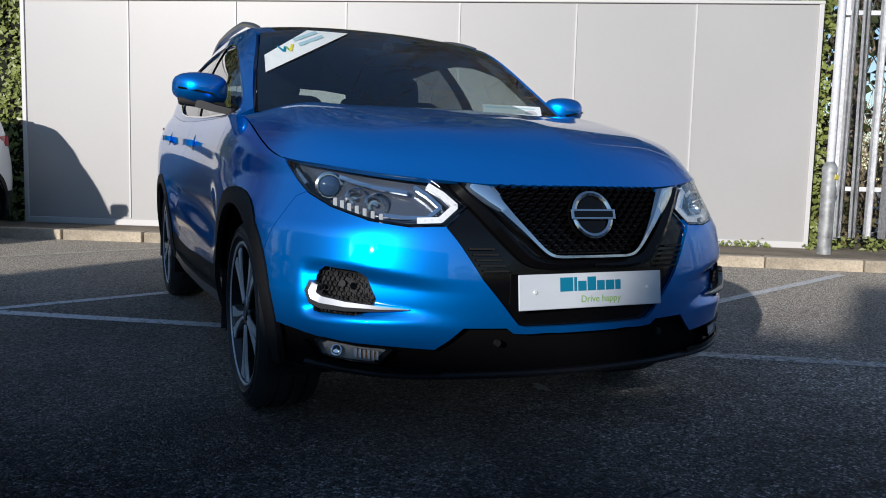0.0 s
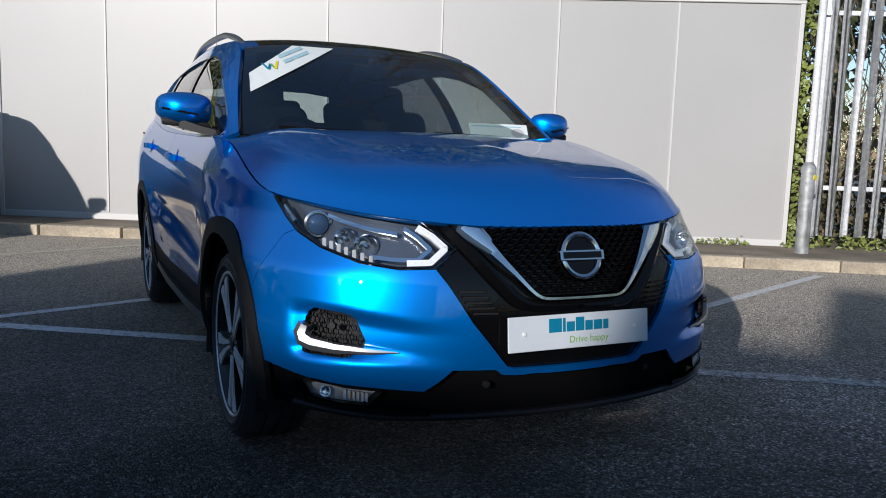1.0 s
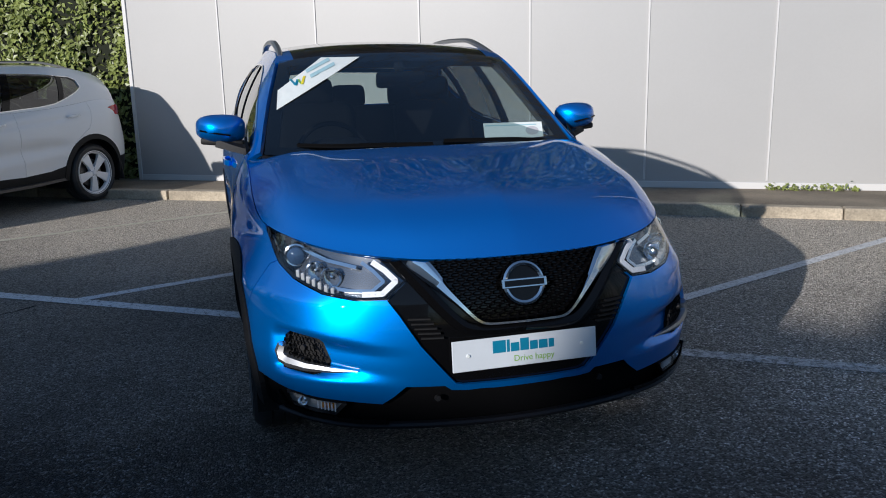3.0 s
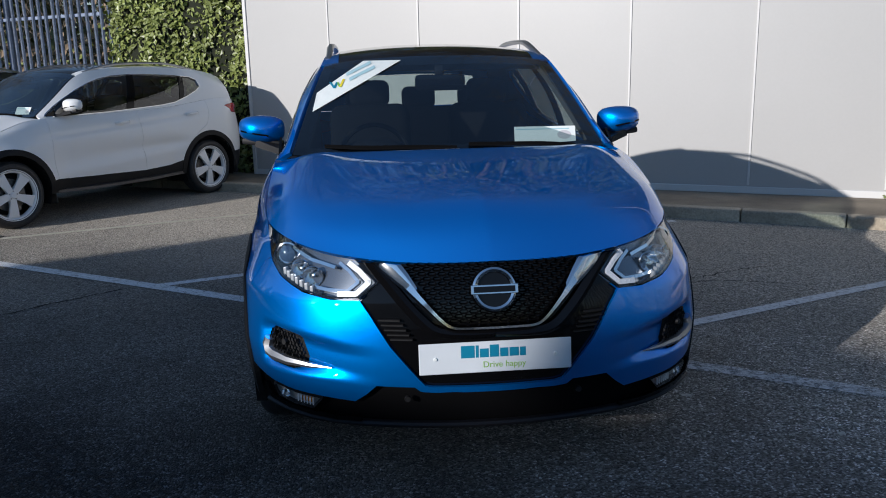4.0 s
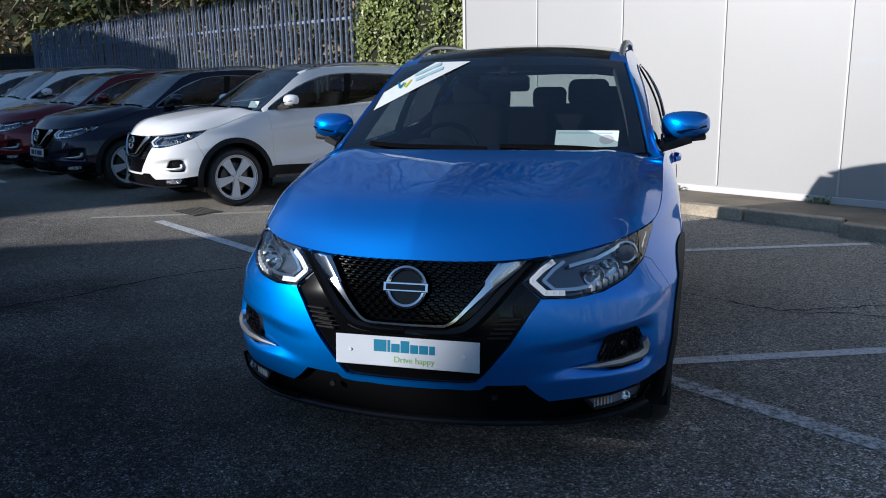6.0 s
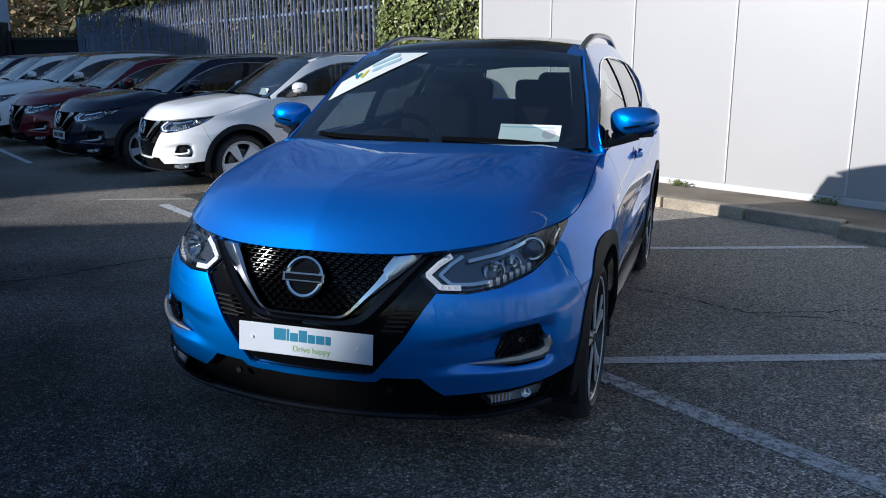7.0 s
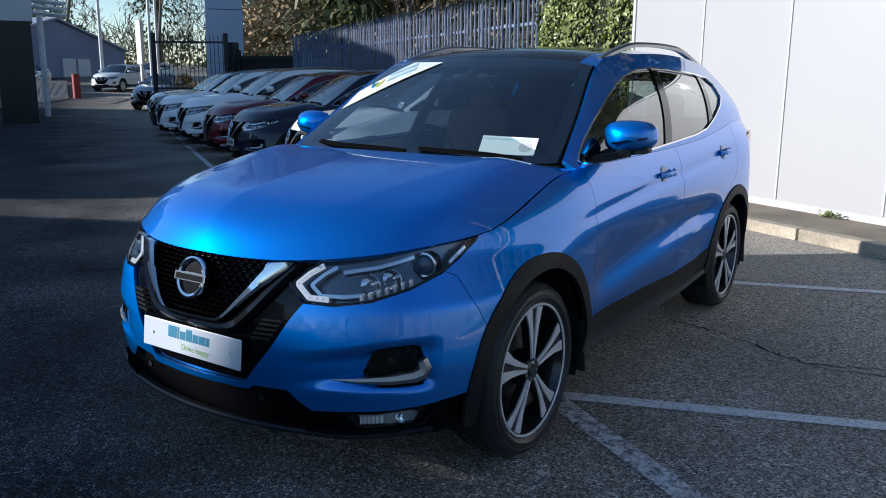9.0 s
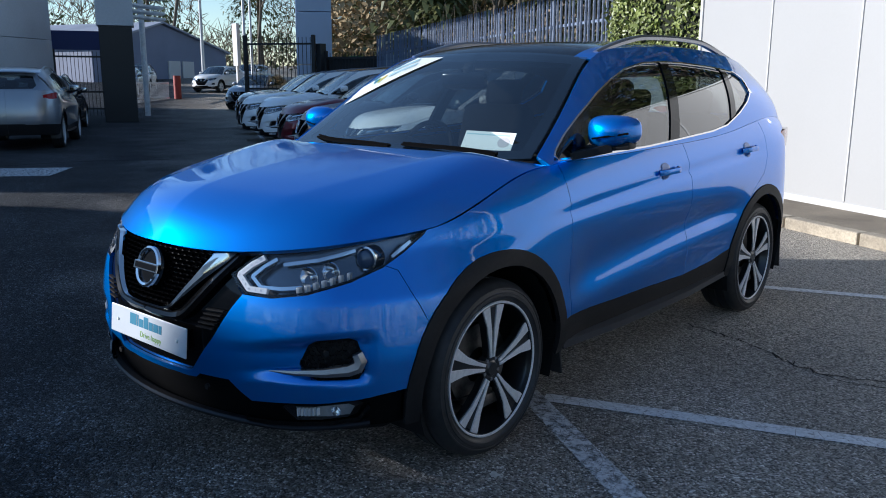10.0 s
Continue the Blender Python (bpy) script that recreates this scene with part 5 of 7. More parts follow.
# ---------------------------------------------------------------- yard
def asphalt(name="asphalt", gain=1.0, chips=120.0, warm=0.05):
    """Old coarse asphalt: pale and dark stones in black binder, worn in broad patches."""
    m = material(name, (0.05, 0.05, 0.052), 0.6, spec=0.35)
    nt = m.node_tree
    b, co = nt.nodes["Principled BSDF"], nt.nodes.new("ShaderNodeTexCoord")
    stones = nt.nodes.new("ShaderNodeTexVoronoi")
    stones.inputs["Scale"].default_value = chips
    fine, mid, broad = (nt.nodes.new("ShaderNodeTexNoise") for _ in range(3))
    for n, sc, det in ((fine, 160.0, 3.0), (mid, 14.0, 5.0), (broad, 0.8, 5.0)):
        n.inputs["Scale"].default_value, n.inputs["Detail"].default_value = sc, det
    for n in (stones, fine, mid, broad):
        nt.links.new(co.outputs["Object"], n.inputs["Vector"])
    sep = nt.nodes.new("ShaderNodeSeparateColor")
    nt.links.new(stones.outputs["Color"], sep.inputs["Color"])
    ramp = nt.nodes.new("ShaderNodeValToRGB")
    els = ramp.color_ramp.elements
    els[0].position, els[0].color = 0.0, (0.005 * gain, 0.0055 * gain, 0.0068 * gain, 1)
    els[1].position, els[1].color = 1.0, (0.20 * gain, 0.205 * gain, 0.21 * gain, 1)
    for pos, v in ((0.4, 0.014), (0.7, 0.034), (0.9, 0.085)):
        e = els.new(pos)
        v *= gain
        e.color = (v * (0.92 + warm), v, v * (1.12 - warm), 1)
    nt.links.new(sep.outputs["Red"], ramp.inputs["Fac"])
    last = ramp.outputs["Color"]
    for n, lo, hi in ((fine, 0.15, 1.85), (mid, 0.55, 1.45), (broad, 0.5, 1.5)):
        r = nt.nodes.new("ShaderNodeMapRange")
        r.inputs["From Min"].default_value, r.inputs["From Max"].default_value = 0.3, 0.7
        r.inputs["To Min"].default_value, r.inputs["To Max"].default_value = lo, hi
        nt.links.new(n.outputs["Fac"], r.inputs["Value"])
        mul = nt.nodes.new("ShaderNodeMix")
        mul.data_type, mul.blend_type = "RGBA", "MULTIPLY"
        mul.inputs["Factor"].default_value = 1.0
        nt.links.new(last, mul.inputs["A"])
        nt.links.new(r.outputs["Result"], mul.inputs["B"])
        last = mul.outputs["Result"]
    # light put into the colour: paler towards +x as wall-lit, tan towards the kerb as sunlit
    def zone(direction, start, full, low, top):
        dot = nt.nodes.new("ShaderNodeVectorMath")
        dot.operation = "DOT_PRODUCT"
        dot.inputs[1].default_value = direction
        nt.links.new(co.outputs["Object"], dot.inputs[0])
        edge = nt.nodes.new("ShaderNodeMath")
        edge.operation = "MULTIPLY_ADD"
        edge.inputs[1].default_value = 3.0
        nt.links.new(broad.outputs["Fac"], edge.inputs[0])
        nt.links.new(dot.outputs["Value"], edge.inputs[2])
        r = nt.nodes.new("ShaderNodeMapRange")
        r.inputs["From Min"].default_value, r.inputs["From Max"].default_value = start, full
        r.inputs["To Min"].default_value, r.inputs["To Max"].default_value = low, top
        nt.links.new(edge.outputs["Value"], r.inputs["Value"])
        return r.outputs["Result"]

    lit_side, sunlit = zone((1, 0, 0), 1.6, 3.3, 1.0, 3.7), zone((0.5032, 0.8642, 0), 0.1, 4.6, 0.0, 0.88)
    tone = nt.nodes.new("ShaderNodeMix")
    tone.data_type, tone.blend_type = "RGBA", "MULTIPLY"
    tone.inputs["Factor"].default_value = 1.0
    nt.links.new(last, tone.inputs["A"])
    nt.links.new(lit_side, tone.inputs["B"])
    sunlit_tan = nt.nodes.new("ShaderNodeMix")
    sunlit_tan.data_type, sunlit_tan.blend_type = "RGBA", "MULTIPLY"
    sunlit_tan.inputs["Factor"].default_value = 1.0
    sunlit_tan.inputs["A"].default_value = (0.46, 0.415, 0.35, 1)
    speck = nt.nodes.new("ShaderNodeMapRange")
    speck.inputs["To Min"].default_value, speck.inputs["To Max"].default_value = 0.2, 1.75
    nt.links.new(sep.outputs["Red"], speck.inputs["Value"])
    nt.links.new(speck.outputs["Result"], sunlit_tan.inputs["B"])
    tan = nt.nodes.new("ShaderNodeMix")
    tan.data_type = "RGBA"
    nt.links.new(sunlit, tan.inputs["Factor"])
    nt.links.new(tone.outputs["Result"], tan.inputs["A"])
    nt.links.new(sunlit_tan.outputs["Result"], tan.inputs["B"])
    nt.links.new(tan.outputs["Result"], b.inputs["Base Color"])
    add = nt.nodes.new("ShaderNodeMath")
    add.operation = "MULTIPLY_ADD"
    add.inputs[1].default_value = -1.2
    nt.links.new(stones.outputs["Distance"], add.inputs[0])
    nt.links.new(fine.outputs["Fac"], add.inputs[2])
    bp = nt.nodes.new("ShaderNodeBump")
    bp.inputs["Strength"].default_value, bp.inputs["Distance"].default_value = 1.0, 0.009
    nt.links.new(add.outputs["Value"], bp.inputs["Height"])
    nt.links.new(bp.outputs["Normal"], b.inputs["Normal"])
    m.cycles.use_bump_map_correction = False
    return m


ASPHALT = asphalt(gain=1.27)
KERB_STONE = material("kerb_concrete", (0.40, 0.34, 0.255), 0.9, grain=0.2, scale=60, blotch=0.3, blotch_scale=3.5, bump=0.002, bump_scale=90)
PAVING = material("pavement_tar", (0.23, 0.19, 0.14), 0.92, grain=0.4, scale=110, blotch=0.3, blotch_scale=2, bump=0.003, bump_scale=110)
PANEL = material("wall_panel", (0.415, 0.407, 0.395), 0.42, grain=0.01, scale=40, blotch=0.025, blotch_scale=0.7, coat=0.1)
PANEL_TRIM = material("wall_trim", (0.60, 0.59, 0.575), 0.45)
GALV = material("galvanised_steel", (0.70, 0.71, 0.72), 0.5, metal=0.1, grain=0.15, scale=30, blotch=0.15, blotch_scale=4)
GALV_WORN = material("worn_galvanised_pole", (0.34, 0.35, 0.35), 0.6, metal=0.4, grain=0.2, scale=25, blotch=0.35, blotch_scale=7)
FENCE_BLUE = material("blue_grey_fence_paint", (0.20, 0.25, 0.35), 0.55, grain=0.15, scale=30, blotch=0.25, blotch_scale=3)
BLACK_STEEL = material("black_steel", (0.012, 0.012, 0.013), 0.5)
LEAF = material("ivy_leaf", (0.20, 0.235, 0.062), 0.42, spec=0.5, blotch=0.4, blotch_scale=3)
# the same ivy, its shade put into a darker base colour
LEAF_SHADED = material("shaded_ivy_leaf", (0.055, 0.068, 0.024), 0.5, spec=0.3, blotch=0.5, blotch_scale=1.2)
LEAF_DRY = material("undergrowth", (0.10, 0.08, 0.035), 0.7, blotch=0.4, blotch_scale=2)
BARK = material("bark", (0.13, 0.105, 0.08), 0.9, grain=0.4, scale=20, blotch=0.3, blotch_scale=2)
EVERGREEN = material("evergreen", (0.11, 0.12, 0.04), 0.6, blotch=0.4, blotch_scale=0.6)
HEDGE_SHADE = material("hedge_shade", (0.012, 0.015, 0.006), 0.95)


def worn_paint(name, colour, wear):
    """Road paint rubbed away in patches, so that the asphalt shows through."""
    m = material(name, colour, 0.7, grain=0.15, scale=60)
    nt = m.node_tree
    co, n = nt.nodes.new("ShaderNodeTexCoord"), nt.nodes.new("ShaderNodeTexNoise")
    n.inputs["Scale"].default_value, n.inputs["Detail"].default_value, n.inputs["Roughness"].default_value = 22.0, 12.0, 0.8
    nt.links.new(co.outputs["Object"], n.inputs["Vector"])
    r = nt.nodes.new("ShaderNodeMapRange")
    r.inputs["From Min"].default_value, r.inputs["From Max"].default_value = wear - 0.06, wear + 0.06
    nt.links.new(n.outputs["Fac"], r.inputs["Value"])
    mix, tr = nt.nodes.new("ShaderNodeMixShader"), nt.nodes.new("ShaderNodeBsdfTransparent")
    split = nt.nodes.new("ShaderNodeTexVoronoi")
    split.feature = "DISTANCE_TO_EDGE"
    split.inputs["Scale"].default_value = 13.0
    nt.links.new(co.outputs["Object"], split.inputs["Vector"])
    whole = nt.nodes.new("ShaderNodeMath")
    whole.operation = "GREATER_THAN"
    whole.inputs[1].default_value = 0.010
    nt.links.new(split.outputs["Distance"], whole.inputs[0])
    both = nt.nodes.new("ShaderNodeMath")
    both.operation = "MULTIPLY"
    nt.links.new(r.outputs["Result"], both.inputs[0])
    nt.links.new(whole.outputs["Value"], both.inputs[1])
    nt.links.new(both.outputs["Value"], mix.inputs["Fac"])
    nt.links.new(tr.outputs["BSDF"], mix.inputs[1])
    nt.links.new(nt.nodes["Principled BSDF"].outputs["BSDF"], mix.inputs[2])
    nt.links.new(mix.outputs["Shader"], nt.nodes["Material Output"].inputs["Surface"])
    return m


LINE_PAINT = worn_paint("worn_line_paint", (0.70, 0.70, 0.69), 0.40)
FADED_PAINT = worn_paint("faded_line_paint", (0.60, 0.60, 0.60), 0.468)
YELLOW_PAINT = worn_paint("cream_line_paint", (0.58, 0.55, 0.44), 0.36)

ROAD = Vector((-0.83, 0.557, 0))


def ground_z(x, y):
    """The yard is level; the drive climbs gently in the distance."""
    d = x * ROAD.x + y * ROAD.y
    return 0.045 * max(0.0, min(d, 125.0) - 31.0)


bm = bmesh.new()
cuts = [-1500, -600, -300, -160, -120, -100, -80, -65, -55, -46, -38, -32, -26, -20, -14, -8, -3, 2, 8, 14, 20, 28, 40, 60, 90, 150, 300, 600, 1500]
grid(bm, np.array([[(x, y, ground_z(x, y)) for y in cuts] for x in cuts]))
bmesh.ops.recalc_face_normals(bm, faces=bm.faces[:])
for f in bm.faces:
    if f.normal.z < 0:
        f.normal_flip()
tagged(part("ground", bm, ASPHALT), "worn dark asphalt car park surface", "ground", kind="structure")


def road_line(a, b, width=0.09, mat=None, z=0.004):
    bm = bmesh.new()
    a, b = Vector((*a, 0)), Vector((*b, 0))
    d = (b - a).normalized()
    n = Vector((-d.y, d.x, 0)) * width / 2
    k = max(1, int((b - a).length / 4))
    pts = []
    for i in range(k + 1):
        p = a + (b - a) * i / k
        up = Vector((0, 0, ground_z(p.x, p.y) + z))
        pts.append([p + n + up, p - n + up])
    grid(bm, np.array(pts))
    bm.normal_update()
    for f in bm.faces:
        if f.normal.z < 0:
            f.normal_flip()
    return tagged(part("bay_line", bm, mat or LINE_PAINT, smooth=False), "worn white painted bay line on asphalt", "road marking", "bay lines", kind="structure")


road_line((0.72, 0.60), (5.0, 2.22))
road_line((-1.97, 2.33), (2.55, 3.96))
road_line((-5.2, 3.93), (0.3, 6.03), mat=YELLOW_PAINT)
road_line((2.9, -0.93), (0.62, 0.60), 0.11, FADED_PAINT)
road_line((0.5, 0.68), (-4.32, 3.88), 0.11, LINE_PAINT, 0.0045)
road_line((-8.7, 6.40), (-12.9, 9.2))
road_line((-13.5, 9.6), (-50, 33.5))
road_line((-10.5, 3.37), (-13.0, 0.35), 1.25, FADED_PAINT, z=0.0042)

# wall frame: x along the wall to its right end, y away from the yard
WALL = Matrix(((0.8642, 0.5032, 0, -2.0), (-0.5032, 0.8642, 0, 8.15), (0, 0, 1, 0), (0, 0, 0, 1)))


def w(x, y, z=0.0):
    return WALL @ Vector((x, y, z))


# pavement strip and kerb stones
KERB_A, KERB_B, KERB_C = (-2.6, -0.95), (5.72, -0.98), (11.5, -1.28)
bm = bmesh.new()
prism(bm, [(-12.0, 1.2), (-12.0, -0.82), (5.70, -0.84), (5.72, -1.02), (14.0, -1.30), (14.0, 1.2)], 0.16, WALL @ Matrix.Translation((0, 0, -0.06)))
pavement = tagged(part("pavement", bm, PAVING, smooth=False), "narrow dusty tarred pavement strip along the wall", "pavement", kind="structure")
kerb_mesh = None


def kerb_run(x0, y0, x1, y1, length=0.914):
    global kerb_mesh
    a, b = w(x0, y0), w(x1, y1)
    n = max(1, round((b - a).length / length))
    ang = math.degrees(math.atan2(b.y - a.y, b.x - a.x))
    for i in range(n):
        p = a + (b - a) * ((i + 0.5) / n)
        if kerb_mesh is None:
            bm = bmesh.new()
            box(bm, (0.90, 0.15, 0.26), Matrix(), 0.016)
            ob = part("kerb_stone", bm, KERB_STONE, pavement, smooth=False)
            kerb_mesh = ob.data
        else:
            ob = new("kerb_stone", kerb_mesh)
            ob.parent = pavement
        j = random.uniform(-1, 1)
        ob.matrix_basis = Matrix.Translation((p.x, p.y, -0.018 + 0.004 * j)) @ pose(0, 0, 0, 0.5 * j, 0, ang + 0.4 * j)


kerb_run(-11.0, -0.90, 5.68, -0.90)
kerb_run(5.72, -1.08, 13.0, -1.36)

# white panel wall
wall = thing("wall_north", "tall smooth white sandwich-panel wall with thin vertical joints", "wall", kind="structure", at=WALL)
for k in range(7):
    bm = bmesh.new()
    box(bm, (1.314, 0.10, 2.62), pose(0.687 + 1.314 * k, 0.06, 0.10 + 1.31 + 0.06), 0.003)
    part("panel", bm, PANEL, wall, smooth=False)
for k in range(1, 7):
    bm = bmesh.new()
    sweep(bm, [(0.03 + 1.314 * k, 0.0, 0.19), (0.03 + 1.314 * k, 0.0, 2.76)], [(-0.012, -0.012), (0.012, -0.012), (0.009, 0.003), (-0.009, 0.003)], up=(0, -1, 0))
    part("joint_strip", bm, PANEL_TRIM, wall, smooth=False)
for x in (0.02, 9.24):
    bm = bmesh.new()
    box(bm, (0.05, 0.13, 2.70), pose(x, 0.055, 1.42), 0.004)
    part("corner_trim", bm, PANEL_TRIM, wall, smooth=False)
bm = bmesh.new()
box(bm, (9.20, 0.118, 0.075), pose(4.63, 0.058, 0.135), 0.006)
part("base_trim", bm, PANEL_TRIM, wall, smooth=False)
bm = bmesh.new()
box(bm, (9.28, 0.15, 0.035), pose(4.63, 0.055, 2.787), 0.006)
part("top_trim", bm, PANEL_TRIM, wall, smooth=False)
bm = bmesh.new()
box(bm, (9.22, 0.02, 2.6), pose(4.63, 0.13, 1.4))
part("backing", bm, PLASTIC, wall, smooth=False)


# palisade fences
def pale_mesh():
    bm = bmesh.new()
    sec = [(-0.034, 0.012), (-0.018, -0.012), (0.0, -0.004), (0.018, -0.012), (0.034, 0.012)]
    rows = []
    for z, k in ((0.0, 1.0), (2.22, 1.0), (2.40, 0.22)):
        rows.append([(x * k, y, z) for x, y in sec])
    grid(bm, np.array(rows))
    bmesh.ops.solidify(bm, geom=bm.faces[:], thickness=0.003)
    ob = part("pale", bm, GALV, None, smooth=False)
    return ob


PALE = pale_mesh()


def palisade(name, a, b, pitch, z0=0.08, height=1.0, coat=None, wide=1.0):
    """A steel palisade fence from a to b in plan: posts, two rails, pales."""
    a, b = Vector((*a, 0)), Vector((*b, 0))
    ang = math.degrees(math.atan2(b.y - a.y, b.x - a.x))
    length = (b - a).length
    fence = thing(name, "blue-grey painted steel palisade fence with pointed pales" if coat else "grey galvanised steel palisade fence with pointed pales", "fence", "fences", at=Matrix.Translation((a.x, a.y, z0)) @ pose(0, 0, 0, 0, 0, ang))
    for z in (0.45, 1.95):
        bm = bmesh.new()
        box(bm, (length, 0.05, 0.05), pose(length / 2, 0.045, z * height), 0.004)
        part("rail", bm, coat or GALV, fence, smooth=False)
    for k in range(int(length / 2.75) + 1):
        bm = bmesh.new()
        box(bm, (0.10, 0.055, 2.35 * height), pose(min(0.05 + 2.75 * k, length), 0.10, 1.175 * height), 0.004)
        part("post", bm, coat or GALV, fence, smooth=False)
    n = int(length / pitch)
    for k in range(n):
        ob = new("pale", PALE.data)
        ob.parent = fence
        if coat:
            ob.material_slots[0].link = "OBJECT"
            ob.material_slots[0].material = coat
        ob.matrix_basis = Matrix.Translation((pitch * (k + 0.5), 0, 0.03)) @ pose(0, 0, 0, random.uniform(-0.4, 0.4), random.uniform(-0.5, 0.5), random.uniform(-3, 3)) @ Matrix.Diagonal((wide, 1, height, 1))
    return fence


p0, p1 = w(-19.0, 0.35), w(-1.3, 0.30)
palisade("palisade_fence", (p0.x, p0.y), (p1.x, p1.y), 0.152, height=1.22, coat=FENCE_BLUE)
p0, p1 = w(9.52, 0.05), w(13.5, 0.05)
palisade("palisade_fence", (p0.x, p0.y), (p1.x, p1.y), 0.158, z0=0.20, height=1.28, wide=1.3)
# the same fence turns and runs back along the yard, as its reflection in the paint shows
p0, p1 = w(13.5, -12.5), w(13.5, 0.0)
palisade("palisade_fence", (p0.x, p0.y), (p1.x, p1.y), 0.158, z0=0.0, height=1.28, wide=1.3)
bpy.data.objects.remove(PALE)


def leaves(bm, n, where, size, tilt=0.7):
    """Scatters n small bent leaves; where() gives a place and an outward direction."""
    for _ in range(n):
        p, d = where()
        r = size * random.uniform(0.6, 1.3)
        d = (Vector(d) + Vector((random.gauss(0, tilt), random.gauss(0, tilt), random.gauss(0, tilt)))).normalized()
        m = Matrix.Translation(p) @ d.to_track_quat("Z", "Y").to_matrix().to_4x4() @ pose(0, 0, 0, 0, 0, random.uniform(0, 360))
        v = [bm.verts.new(m @ Vector(q)) for q in ((0, -r, 0), (r * 0.62, -0.1 * r, 0.18 * r), (0, r, 0), (-r * 0.62, -0.1 * r, 0.18 * r))]
        bm.faces.new((v[0], v[1], v[2]))
        bm.faces.new((v[0], v[2], v[3]))


def sticks(bm, n, where):
    """Scatters n thin tapering twigs, mostly rising."""
    for _ in range(n):
        p, d = where()
        p = Vector(p)
        out = Vector((random.gauss(0, 0.6), random.gauss(0, 0.6), random.gauss(0.8, 0.5))).normalized() * random.uniform(0.8, 2.4)
        side = out.cross(Vector((d[0], d[1], 0))).normalized() * random.uniform(0.025, 0.07)
        v = [bm.verts.new(q) for q in (p - side, p + side, p + out + side * 0.3, p + out - side * 0.3)]
        bm.faces.new(v)


# ivy-covered stretch of fence beside the wall
hedge = thing("ivy_hedge", "dense green ivy hedge grown over the fence beside the wall", "hedge", at=WALL)
# near-black box added as the shade seen between the leaves
bm = bmesh.new()
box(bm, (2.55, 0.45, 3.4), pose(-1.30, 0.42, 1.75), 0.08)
part("stem_mass", bm, HEDGE_SHADE, hedge)
bm = bmesh.new()


def ivy():
    if random.random() < 0.86:
        x, z = random.uniform(-2.65, 0.0), random.uniform(0.08, 3.55)
        y = 0.16 + 0.05 * math.sin(3.1 * x + 1.7 * z) + 0.05 * math.sin(7.3 * x - 4.1 * z) + random.uniform(-0.07, 0.05)
        return (x, y, z), (0, -1, 0.35)
    x = random.choice((-2.66, 0.0)) + random.uniform(-0.08, 0.02)
    return (min(x, -0.01), random.uniform(0.1, 0.7), random.uniform(0.1, 3.5)), (-1, -0.3, 0.3)


leaves(bm, 9000, ivy, 0.042, tilt=0.55)
tagged(part("foliage", bm, LEAF, hedge, smooth=False), kind="stuff")


# leafless trees behind the wall and fences
def bare_tree(name, at, height, seed, label, spread=0.55, depth=5, girth=0.021):
    rnd = random.Random(seed)
    verts, faces = [[], []], [[], []]

    def tube(k, p, q, r0, r1, n):
        m, length = between(p, q)
        base = len(verts[k])
        for z, r in ((0, r0), (length, r1)):
            for i in range(n):
                verts[k].append(m @ Vector((r * math.cos(2 * math.pi * i / n), r * math.sin(2 * math.pi * i / n), z)))
        for i in range(n):
            j = (i + 1) % n
            faces[k].append((base + i, base + j, base + n + j, base + n + i))

    def grow(p, d, length, r, level):
        steps = 3 if level < 2 else 2
        for s in range(steps):
            q = p + d * length / steps
            r1 = r * 0.84
            tube(0 if level == 0 else 1, p, q, r, r1, 8 if level == 0 else (5 if level < 3 else 3))
            if level < depth and (level > 0 or s > 0):
                for _ in range(2 if level < 3 else 1 + (rnd.random() < 0.6)):
                    e = (d + Vector((rnd.gauss(0, spread), rnd.gauss(0, spread), rnd.gauss(0.12, spread * 0.5)))).normalized()
                    grow(q, e, length * rnd.uniform(0.55, 0.75), max(r1 * 0.58, 0.007), level + 1)
            p, r = q, r1
            d = (d + Vector((rnd.gauss(0, 0.10), rnd.gauss(0, 0.10), 0.02))).normalized()

    grow(Vector((0, 0, -0.1)), Vector((0, 0, 1)), height * 0.55, height * girth, 0)
    tree = thing(name, label, "tree", "trees", at=Matrix.Translation(at))
    for k, nm in ((0, "trunk"), (1, "crown")):
        me = bpy.data.meshes.new(nm)
        me.from_pydata(verts[k], [], faces[k])
        me.materials.append(BARK)
        for poly in me.polygons:
            poly.use_smooth = True
        ob = new(nm, me)
        ob.parent = tree
    return tree


for i, (x, y, h) in enumerate(((-1.5, 4.5, 9.5), (2.2, 3.6, 8.5), (5.4, 5.0, 10.0), (8.6, 3.2, 8.0), (11.2, 4.2, 9.0), (12.6, 2.6, 6.0), (15.5, 5.5, 9.0), (-6.5, 5.5, 10.0))):
    p = w(x, y)
    bare_tree("bare_tree", (p.x, p.y, 0), h, 11 + i, "leafless grey-brown tree standing behind the boundary", depth=5)

# undergrowth behind the right-hand fence, ivy along the fence foot
under = thing("undergrowth", "tangled brown and green undergrowth behind the fence", "bush", at=WALL)
bm = bmesh.new()
leaves(bm, 2600, lambda: ((random.uniform(9.2, 14), random.uniform(0.5, 1.6), 0.1 + abs(random.gauss(0, 0.55))), (0, -1, 0.5)), 0.05)
tagged(part("foliage", bm, LEAF_DRY, under, smooth=False), kind="stuff")
ivy_low = thing("ground_ivy", "low green ivy along the foot of the fence", "ivy", at=WALL)
bm = bmesh.new()
leaves(bm, 900, lambda: ((random.uniform(9.2, 13.5), random.uniform(-0.2, 0.5), 0.1 + abs(random.gauss(0, 0.07))), (0, -0.5, 1)), 0.035)
tagged(part("foliage", bm, LEAF, ivy_low, smooth=False), kind="stuff")
climb = thing("climbing_ivy", "dark ivy climbing the post at the wall's end", "ivy", at=WALL)
bm = bmesh.new()
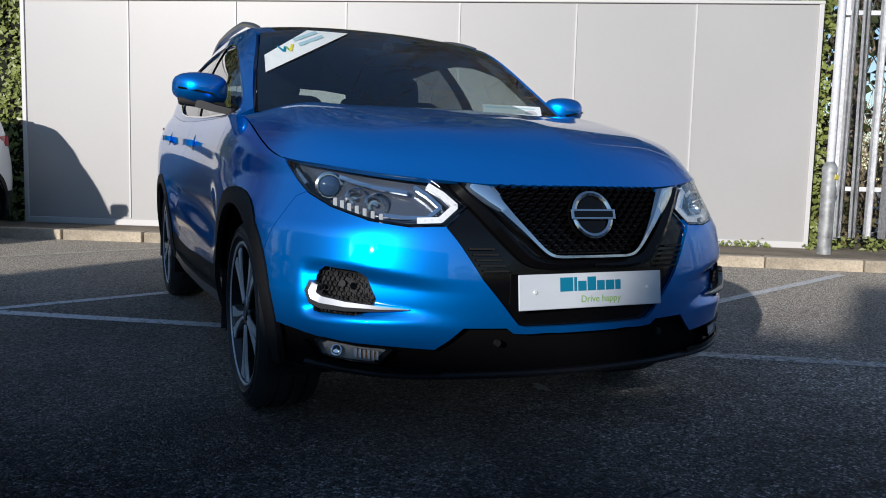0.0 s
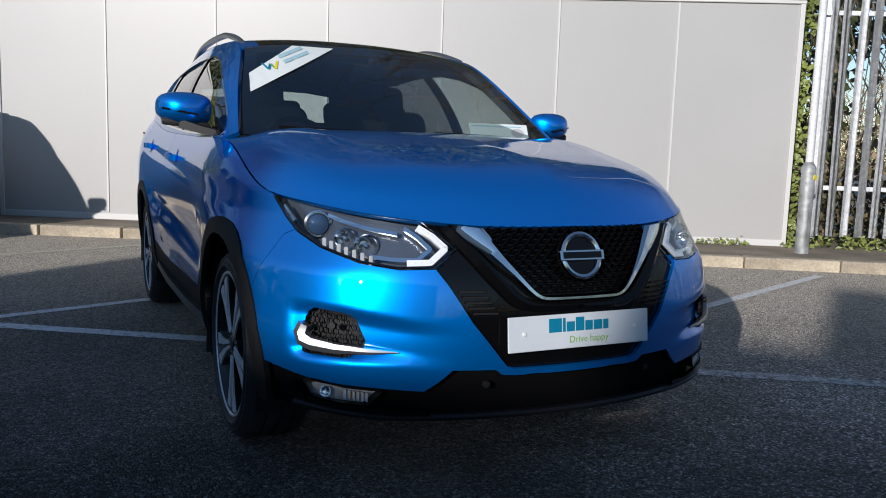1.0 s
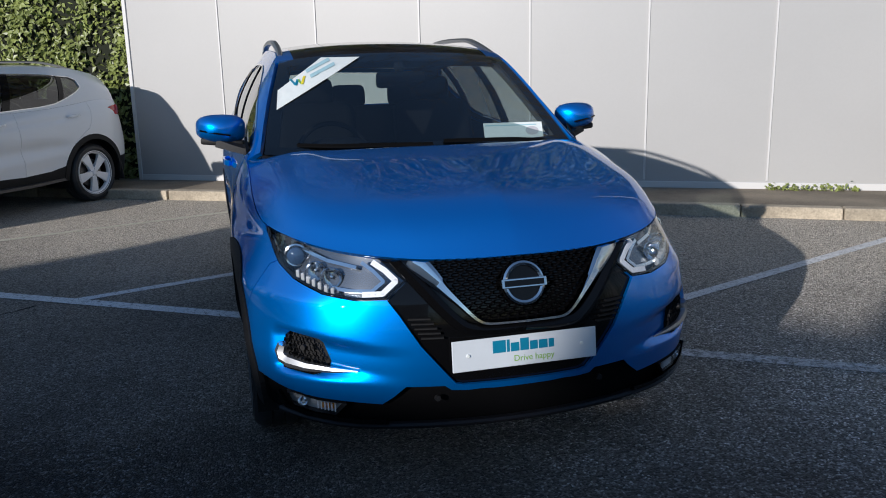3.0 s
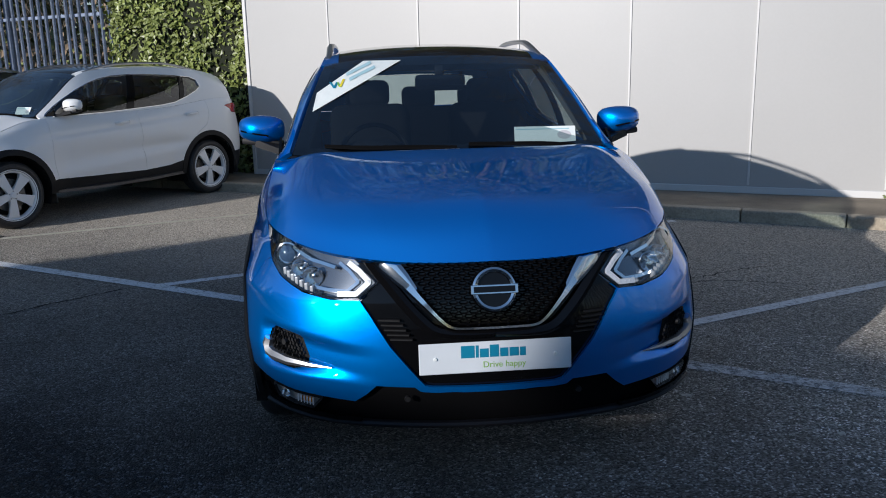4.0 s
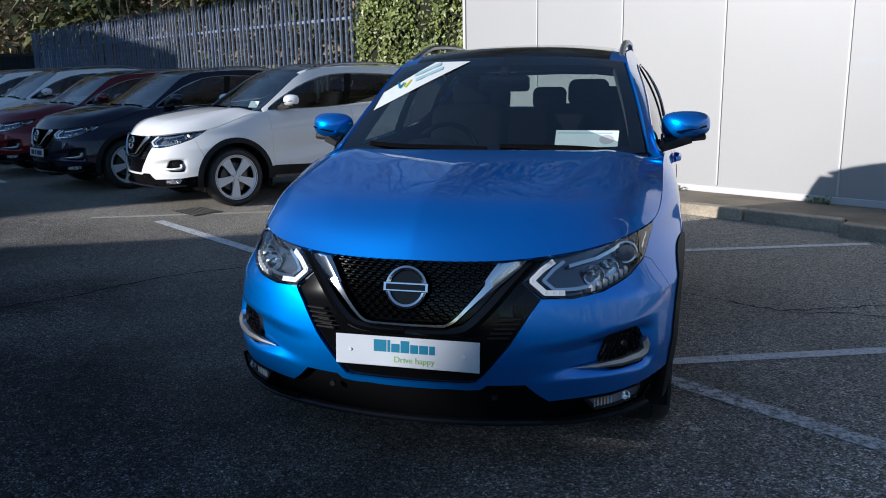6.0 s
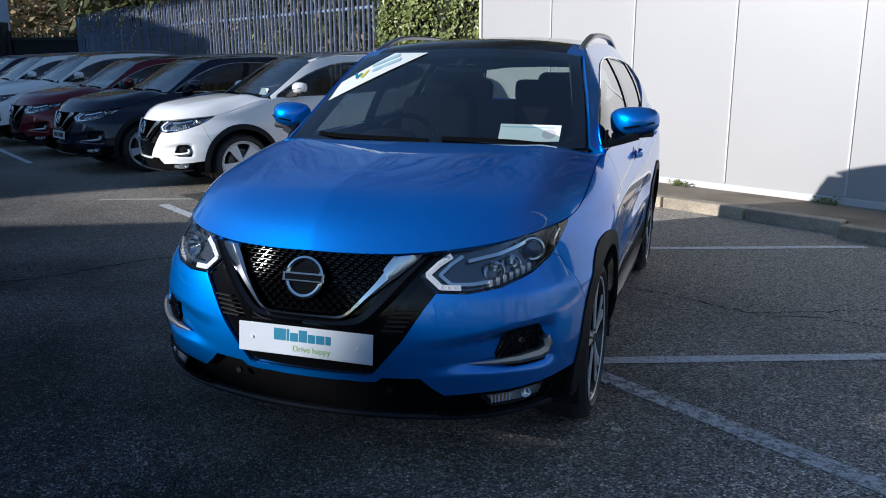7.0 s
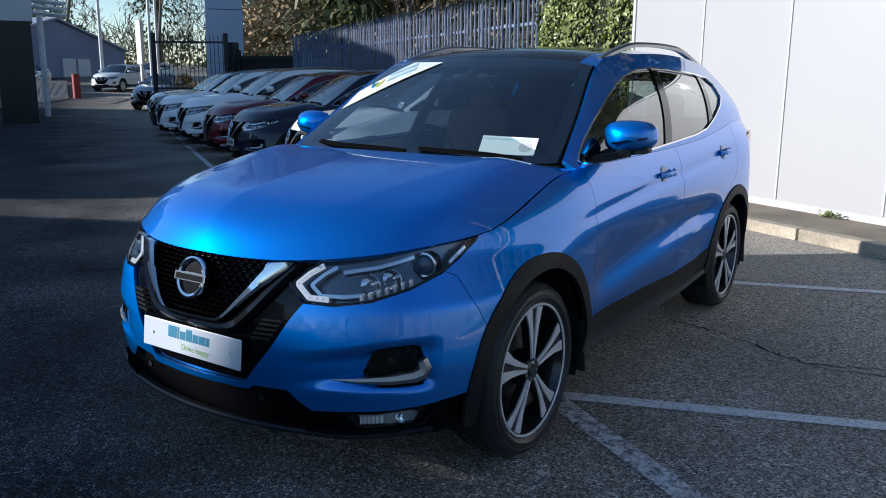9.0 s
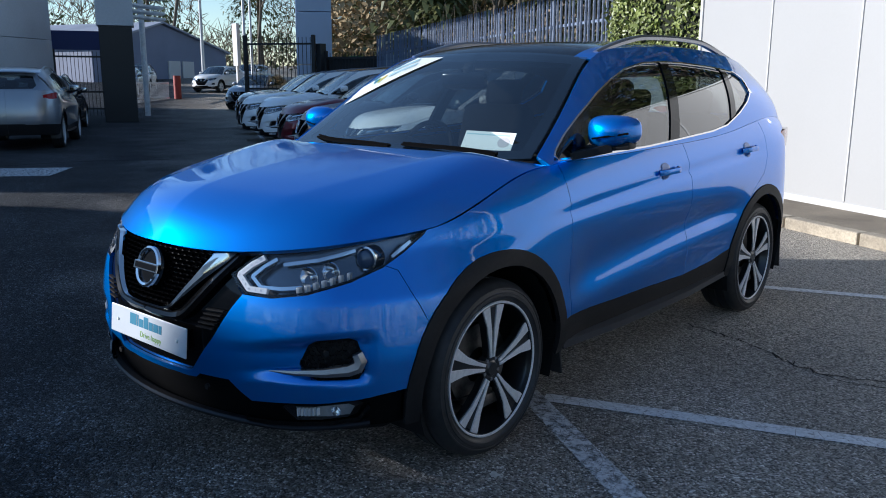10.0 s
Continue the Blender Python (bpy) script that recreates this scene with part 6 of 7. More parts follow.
leaves(bm, 1500, lambda: ((9.42 + random.gauss(0, 0.05), random.uniform(0.3, 0.8), random.uniform(0.1, 3.2)), (-0.2, -1, 0.3)), 0.04)
tagged(part("foliage", bm, LEAF, climb, smooth=False), kind="stuff")

# weeds at the foot of the wall
for x0, x1 in ((7.9, 8.85), (5.0, 5.25), (3.3, 3.6)):
    weed = thing("weeds", "small dry weeds growing at the foot of the wall", "weeds", "wall weeds", at=WALL)
    bm = bmesh.new()
    leaves(bm, int(220 * (x1 - x0)), lambda: ((random.uniform(x0, x1), random.uniform(-0.11, -0.02), 0.105 + abs(random.gauss(0, 0.028))), (0, -0.5, 1)), 0.022)
    tagged(part("foliage", bm, LEAF, weed, smooth=False), kind="stuff")

# lamp-post base beside the wall's end
pole = thing("lamp_post", "weathered galvanised lamp post with a thick base", "lamp post", at=Matrix.Translation((5.66, 2.98, 0.10)))
bm = bmesh.new()
lathe(bm, [(0.070, 0.0), (0.070, 0.84), (0.067, 0.86)], 24)
part("base_tube", bm, GALV_WORN, pole)
bm = bmesh.new()
lathe(bm, [(0.073, 0.84), (0.075, 0.90), (0.058, 0.93), (0.040, 0.96)], 24)
part("collar", bm, GALV_WORN, pole)
bm = bmesh.new()
lathe(bm, [(0.038, 0.93), (0.036, 3.2), (0.033, 6.5), (0.0, 6.5)], 20)
part("shaft", bm, GALV, pole)
bm = bmesh.new()
box(bm, (0.07, 0.01, 0.05), pose(0.02, -0.073, 0.80, 0, 10, 12), 0.004)
part("yellow_tag", bm, YELLOW, pole, "yellow tag tied to the post", smooth=False)
bm = bmesh.new()
box(bm, (0.055, 0.008, 0.36), pose(-0.02, -0.070, 0.36), 0.003)
part("access_door", bm, GALV_WORN, pole, smooth=False)


# ---------------------------------------------------------------- the other cars
def repaint(ob, coat):
    for o in ob.children_recursive:
        if o.type == "MESH":
            for s in o.material_slots:
                if s.material == BLUE:
                    s.link = "OBJECT"
                    s.material = coat
                elif s.material == HOLLOW_SHADE:
                    s.link = "OBJECT"
                    s.material = coat


def park(at, heading, coat, label, wheels=True, scale=1.0):
    """A copy of the car with its front axle at a place and its nose along a heading."""
    ang = math.degrees(math.atan2(heading[1], heading[0])) + 90
    ob = copy_thing(car, Matrix.Translation((*at, ground_z(*at))) @ pose(0, 0, 0, 0, 0, ang) @ Matrix.Diagonal((scale, scale, scale, 1)))
    tagged(ob, label, "car", "parked cars")
    for o in ob.children:
        if o.name.startswith("show_plate"):
            for d in (*o.children_recursive, o):
                bpy.data.objects.remove(d)
        elif wheels and o.name.startswith("wheel") and o.type == "EMPTY":
            for d in (*o.children_recursive, o):
                bpy.data.objects.remove(d)
    if wheels:
        for y0 in AXLES:
            for side in (-1, 1):
                wheel(ob, HUB_X * side, y0, PLAIN)
    repaint(ob, coat)
    return ob


PLATE_INK = material("plate_ink", (0.03, 0.03, 0.035), 0.6)


def plated(ob):
    """A pale number plate with plain bars on a parked car's nose."""
    bm = bmesh.new()
    box(bm, (0.52, 0.11, 0.008), plate_at, 0.003)
    p = part("number_plate", bm, PLATE_WHITE, ob, "pale number plate with dark bars", smooth=False)
    for x0, wide in ((-0.20, 0.12), (-0.05, 0.05), (0.03, 0.17)):
        bm = bmesh.new()
        box(bm, (wide, 0.06, 0.001), plate_at @ Matrix.Translation((x0 + wide / 2, 0, 0.0047)))
        part("plate_bar", bm, PLATE_INK, p, smooth=False)


HEAD = (-0.5032, -0.8642)
for k, (coat, lab, fwd) in enumerate(((WHITE_PAINT, "white crossover car with black wheel-arch trim, parked nose out", 0.0), (NAVY_PAINT, "dark navy car parked nose out beside a white one", 0.12), (RED_PAINT, "dark red car parked nose out in the row", 0.1),
                                      (WHITE_PAINT, "white crossover car parked in the shaded row", 0.15), (WHITE_PAINT, "white car parked further along the shaded row", 0.3), (PURPLE_PAINT, "dark aubergine car parked at the end of the row", 0.2), (WHITE_PAINT, "white car half hidden at the end of the row", 0.0))):
    x = -4.69 - 0.8642 * 2.62 * k + HEAD[0] * fwd
    y = 5.33 + 0.5032 * 2.62 * k + HEAD[1] * fwd
    if k == 0:
        d = (-math.cos(radians(54)), -math.sin(radians(54)))
        white_car = park((-3.96 + d[1] * 0.88, 4.94 - d[0] * 0.88), d, coat, lab)
        continue
    ob = park((x, y), HEAD, coat, lab, scale=1.0 if k < 3 else 1.07)
    if k in (1, 3):
        plated(ob)
away = (-0.857, 0.515)
park((-18.4, 6.3), away, SILVER_PAINT, "silver crossover car parked facing away along the drive", scale=1.07)
park((-24.0, 9.2), away, NAVY_PAINT, "dark car parked ahead of the silver one")

# ---------------------------------------------------------------- unseen blocks added to shade the yard, behind the walk
CLAD = material("grey_cladding", (0.52, 0.53, 0.55), 0.5, grain=0.05, scale=20, blotch=0.1, blotch_scale=0.5)
LIGHT = Matrix(((0.6293, 0.7771, 0, 0), (-0.7771, 0.6293, 0, 0), (0, 0, 1, 0), (0, 0, 0, 1)))
T = math.tan(radians(SUN_EL))


def shade_block(name, profile, v, deep, label):
    b = thing(name, label, "building", "dealer buildings", at=LIGHT)
    bm = bmesh.new()
    prism(bm, profile, deep, Matrix(((1, 0, 0, 0), (0, 0, -1, v), (0, 1, 0, 0), (0, 0, 0, 1))))
    part("hall", bm, CLAD, b, smooth=False)
    return b


V = 20.0
# outline worked back from the shade edges on the ground, notched to let sun reach the bumper
shade_outline = [(-5.6, -0.1), (-5.57, T * (V - 4.5)), (-4.8, T * (V - 1.5)), (-4.27, T * (V + 1.0)), (-4.2, T * (V + 3.2)), (-0.38, T * (V + 3.2)), (-0.25, T * (V + 0.48)), (0.72, T * (V + 0.48)), (0.80, T * (V + 2.0)), (1.42, T * (V + 2.0)), (1.52, T * (V + 4.6)), (16.0, T * (V + 4.6)), (16.0, -0.1)]
shade_block("showroom", shade_outline, -V, 9.0, "long grey unseen block added behind the yard to shade it")
shade_block("workshop", [(-34.0, -0.1), (-34.0, 8.6), (-7.25, 8.6), (-7.1, T * (V + 2.6)), (-6.7, T * (V + 1.0)), (-6.7, -0.1)], -V - 4, 9.0, "tall grey unseen block added to shade the row of cars")

# ---------------------------------------------------------------- drive, gate, buildings and woods beyond the row of cars
TOTEM_BLUE = material("totem_panel", (0.42, 0.50, 0.66), 0.4, blotch=0.05, blotch_scale=0.6)
CABINET = material("cabinet_grey", (0.42, 0.45, 0.48), 0.5, blotch=0.1, blotch_scale=2)
SHED_WALL = material("shed_blue_grey", (0.20, 0.23, 0.33), 0.6, blotch=0.1, blotch_scale=0.4)
SHED_ROOF = material("shed_roof", (0.34, 0.36, 0.42), 0.6, blotch=0.15, blotch_scale=0.5)
BANNER = material("navy_banner", (0.01, 0.02, 0.10), 0.6)
RED_STEEL = material("red_steel", (0.30, 0.03, 0.02), 0.5)
WHITE_STEEL = material("white_steel", (0.62, 0.62, 0.62), 0.5)
TWIG = material("dry_twigs", (0.25, 0.185, 0.12), 0.85, blotch=0.4, blotch_scale=1.0)
BIN_GREEN = material("green_plastic", (0.03, 0.30, 0.03), 0.5)


def railing(name, a, b, height, pitch, label, category, mat=BLACK_STEEL, bar=0.02, rails=(0.12, 0.38, 0.92), backing=False, posts=True):
    a, b = Vector((*a, ground_z(*a))), Vector((*b, ground_z(*b)))
    length = (b - a).length
    ang = math.degrees(math.atan2(b.y - a.y, b.x - a.x))
    ob = thing(name, label, category, at=Matrix.Translation(a) @ pose(0, 0, 0, 0, 0, ang))
    bm = bmesh.new()
    box(bm, (bar, bar, height), pose(0, 0, height / 2))
    first = part("bar", bm, mat, ob, smooth=False)
    n = int(length / pitch)
    first.location.x = pitch / 2
    for k in range(1, n):
        o = new("bar", first.data)
        o.parent = ob
        o.location.x = pitch * (k + 0.5)
    for r in rails:
        bm = bmesh.new()
        box(bm, (length, 0.06, 0.07), pose(length / 2, 0, r * height))
        part("rail", bm, mat, ob, smooth=False)
    if posts:
        for x in (0, length):
            bm = bmesh.new()
            box(bm, (0.14, 0.14, height + 0.08), pose(x, 0, (height + 0.08) / 2), 0.01)
            part("gate_post", bm, mat, ob, smooth=False)
    if backing:
        bm = bmesh.new()
        box(bm, (length, 0.03, height * 0.93), pose(length / 2, 0.08, height * 0.48))
        part("screen", bm, BLACK_STEEL, ob, smooth=False)
    return ob


railing("entrance_gate", (-24.3, 16.8), (-21.95, 18.25), 3.15, 0.16, "tall black steel bar gate standing open", "gate")
railing("boundary_railing", (-21.6, 18.55), (-18.7, 19.25), 2.55, 0.14, "black steel railing with a dark screen behind", "fence", backing=True)
bm = bmesh.new()
box(bm, (0.28, 0.28, 2.9), Matrix.Translation((-21.75, 18.45, 1.45)), 0.01)
tagged(part("gate_pillar", bm, BLACK_STEEL, smooth=False), "square black steel gate pillar", "gate post")
bm = bmesh.new()
box(bm, (0.35, 0.5, 1.1), Matrix.Translation((-21.0, 19.6, 1.9)), 0.03)
tagged(part("green_bin", bm, BIN_GREEN, smooth=False), "bright green plastic bin behind the railing", "bin")

cab = thing("service_cabinet", "pale grey metal service cabinet by the fence", "cabinet", at=Matrix.Translation((-17.55, 18.65, 0)) @ pose(0, 0, 0, 0, 0, -20))
bm = bmesh.new()
box(bm, (1.65, 0.7, 2.4), pose(0, 0, 1.2), 0.02)
part("body", bm, CABINET, cab, smooth=False)
bm = bmesh.new()
box(bm, (1.72, 0.78, 0.06), pose(0, 0, 2.43), 0.01)
part("lid", bm, CABINET, cab, smooth=False)
for x in (-0.4, 0.4):
    bm = bmesh.new()
    box(bm, (0.76, 0.02, 2.2), pose(x, -0.36, 1.2), 0.005)
    part("door", bm, CABINET, cab, smooth=False)

totem = thing("sign_totem", "tall plain pale blue sign totem behind the gate", "sign", at=Matrix.Translation((-25.0, 20.85, 0)) @ pose(0, 0, 0, 0, 0, 50))
for k in range(4):
    bm = bmesh.new()
    box(bm, (1.52, 0.42, 2.18), pose(0, 0, 1.1 + 2.2 * k), 0.02)
    part("panel", bm, TOTEM_BLUE, totem, smooth=False)

# workshop front across the drive
unit = thing("dealer_building", "grey clad dealership building with dark pillar and slatted canopy", "building", "dealer buildings")


def wall_slab(name, a, b, z0, z1, deep, mat, parent, label=""):
    a, b = Vector((*a, 0)), Vector((*b, 0))
    ang = math.degrees(math.atan2(b.y - a.y, b.x - a.x))
    bm = bmesh.new()
    mid = (a + b) / 2
    box(bm, ((b - a).length, deep, z1 - z0), Matrix.Translation((mid.x, mid.y, (z0 + z1) / 2)) @ pose(0, 0, 0, 0, 0, ang) @ Matrix.Translation((0, deep / 2, 0)), 0.01)
    return part(name, bm, mat, parent, label, smooth=False)


for z0, z1 in ((0, 1.6), (1.62, 3.0), (3.02, 4.6), (4.62, 7.2)):
    wall_slab("cladding", (-27.7, 8.6), (-29.4, 11.6), z0, z1, 0.3, CLAD, unit)
    wall_slab("cladding", (-25.8, 5.3), (-27.68, 8.57), z0, z1, 0.3, CLAD, unit)
    wall_slab("cladding", (-24.0, 1.8), (-25.78, 5.27), z0, z1, 0.3, CLAD, unit)
wall_slab("pillar", (-25.9, 11.75), (-25.4, 12.75), 0, 3.4, 1.2, BLACK_STEEL, unit, "matt black pillar")
wall_slab("fascia", (-25.95, 11.7), (-25.35, 12.8), 3.42, 7.5, 1.3, CLAD, unit)
for k in range(9):
    wall_slab("canopy_slat", (-25.6 - 0.12 * k, 12.9 + 0.05 * k), (-26.2 - 0.12 * k, 14.6 + 0.05 * k), 3.75 + 0.22 * (k % 3), 3.83 + 0.22 * (k % 3), 0.08, GALV, unit)
wall_slab("canopy_beam", (-25.7, 12.9), (-26.4, 14.7), 4.5, 5.2, 0.6, SHED_ROOF, unit)
bm = bmesh.new()
cyl(bm, 0.11, 0.11, 5.0, Matrix.Translation((-28.6, 14.9, 0)), 12)
part("canopy_post", bm, GALV, unit)
railing("side_gate", (-30.8, 12.2), (-29.9, 13.9), 2.6, 0.14, "black steel side gate beside the building", "gate")
bm = bmesh.new()
box(bm, (1.9, 0.05, 0.75), Matrix.Translation((-30.6, 13.1, 3.1)) @ pose(0, 0, 0, 0, 0, 62))
tagged(part("banner", bm, BANNER, smooth=False), "plain navy banner above the side gate", "banner")
railing("low_railing", (-36.0, 18.4), (-38.0, 21.4), 1.05, 0.12, "low pale steel railing beside the drive", "fence", mat=WHITE_STEEL, posts=False, rails=(0.2, 0.95))
bm = bmesh.new()
z = ground_z(-37.8, 21.8)
cyl(bm, 0.2, 0.2, 1.25, Matrix.Translation((-37.8, 21.8, z)), 14)
tagged(part("barrier_post", bm, RED_STEEL), "stout red barrier post at the roadside", "bollard")

shed = thing("shed", "long blue-grey shed with a pitched roof in the distance", "building")
gz = ground_z(-62, 36) - 0.5
A0, A1 = Vector((-58.3, 27.0, 0)), Vector((-63.9, 42.6, 0))
along = (A1 - A0).normalized()
back = Vector((along.y, -along.x, 0))
if back.x > 0:
    back = -back
shed_m = Matrix(((along.x, back.x, 0, A0.x), (along.y, back.y, 0, A0.y), (0, 0, 1, gz), (0, 0, 0, 1)))
ln = (A1 - A0).length
bm = bmesh.new()
prism(bm, [(0, 0), (ln, 0), (ln, 2.9), (ln * 0.48, 4.9), (0, 2.9)], 22, shed_m @ Matrix(((1, 0, 0, 0), (0, 0, 1, 0), (0, 1, 0, 0), (0, 0, 0, 1))))
part("wall", bm, SHED_WALL, shed, smooth=False)
for s, (p, q) in enumerate((((-0.4, 2.75), (ln * 0.48, 5.0)), ((ln * 0.48, 5.0), (ln + 0.4, 2.75)))):
    bm = bmesh.new()
    prism(bm, [p, q, (q[0], q[1] + 0.15), (p[0], p[1] + 0.15)], 22.6, shed_m @ Matrix.Translation((0, -0.3, 0)) @ Matrix(((1, 0, 0, 0), (0, 0, 1, 0), (0, 1, 0, 0), (0, 0, 0, 1))))
    part("roof", bm, SHED_ROOF, shed, smooth=False)
for x in (9.2, 11.0):
    bm = bmesh.new()
    box(bm, (1.5, 0.1, 1.9), shed_m @ Matrix.Translation((x, -0.06, 1.0)))
    part("door", bm, WHITE_STEEL, shed, smooth=False)


def post(name, x, y, r, h, mat, label, category):
    bm = bmesh.new()
    cyl(bm, r, r * 0.7, h, Matrix.Translation((x, y, ground_z(x, y) - 0.05)), 12)
    return tagged(part(name, bm, mat), label, category, "roadside posts")


post("utility_pole", -48.0, 30.0, 0.13, 6.4, WHITE_STEEL, "pale slim utility pole at the drive", "pole")
post("lamp_post", -30.0, 20.8, 0.08, 8.0, GALV, "slim grey lamp post behind the gate", "lamp post")
post("lamp_post", -31.0, 21.9, 0.07, 8.0, GALV, "slim grey lamp post behind the gate", "lamp post")
bm = bmesh.new()
box(bm, (0.42, 0.2, 2.2), Matrix.Translation((-34.4, 23.4, 3.4)), 0.02)
box(bm, (0.12, 0.12, 3.2), Matrix.Translation((-34.4, 23.4, 1.4)))
tagged(part("white_sign", bm, WHITE_STEEL, smooth=False), "narrow white sign board on a post", "sign")
post("utility_pole", -40.0, 37.0, 0.16, 13.0, BARK, "tall brown wooden pole among the trees", "pole")

park((-42.2, 26.6), (0.45, -0.89), WHITE_PAINT, "small white car crossing the end of the drive")
park((-46.0, 31.8), (0.5, -0.86), WHITE_PAINT, "white van-like car parked at the end of the drive")
park((-29.0, 20.1), (0.50, -0.86), SILVER_PAINT, "silver car parked just beyond the gate")
park((-41.5, 20.5), (0.8, -0.6), SILVER_PAINT, "silver car parked beside the drive")
park((-45.5, 23.5), (0.8, -0.6), WHITE_PAINT, "white car parked beyond the railing")
park((-49.0, 25.5), (0.8, -0.6), NAVY_PAINT, "dark blue car parked beyond the railing")


# evergreen trees: a trunk and drooping sprays
def evergreen(at, height, seed, label="dark evergreen tree with drooping sprays"):
    rnd = random.Random(seed)
    tree = thing("evergreen_tree", label, "tree", "trees", at=Matrix.Translation(at))
    bm = bmesh.new()
    cyl(bm, height * 0.02, height * 0.004, height * 0.96, Matrix(), 8)
    part("trunk", bm, BARK, tree)
    bm = bmesh.new()
    for _ in range(150):
        t = rnd.uniform(0.10, 1.0) ** 0.8
        a = rnd.uniform(0, 2 * math.pi)
        reach = height * 0.24 * (1.05 - t) * rnd.uniform(0.55, 1.25)
        c = Vector((reach * math.cos(a), reach * math.sin(a), height * t - 0.25 * reach))
        size = 0.55 + 0.5 * (1 - t)
        for _ in range(26):
            p = c + Vector((rnd.gauss(0, size), rnd.gauss(0, size), rnd.gauss(0, size * 0.4)))
            d = Vector((math.cos(a), math.sin(a), -0.5)) + Vector((rnd.gauss(0, 0.5), rnd.gauss(0, 0.5), rnd.gauss(0, 0.5)))
            d.normalize()
            s = d.cross(Vector((0, 0, 1))).normalized() * 0.11
            v = [bm.verts.new(q) for q in (p - s, p + s, p + d * 0.5 + s * 0.3, p + d * 0.5 - s * 0.3)]
            bm.faces.new(v)
    part("crown", bm, EVERGREEN, tree, smooth=False)


def far_tree(k, x, y, h):
    bare_tree("bare_tree", (x, y, ground_z(x, y)), h, 100 + k, "tall leafless brown tree in the woods behind the yard", depth=5, girth=0.011)


for k, (x, y, h) in enumerate(((-38, 34, 16), (-33, 31, 15), (-44, 40, 18), (-29, 29, 15), (-50, 44, 18), (-55, 48, 19), (-36, 42, 18), (-66, 48, 18), (-72, 42, 19), (-25, 30, 15), (-60, 52, 18), (-76, 30, 18), (-46, 50, 19), (-70, 22, 16), (-20, 27, 13), (-15, 22, 12))):
    far_tree(k, x, y, h)
for k, (x, y, h) in enumerate(((-40, 44, 20), (-28, 37, 16), (-23, 34, 15), (-31, 42, 18), (-52, 52, 20), (-19, 31, 13), (-62, 58, 22), (-35, 50, 20), (-80, 44, 22), (-13, 27, 11), (-46, 58, 22), (-74, 54, 22))):
    evergreen((x, y, ground_z(x, y) - 0.2), h * 0.72, 300 + k)

# brambles and ivy behind the long fence and over the wall
for nm, lab, mat, n, xr, yr, zr, size in (
    ("bramble_thicket", "brown tangled bramble thicket behind the palisade fence", TWIG, 6500, (-19, -1.5), (0.8, 2.6), (0.2, 3.4), 0.075),
    ("ivy_thicket", "dark green ivy scrambling through the thicket", LEAF, 5000, (-19, -1.5), (0.7, 2.4), (0.1, 2.7), 0.07),
    ("ivy_bank", "ivy-clad bank rising behind the white wall", LEAF_SHADED, 14000, (-1.0, 10.5), (1.2, 3.4), (0.3, 6.2), 0.09),
    ("tree_ivy", "straggling ivy high in the bare trees behind the wall", LEAF_SHADED, 16000, (-4.0, 13.0), (3.0, 6.5), (3.0, 11.5), 0.12),
):
    mass = thing(nm, lab, "bush", at=WALL)
    bm = bmesh.new()

    def spot():
        x = random.uniform(*xr)
        top = zr[1] * (0.72 + 0.16 * math.sin(1.3 * x) + 0.12 * math.sin(3.1 * x + 1))
        return (x, random.uniform(*yr), random.uniform(zr[0], top)), (0, -0.8, 0.5)

    leaves(bm, n, spot, size, tilt=0.6)
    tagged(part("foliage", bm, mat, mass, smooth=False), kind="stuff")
# dense olive and tan foliage at the edge of the woods behind the fence
TAN_LEAF = material("dry_beech_leaf", (0.34, 0.25, 0.13), 0.8, blotch=0.5, blotch_scale=0.7)
for nm, lab, mat, n, near in (("beech_thicket", "tan dry-leaved thicket at the edge of the woods", TAN_LEAF, 16000, 42.0), ("laurel_thicket", "olive evergreen thicket at the edge of the woods", EVERGREEN, 16000, 44.0)):
    mass = thing(nm, lab, "bush", "woodland edge")
    bm = bmesh.new()

    def edge_spot():
        a = random.uniform(98, 141)
        lump = 0.5 + 0.5 * math.sin(0.61 * a + (0.0 if mat is TAN_LEAF else 2.4))
        top = 5.0 + 3.5 * lump + 1.2 * math.sin(2.3 * a)
        r = near + 5.0 * random.random() - 2.0 * lump
        a = radians(a)
        return (2.6 + r * math.cos(a), -2.3 + r * math.sin(a), top * random.random() ** 0.7), (-math.cos(a), -math.sin(a), 0.6)

    leaves(bm, n, edge_spot, 0.17, tilt=0.6)
    tagged(part("foliage", bm, mat, mass, smooth=False), kind="stuff")
# thin twigs standing up out of the thicket
bm = bmesh.new()
for _ in range(420):
    x, y = random.uniform(-19, 10.5), random.uniform(0.9, 2.4)
    p = Vector((x, y, random.uniform(1.5, 2.6)))
    q = p + Vector((random.gauss(0, 0.45), random.gauss(0, 0.3), random.uniform(0.5, 1.6)))
    m, ln = between(p, q)
    cyl(bm, 0.009, 0.003, ln, m, 3, caps=False)
twigs = thing("twig_tangle", "bare brown twigs standing out of the thicket", "bush", at=WALL)
tagged(part("twig", bm, BARK, twigs, smooth=False), kind="stuff")

# ---------------------------------------------------------------- small things on the car
sticker = thing("windscreen_sticker", "white diagonal dealer sticker across the windscreen corner", "sticker")


def screen_sheet(corners, nu, nv, lift_y=0.0):
    (a, b, c, d) = corners
    pts = []
    for i in range(nu + 1):
        row = []
        for j in range(nv + 1):
            u, v = i / nu, j / nv
            x = (1 - u) * ((1 - v) * a[0] + v * d[0]) + u * ((1 - v) * b[0] + v * c[0])
            z = (1 - u) * ((1 - v) * a[1] + v * d[1]) + u * ((1 - v) * b[1] + v * c[1])
            p = on_glass(x, z)
            row.append((p.x, p.y - lift_y, p.z + lift_y))
        pts.append(row)
    return np.array(pts)


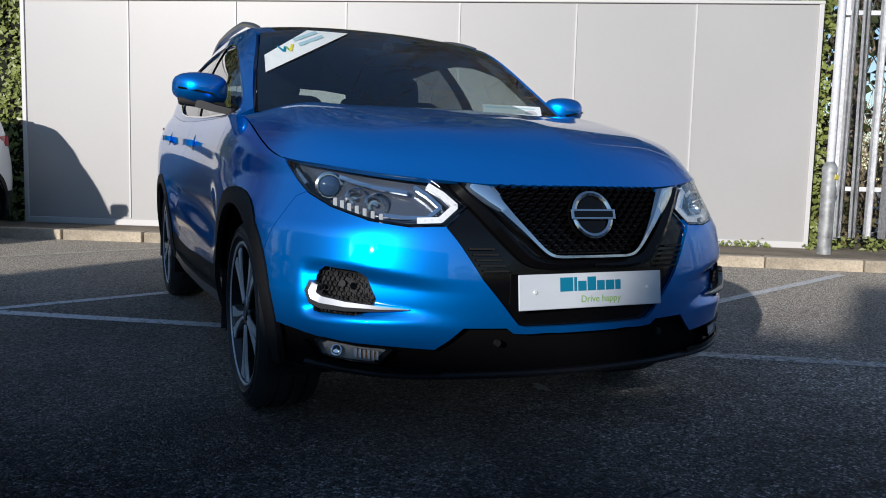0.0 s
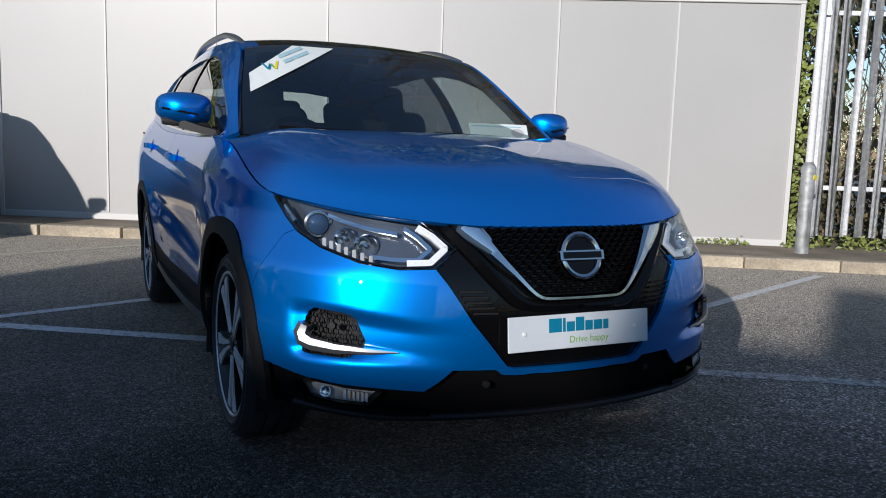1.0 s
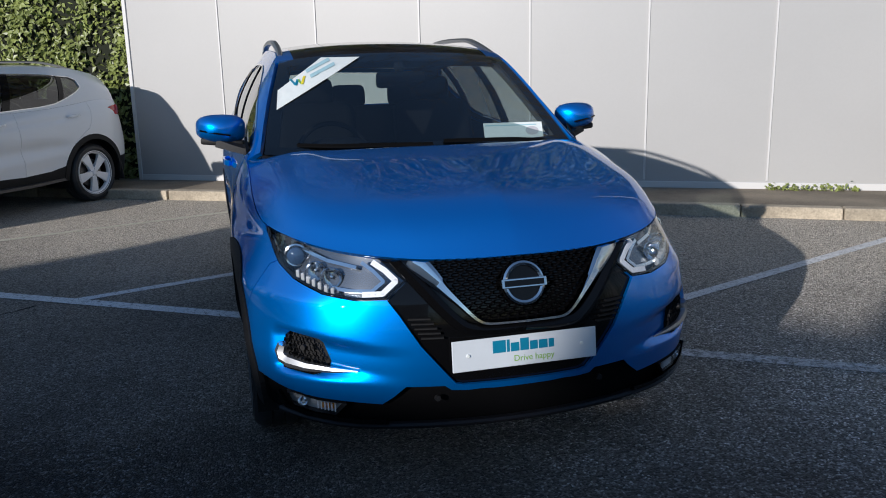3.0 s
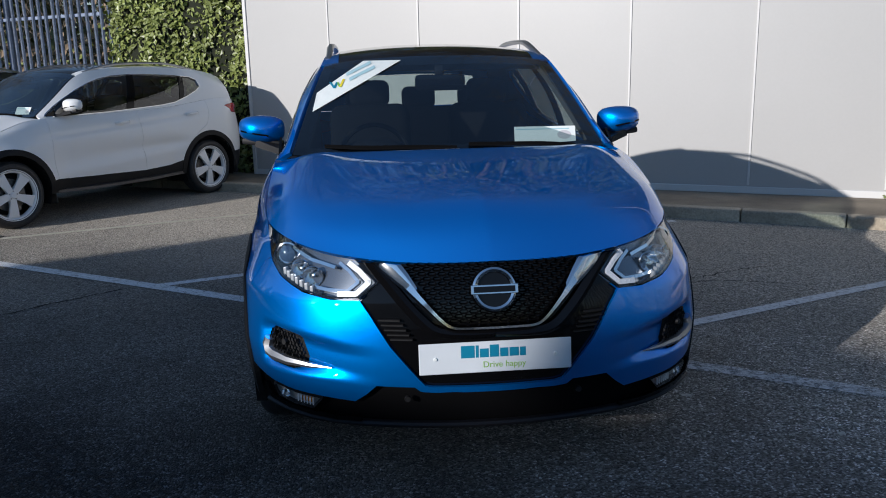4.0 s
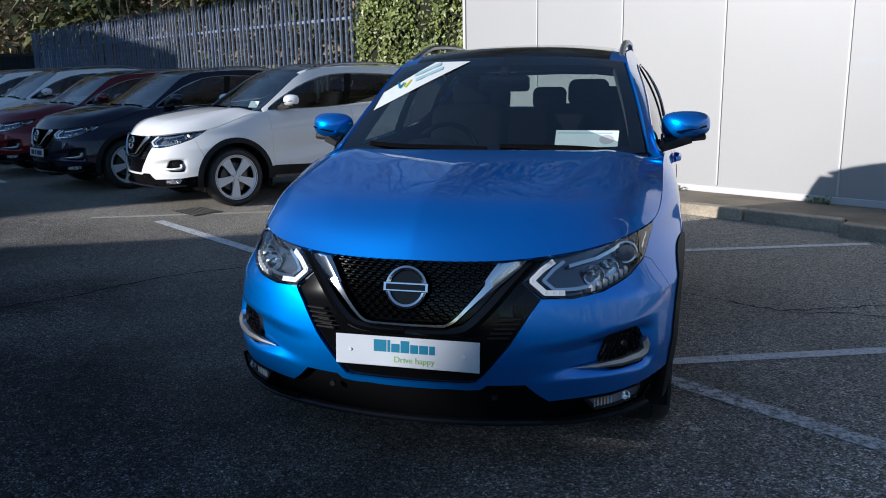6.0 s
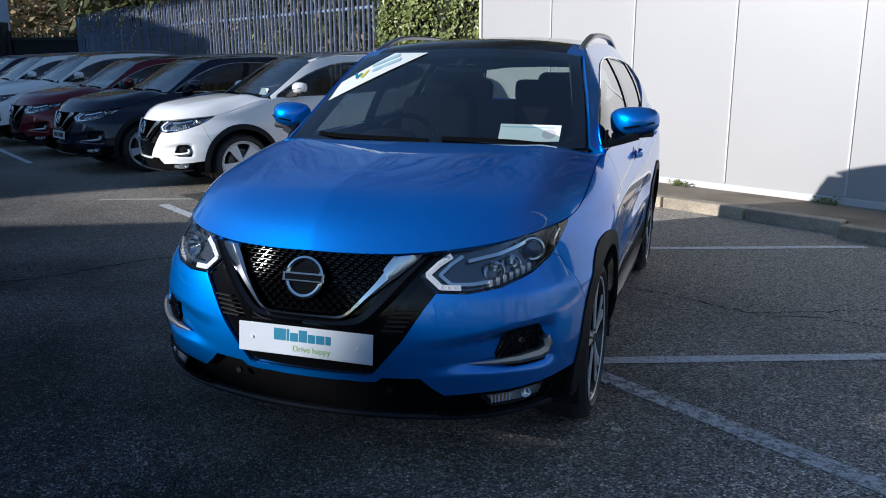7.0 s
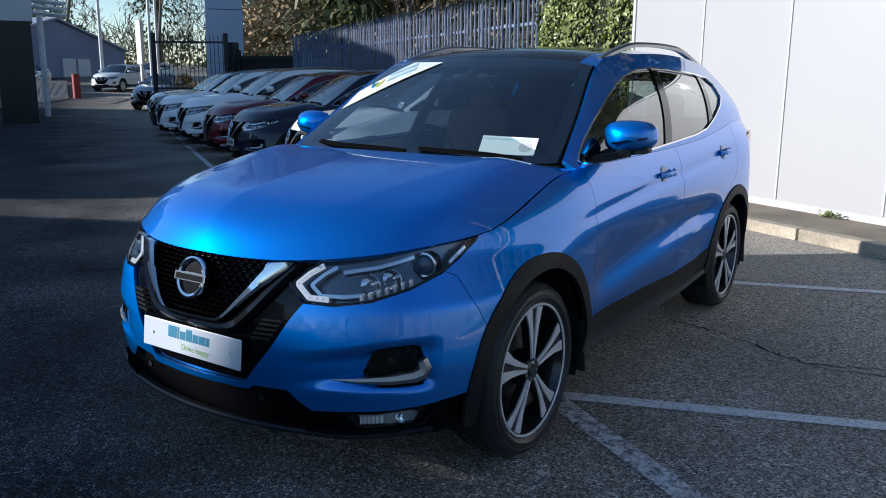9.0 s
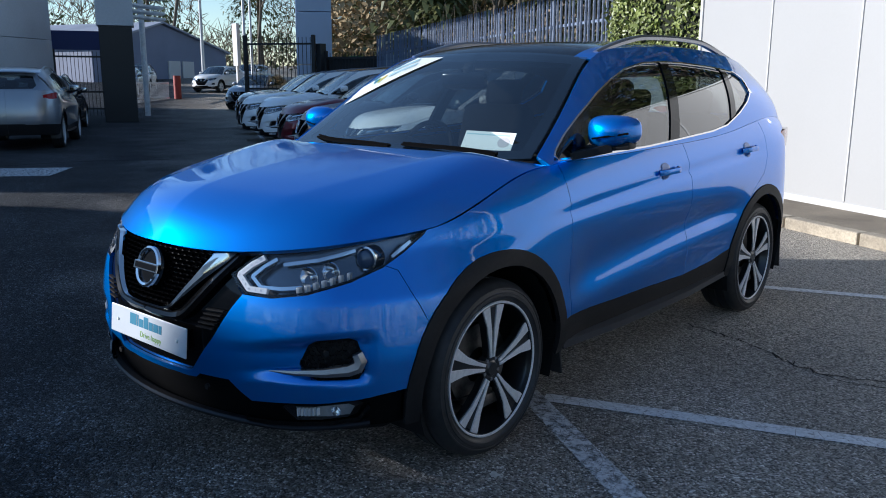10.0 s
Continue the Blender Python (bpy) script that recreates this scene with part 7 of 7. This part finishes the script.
def on_glass(x, z):
    """The windscreen's outside at x and height z, by the section nearest to x."""
    k = int(np.argmin(np.abs(SCREEN[:, 20, 0] - abs(x))))
    sec = SCREEN[k]
    y = float(np.interp(z, sec[:, 2], sec[:, 1]))
    return Vector((x, y - 0.004, z + 0.003))


bm = bmesh.new()
grid(bm, screen_sheet([(-0.665, 1.285), (-0.20, 1.533), (-0.40, 1.533), (-0.645, 1.375)], 24, 8))
part("vinyl", bm, PAPER, sticker, "white vinyl strip")
for x0, z0, x1, z1, wd, mat in ((-0.575, 1.425, -0.555, 1.395, 0.012, TEAL), (-0.555, 1.395, -0.54, 1.425, 0.012, TEAL), (-0.54, 1.425, -0.525, 1.40, 0.012, GREEN), (-0.525, 1.40, -0.505, 1.44, 0.012, YELLOW)):
    bm = bmesh.new()
    grid(bm, screen_sheet([(x0 - wd / 2, z0), (x1 - wd / 2, z1), (x1 + wd / 2, z1), (x0 + wd / 2, z0)], 4, 2, 0.002))
    part("logo_stroke", bm, mat, sticker, smooth=False)
for x0, z0, x1, z1 in ((-0.49, 1.455, -0.36, 1.515), (-0.475, 1.430, -0.34, 1.492)):
    bm = bmesh.new()
    grid(bm, screen_sheet([(x0, z0), (x1, z1), (x1 - 0.004, z1 + 0.015), (x0 - 0.004, z0 + 0.015)], 8, 2, 0.002))
    part("name_bar", bm, PALE_TEAL, sticker, smooth=False)

permit = thing("paper_permit", "white printed card with a round stamp lying on the dashboard", "card")
pm = Matrix.Translation((0.475, 0.47, 1.158)) @ pose(0, 0, 0, 62, 0, -6)
bm = bmesh.new()
box(bm, (0.30, 0.085, 0.002), pm)
part("card", bm, PAPER, permit, smooth=False)
bm = bmesh.new()
cyl(bm, 0.026, 0.026, 0.0008, pm @ Matrix.Translation((0.095, -0.004, 0.0014)) @ Matrix.Diagonal((1.3, 0.9, 1, 1)), 20)
part("stamp", bm, material("stamp_ink", (0.50, 0.48, 0.50), 0.7), permit, smooth=False)
bm = bmesh.new()
box(bm, (0.26, 0.006, 0.0006), pm @ Matrix.Translation((-0.01, 0.028, 0.0015)))
part("print_line", bm, PALE_TEAL, permit, smooth=False)

tagged(copy_thing(permit, white_car.matrix_basis), "white printed card lying on the white car's dashboard")

# ---------------------------------------------------------------- marks and grit on the asphalt
CRACK = material("crack_tar", (0.010, 0.010, 0.011), 0.9)
SPLASH = material("dried_paint", (0.55, 0.55, 0.52), 0.8, grain=0.2, scale=60)


def crack(points, width, mat=CRACK):
    pts = through_points([(x, y, 0.003) for x, y in points], 40)
    rows = []
    for i, p in enumerate(pts):
        d = pts[min(i + 1, 39)] - pts[max(i - 1, 0)]
        d = d / np.linalg.norm(d)
        k = width * random.uniform(0.3, 1.2) / 2
        off = np.array([random.gauss(0, 0.012), random.gauss(0, 0.012), 0])
        rows.append([p + off + np.array([-d[1], d[0], 0]) * k, p + off - np.array([-d[1], d[0], 0]) * k])
    bm = bmesh.new()
    grid(bm, np.array(rows))
    for f in bm.faces:
        f.normal_update()
        if f.normal.z < 0:
            f.normal_flip()
    tagged(part("crack", bm, mat, smooth=False), "fine dark crack in the asphalt", "crack", "asphalt cracks", kind="structure")


crack([(0.72, 2.1), (1.04, 2.02), (1.38, 1.83), (1.65, 1.73), (1.95, 1.76), (2.4, 1.6)], 0.012)
crack([(-3.47, 0.75), (-3.2, 0.99), (-3.03, 1.3), (-2.83, 1.68), (-2.47, 2.05), (-2.17, 2.27)], 0.024)
crack([(1.26, 1.91), (1.55, 1.77), (1.93, 1.88), (2.5, 2.1)], 0.014)
crack([(-12.1, 3.0), (-11.9, 4.4), (-11.1, 5.6)], 0.09)
crack([(-1.9, -1.6), (-1.2, -1.3), (-0.6, -1.45), (0.1, -1.2)], 0.012)

bm = bmesh.new()
rnd = random.Random(5)
ring = [bm.verts.new((0.29 + 0.045 * k * math.cos(a) * 0.7, -0.18 + 0.075 * k * math.sin(a), 0.005)) for a, k in ((2 * math.pi * i / 18, rnd.uniform(0.45, 1.1)) for i in range(18))]
bm.faces.new(ring)
tagged(part("paint_splash", bm, SPLASH, smooth=False), "small white paint splash on the asphalt", "stain", kind="structure")
bm = bmesh.new()
for _ in range(1100):
    r = abs(rnd.gauss(0, 3.2))
    a = rnd.uniform(0, 2 * math.pi)
    x, y = 0.3 + r * math.cos(a), -0.5 + r * math.sin(a)
    s = rnd.uniform(0.0015, 0.004)
    bmesh.ops.create_cone(bm, cap_ends=True, segments=4, radius1=s, radius2=s * 0.5, depth=s * 0.8, matrix=Matrix.Translation((x, y, s * 0.3)) @ pose(0, 0, 0, rnd.uniform(-20, 20), rnd.uniform(-20, 20), rnd.uniform(0, 360)))
GRIT = material("pale_grit", (0.12, 0.115, 0.11), 0.85, blotch=0.5, blotch_scale=8)
tagged(part("grit", bm, GRIT, smooth=False), "pale grit scattered over the asphalt", "gravel", kind="stuff")

# ---------------------------------------------------------------- woods that close the distance
for k, (x, y, h) in enumerate(((-30, 36, 12), (-20, 23, 8))):
    evergreen((x, y, ground_z(x, y) - 0.2), h, 500 + k)
for nm, lab, mat, n, zlow in (
    ("far_woods", "distant brown leafless woods behind the yard", TWIG, 110000, 0.0),
    ("far_conifers", "distant dark conifers among the bare woods", EVERGREEN, 40000, 0.0),
):
    wood = thing(nm, lab, "woods", at=Matrix())
    bm = bmesh.new()

    def far_spot():
        a = radians(random.uniform(-180, 180))
        r = random.uniform(95, 118)
        x, y = r * math.cos(a), r * math.sin(a)
        top = 12 + 4 * math.sin(17 * a) + 3 * math.sin(41 * a + 1) + 2 * math.sin(97 * a)
        return (x, y, -2 + (top + 2) * random.random() ** 1.6 if nm == "far_woods" else random.uniform(-3, top * 0.55)), (-x, -y, 20)

    if mat is TWIG:
        sticks(bm, n, far_spot)
    else:
        leaves(bm, n, far_spot, 0.27, tilt=0.5)
    tagged(part("foliage", bm, mat, wood, smooth=False), kind="stuff")
# brambles and thin stems behind the fence at the wall's end
scrub = thing("bramble_thicket", "thin brown brambles behind the fence at the wall's end", "bush", at=WALL)
bm = bmesh.new()
leaves(bm, 1500, lambda: ((random.uniform(9.4, 15), random.uniform(0.7, 3.0), random.uniform(0.1, 3.2) * random.random() ** 0.5), (0, -0.8, 0.5)), 0.06, tilt=0.7)
tagged(part("foliage", bm, TWIG, scrub, smooth=False), kind="stuff")
bm = bmesh.new()
for _ in range(260):
    p = Vector((random.uniform(9.4, 15), random.uniform(0.6, 3.0), random.uniform(0.0, 2.6)))
    q = p + Vector((random.gauss(0, 0.5), random.gauss(0, 0.3), random.uniform(0.4, 1.8)))
    m, ln = between(p, q)
    cyl(bm, 0.012, 0.004, ln, m, 3, caps=False)
tagged(part("twig", bm, BARK, scrub, smooth=False), kind="stuff")

for k, (x, y, h) in enumerate(((-24, 27, 12), (-27, 33, 13), (-34, 36, 14), (-39, 41, 15), (-48, 39, 15), (-22, 29, 12), (-30, 30, 12))):
    far_tree(60 + k, x, y, h)

# tall trees standing close behind the white wall
for k, (x, y, h) in enumerate(((-2.5, 4.2, 11), (0.5, 5.5, 12.5), (2.2, 3.9, 10.5), (4.4, 5.8, 12), (7.3, 4.1, 11), (10.4, 5.3, 11), (13.5, 4.7, 12))):
    at = w(x, y)
    bare_tree("bare_tree", (at.x, at.y, 0.0), h, 700 + k, "tall leafless tree with fine twigs behind the white wall", depth=5)

# small studded gully cover by the row of cars
gully = thing("gully_cover", "small worn iron gully cover with raised studs", "drain cover", at=Matrix.Translation((-4.23, 4.49, 0.0)) @ pose(0, 0, 0, 0, 0, -30))
bm = bmesh.new()
box(bm, (0.50, 0.36, 0.012), pose(0, 0, 0.004), 0.003)
IRON = material("worn_iron", (0.10, 0.095, 0.085), 0.6, metal=0.3, grain=0.3, scale=50, blotch=0.3, blotch_scale=9)
part("cover", bm, IRON, gully, smooth=False)
bm = bmesh.new()
box(bm, (0.028, 0.022, 0.008), pose(0, 0, 0.0), 0.003)
stud = part("stud", bm, IRON, gully, smooth=False)
stud.location = (-0.21, -0.13, 0.0135)
for i in range(9):
    for j in range(6):
        if i or j:
            o = new("stud", stud.data)
            o.parent = gully
            o.location = (-0.21 + 0.0525 * i, -0.13 + 0.052 * j, 0.0135)
for x, y, r in ((1.0, -0.14, 0.03), (1.46, -0.60, 0.022), (2.54, 2.18, 0.025), (1.86, 1.06, 0.02)):
    bm = bmesh.new()
    ring = [bm.verts.new((x + r * k * math.cos(a), y + r * 0.8 * k * math.sin(a), 0.0045)) for a, k in ((2 * math.pi * i / 14, random.uniform(0.5, 1.1)) for i in range(14))]
    bm.faces.new(ring)
    tagged(part("paint_splash", bm, SPLASH, smooth=False), "small white paint splash on the asphalt", "stain", kind="structure")
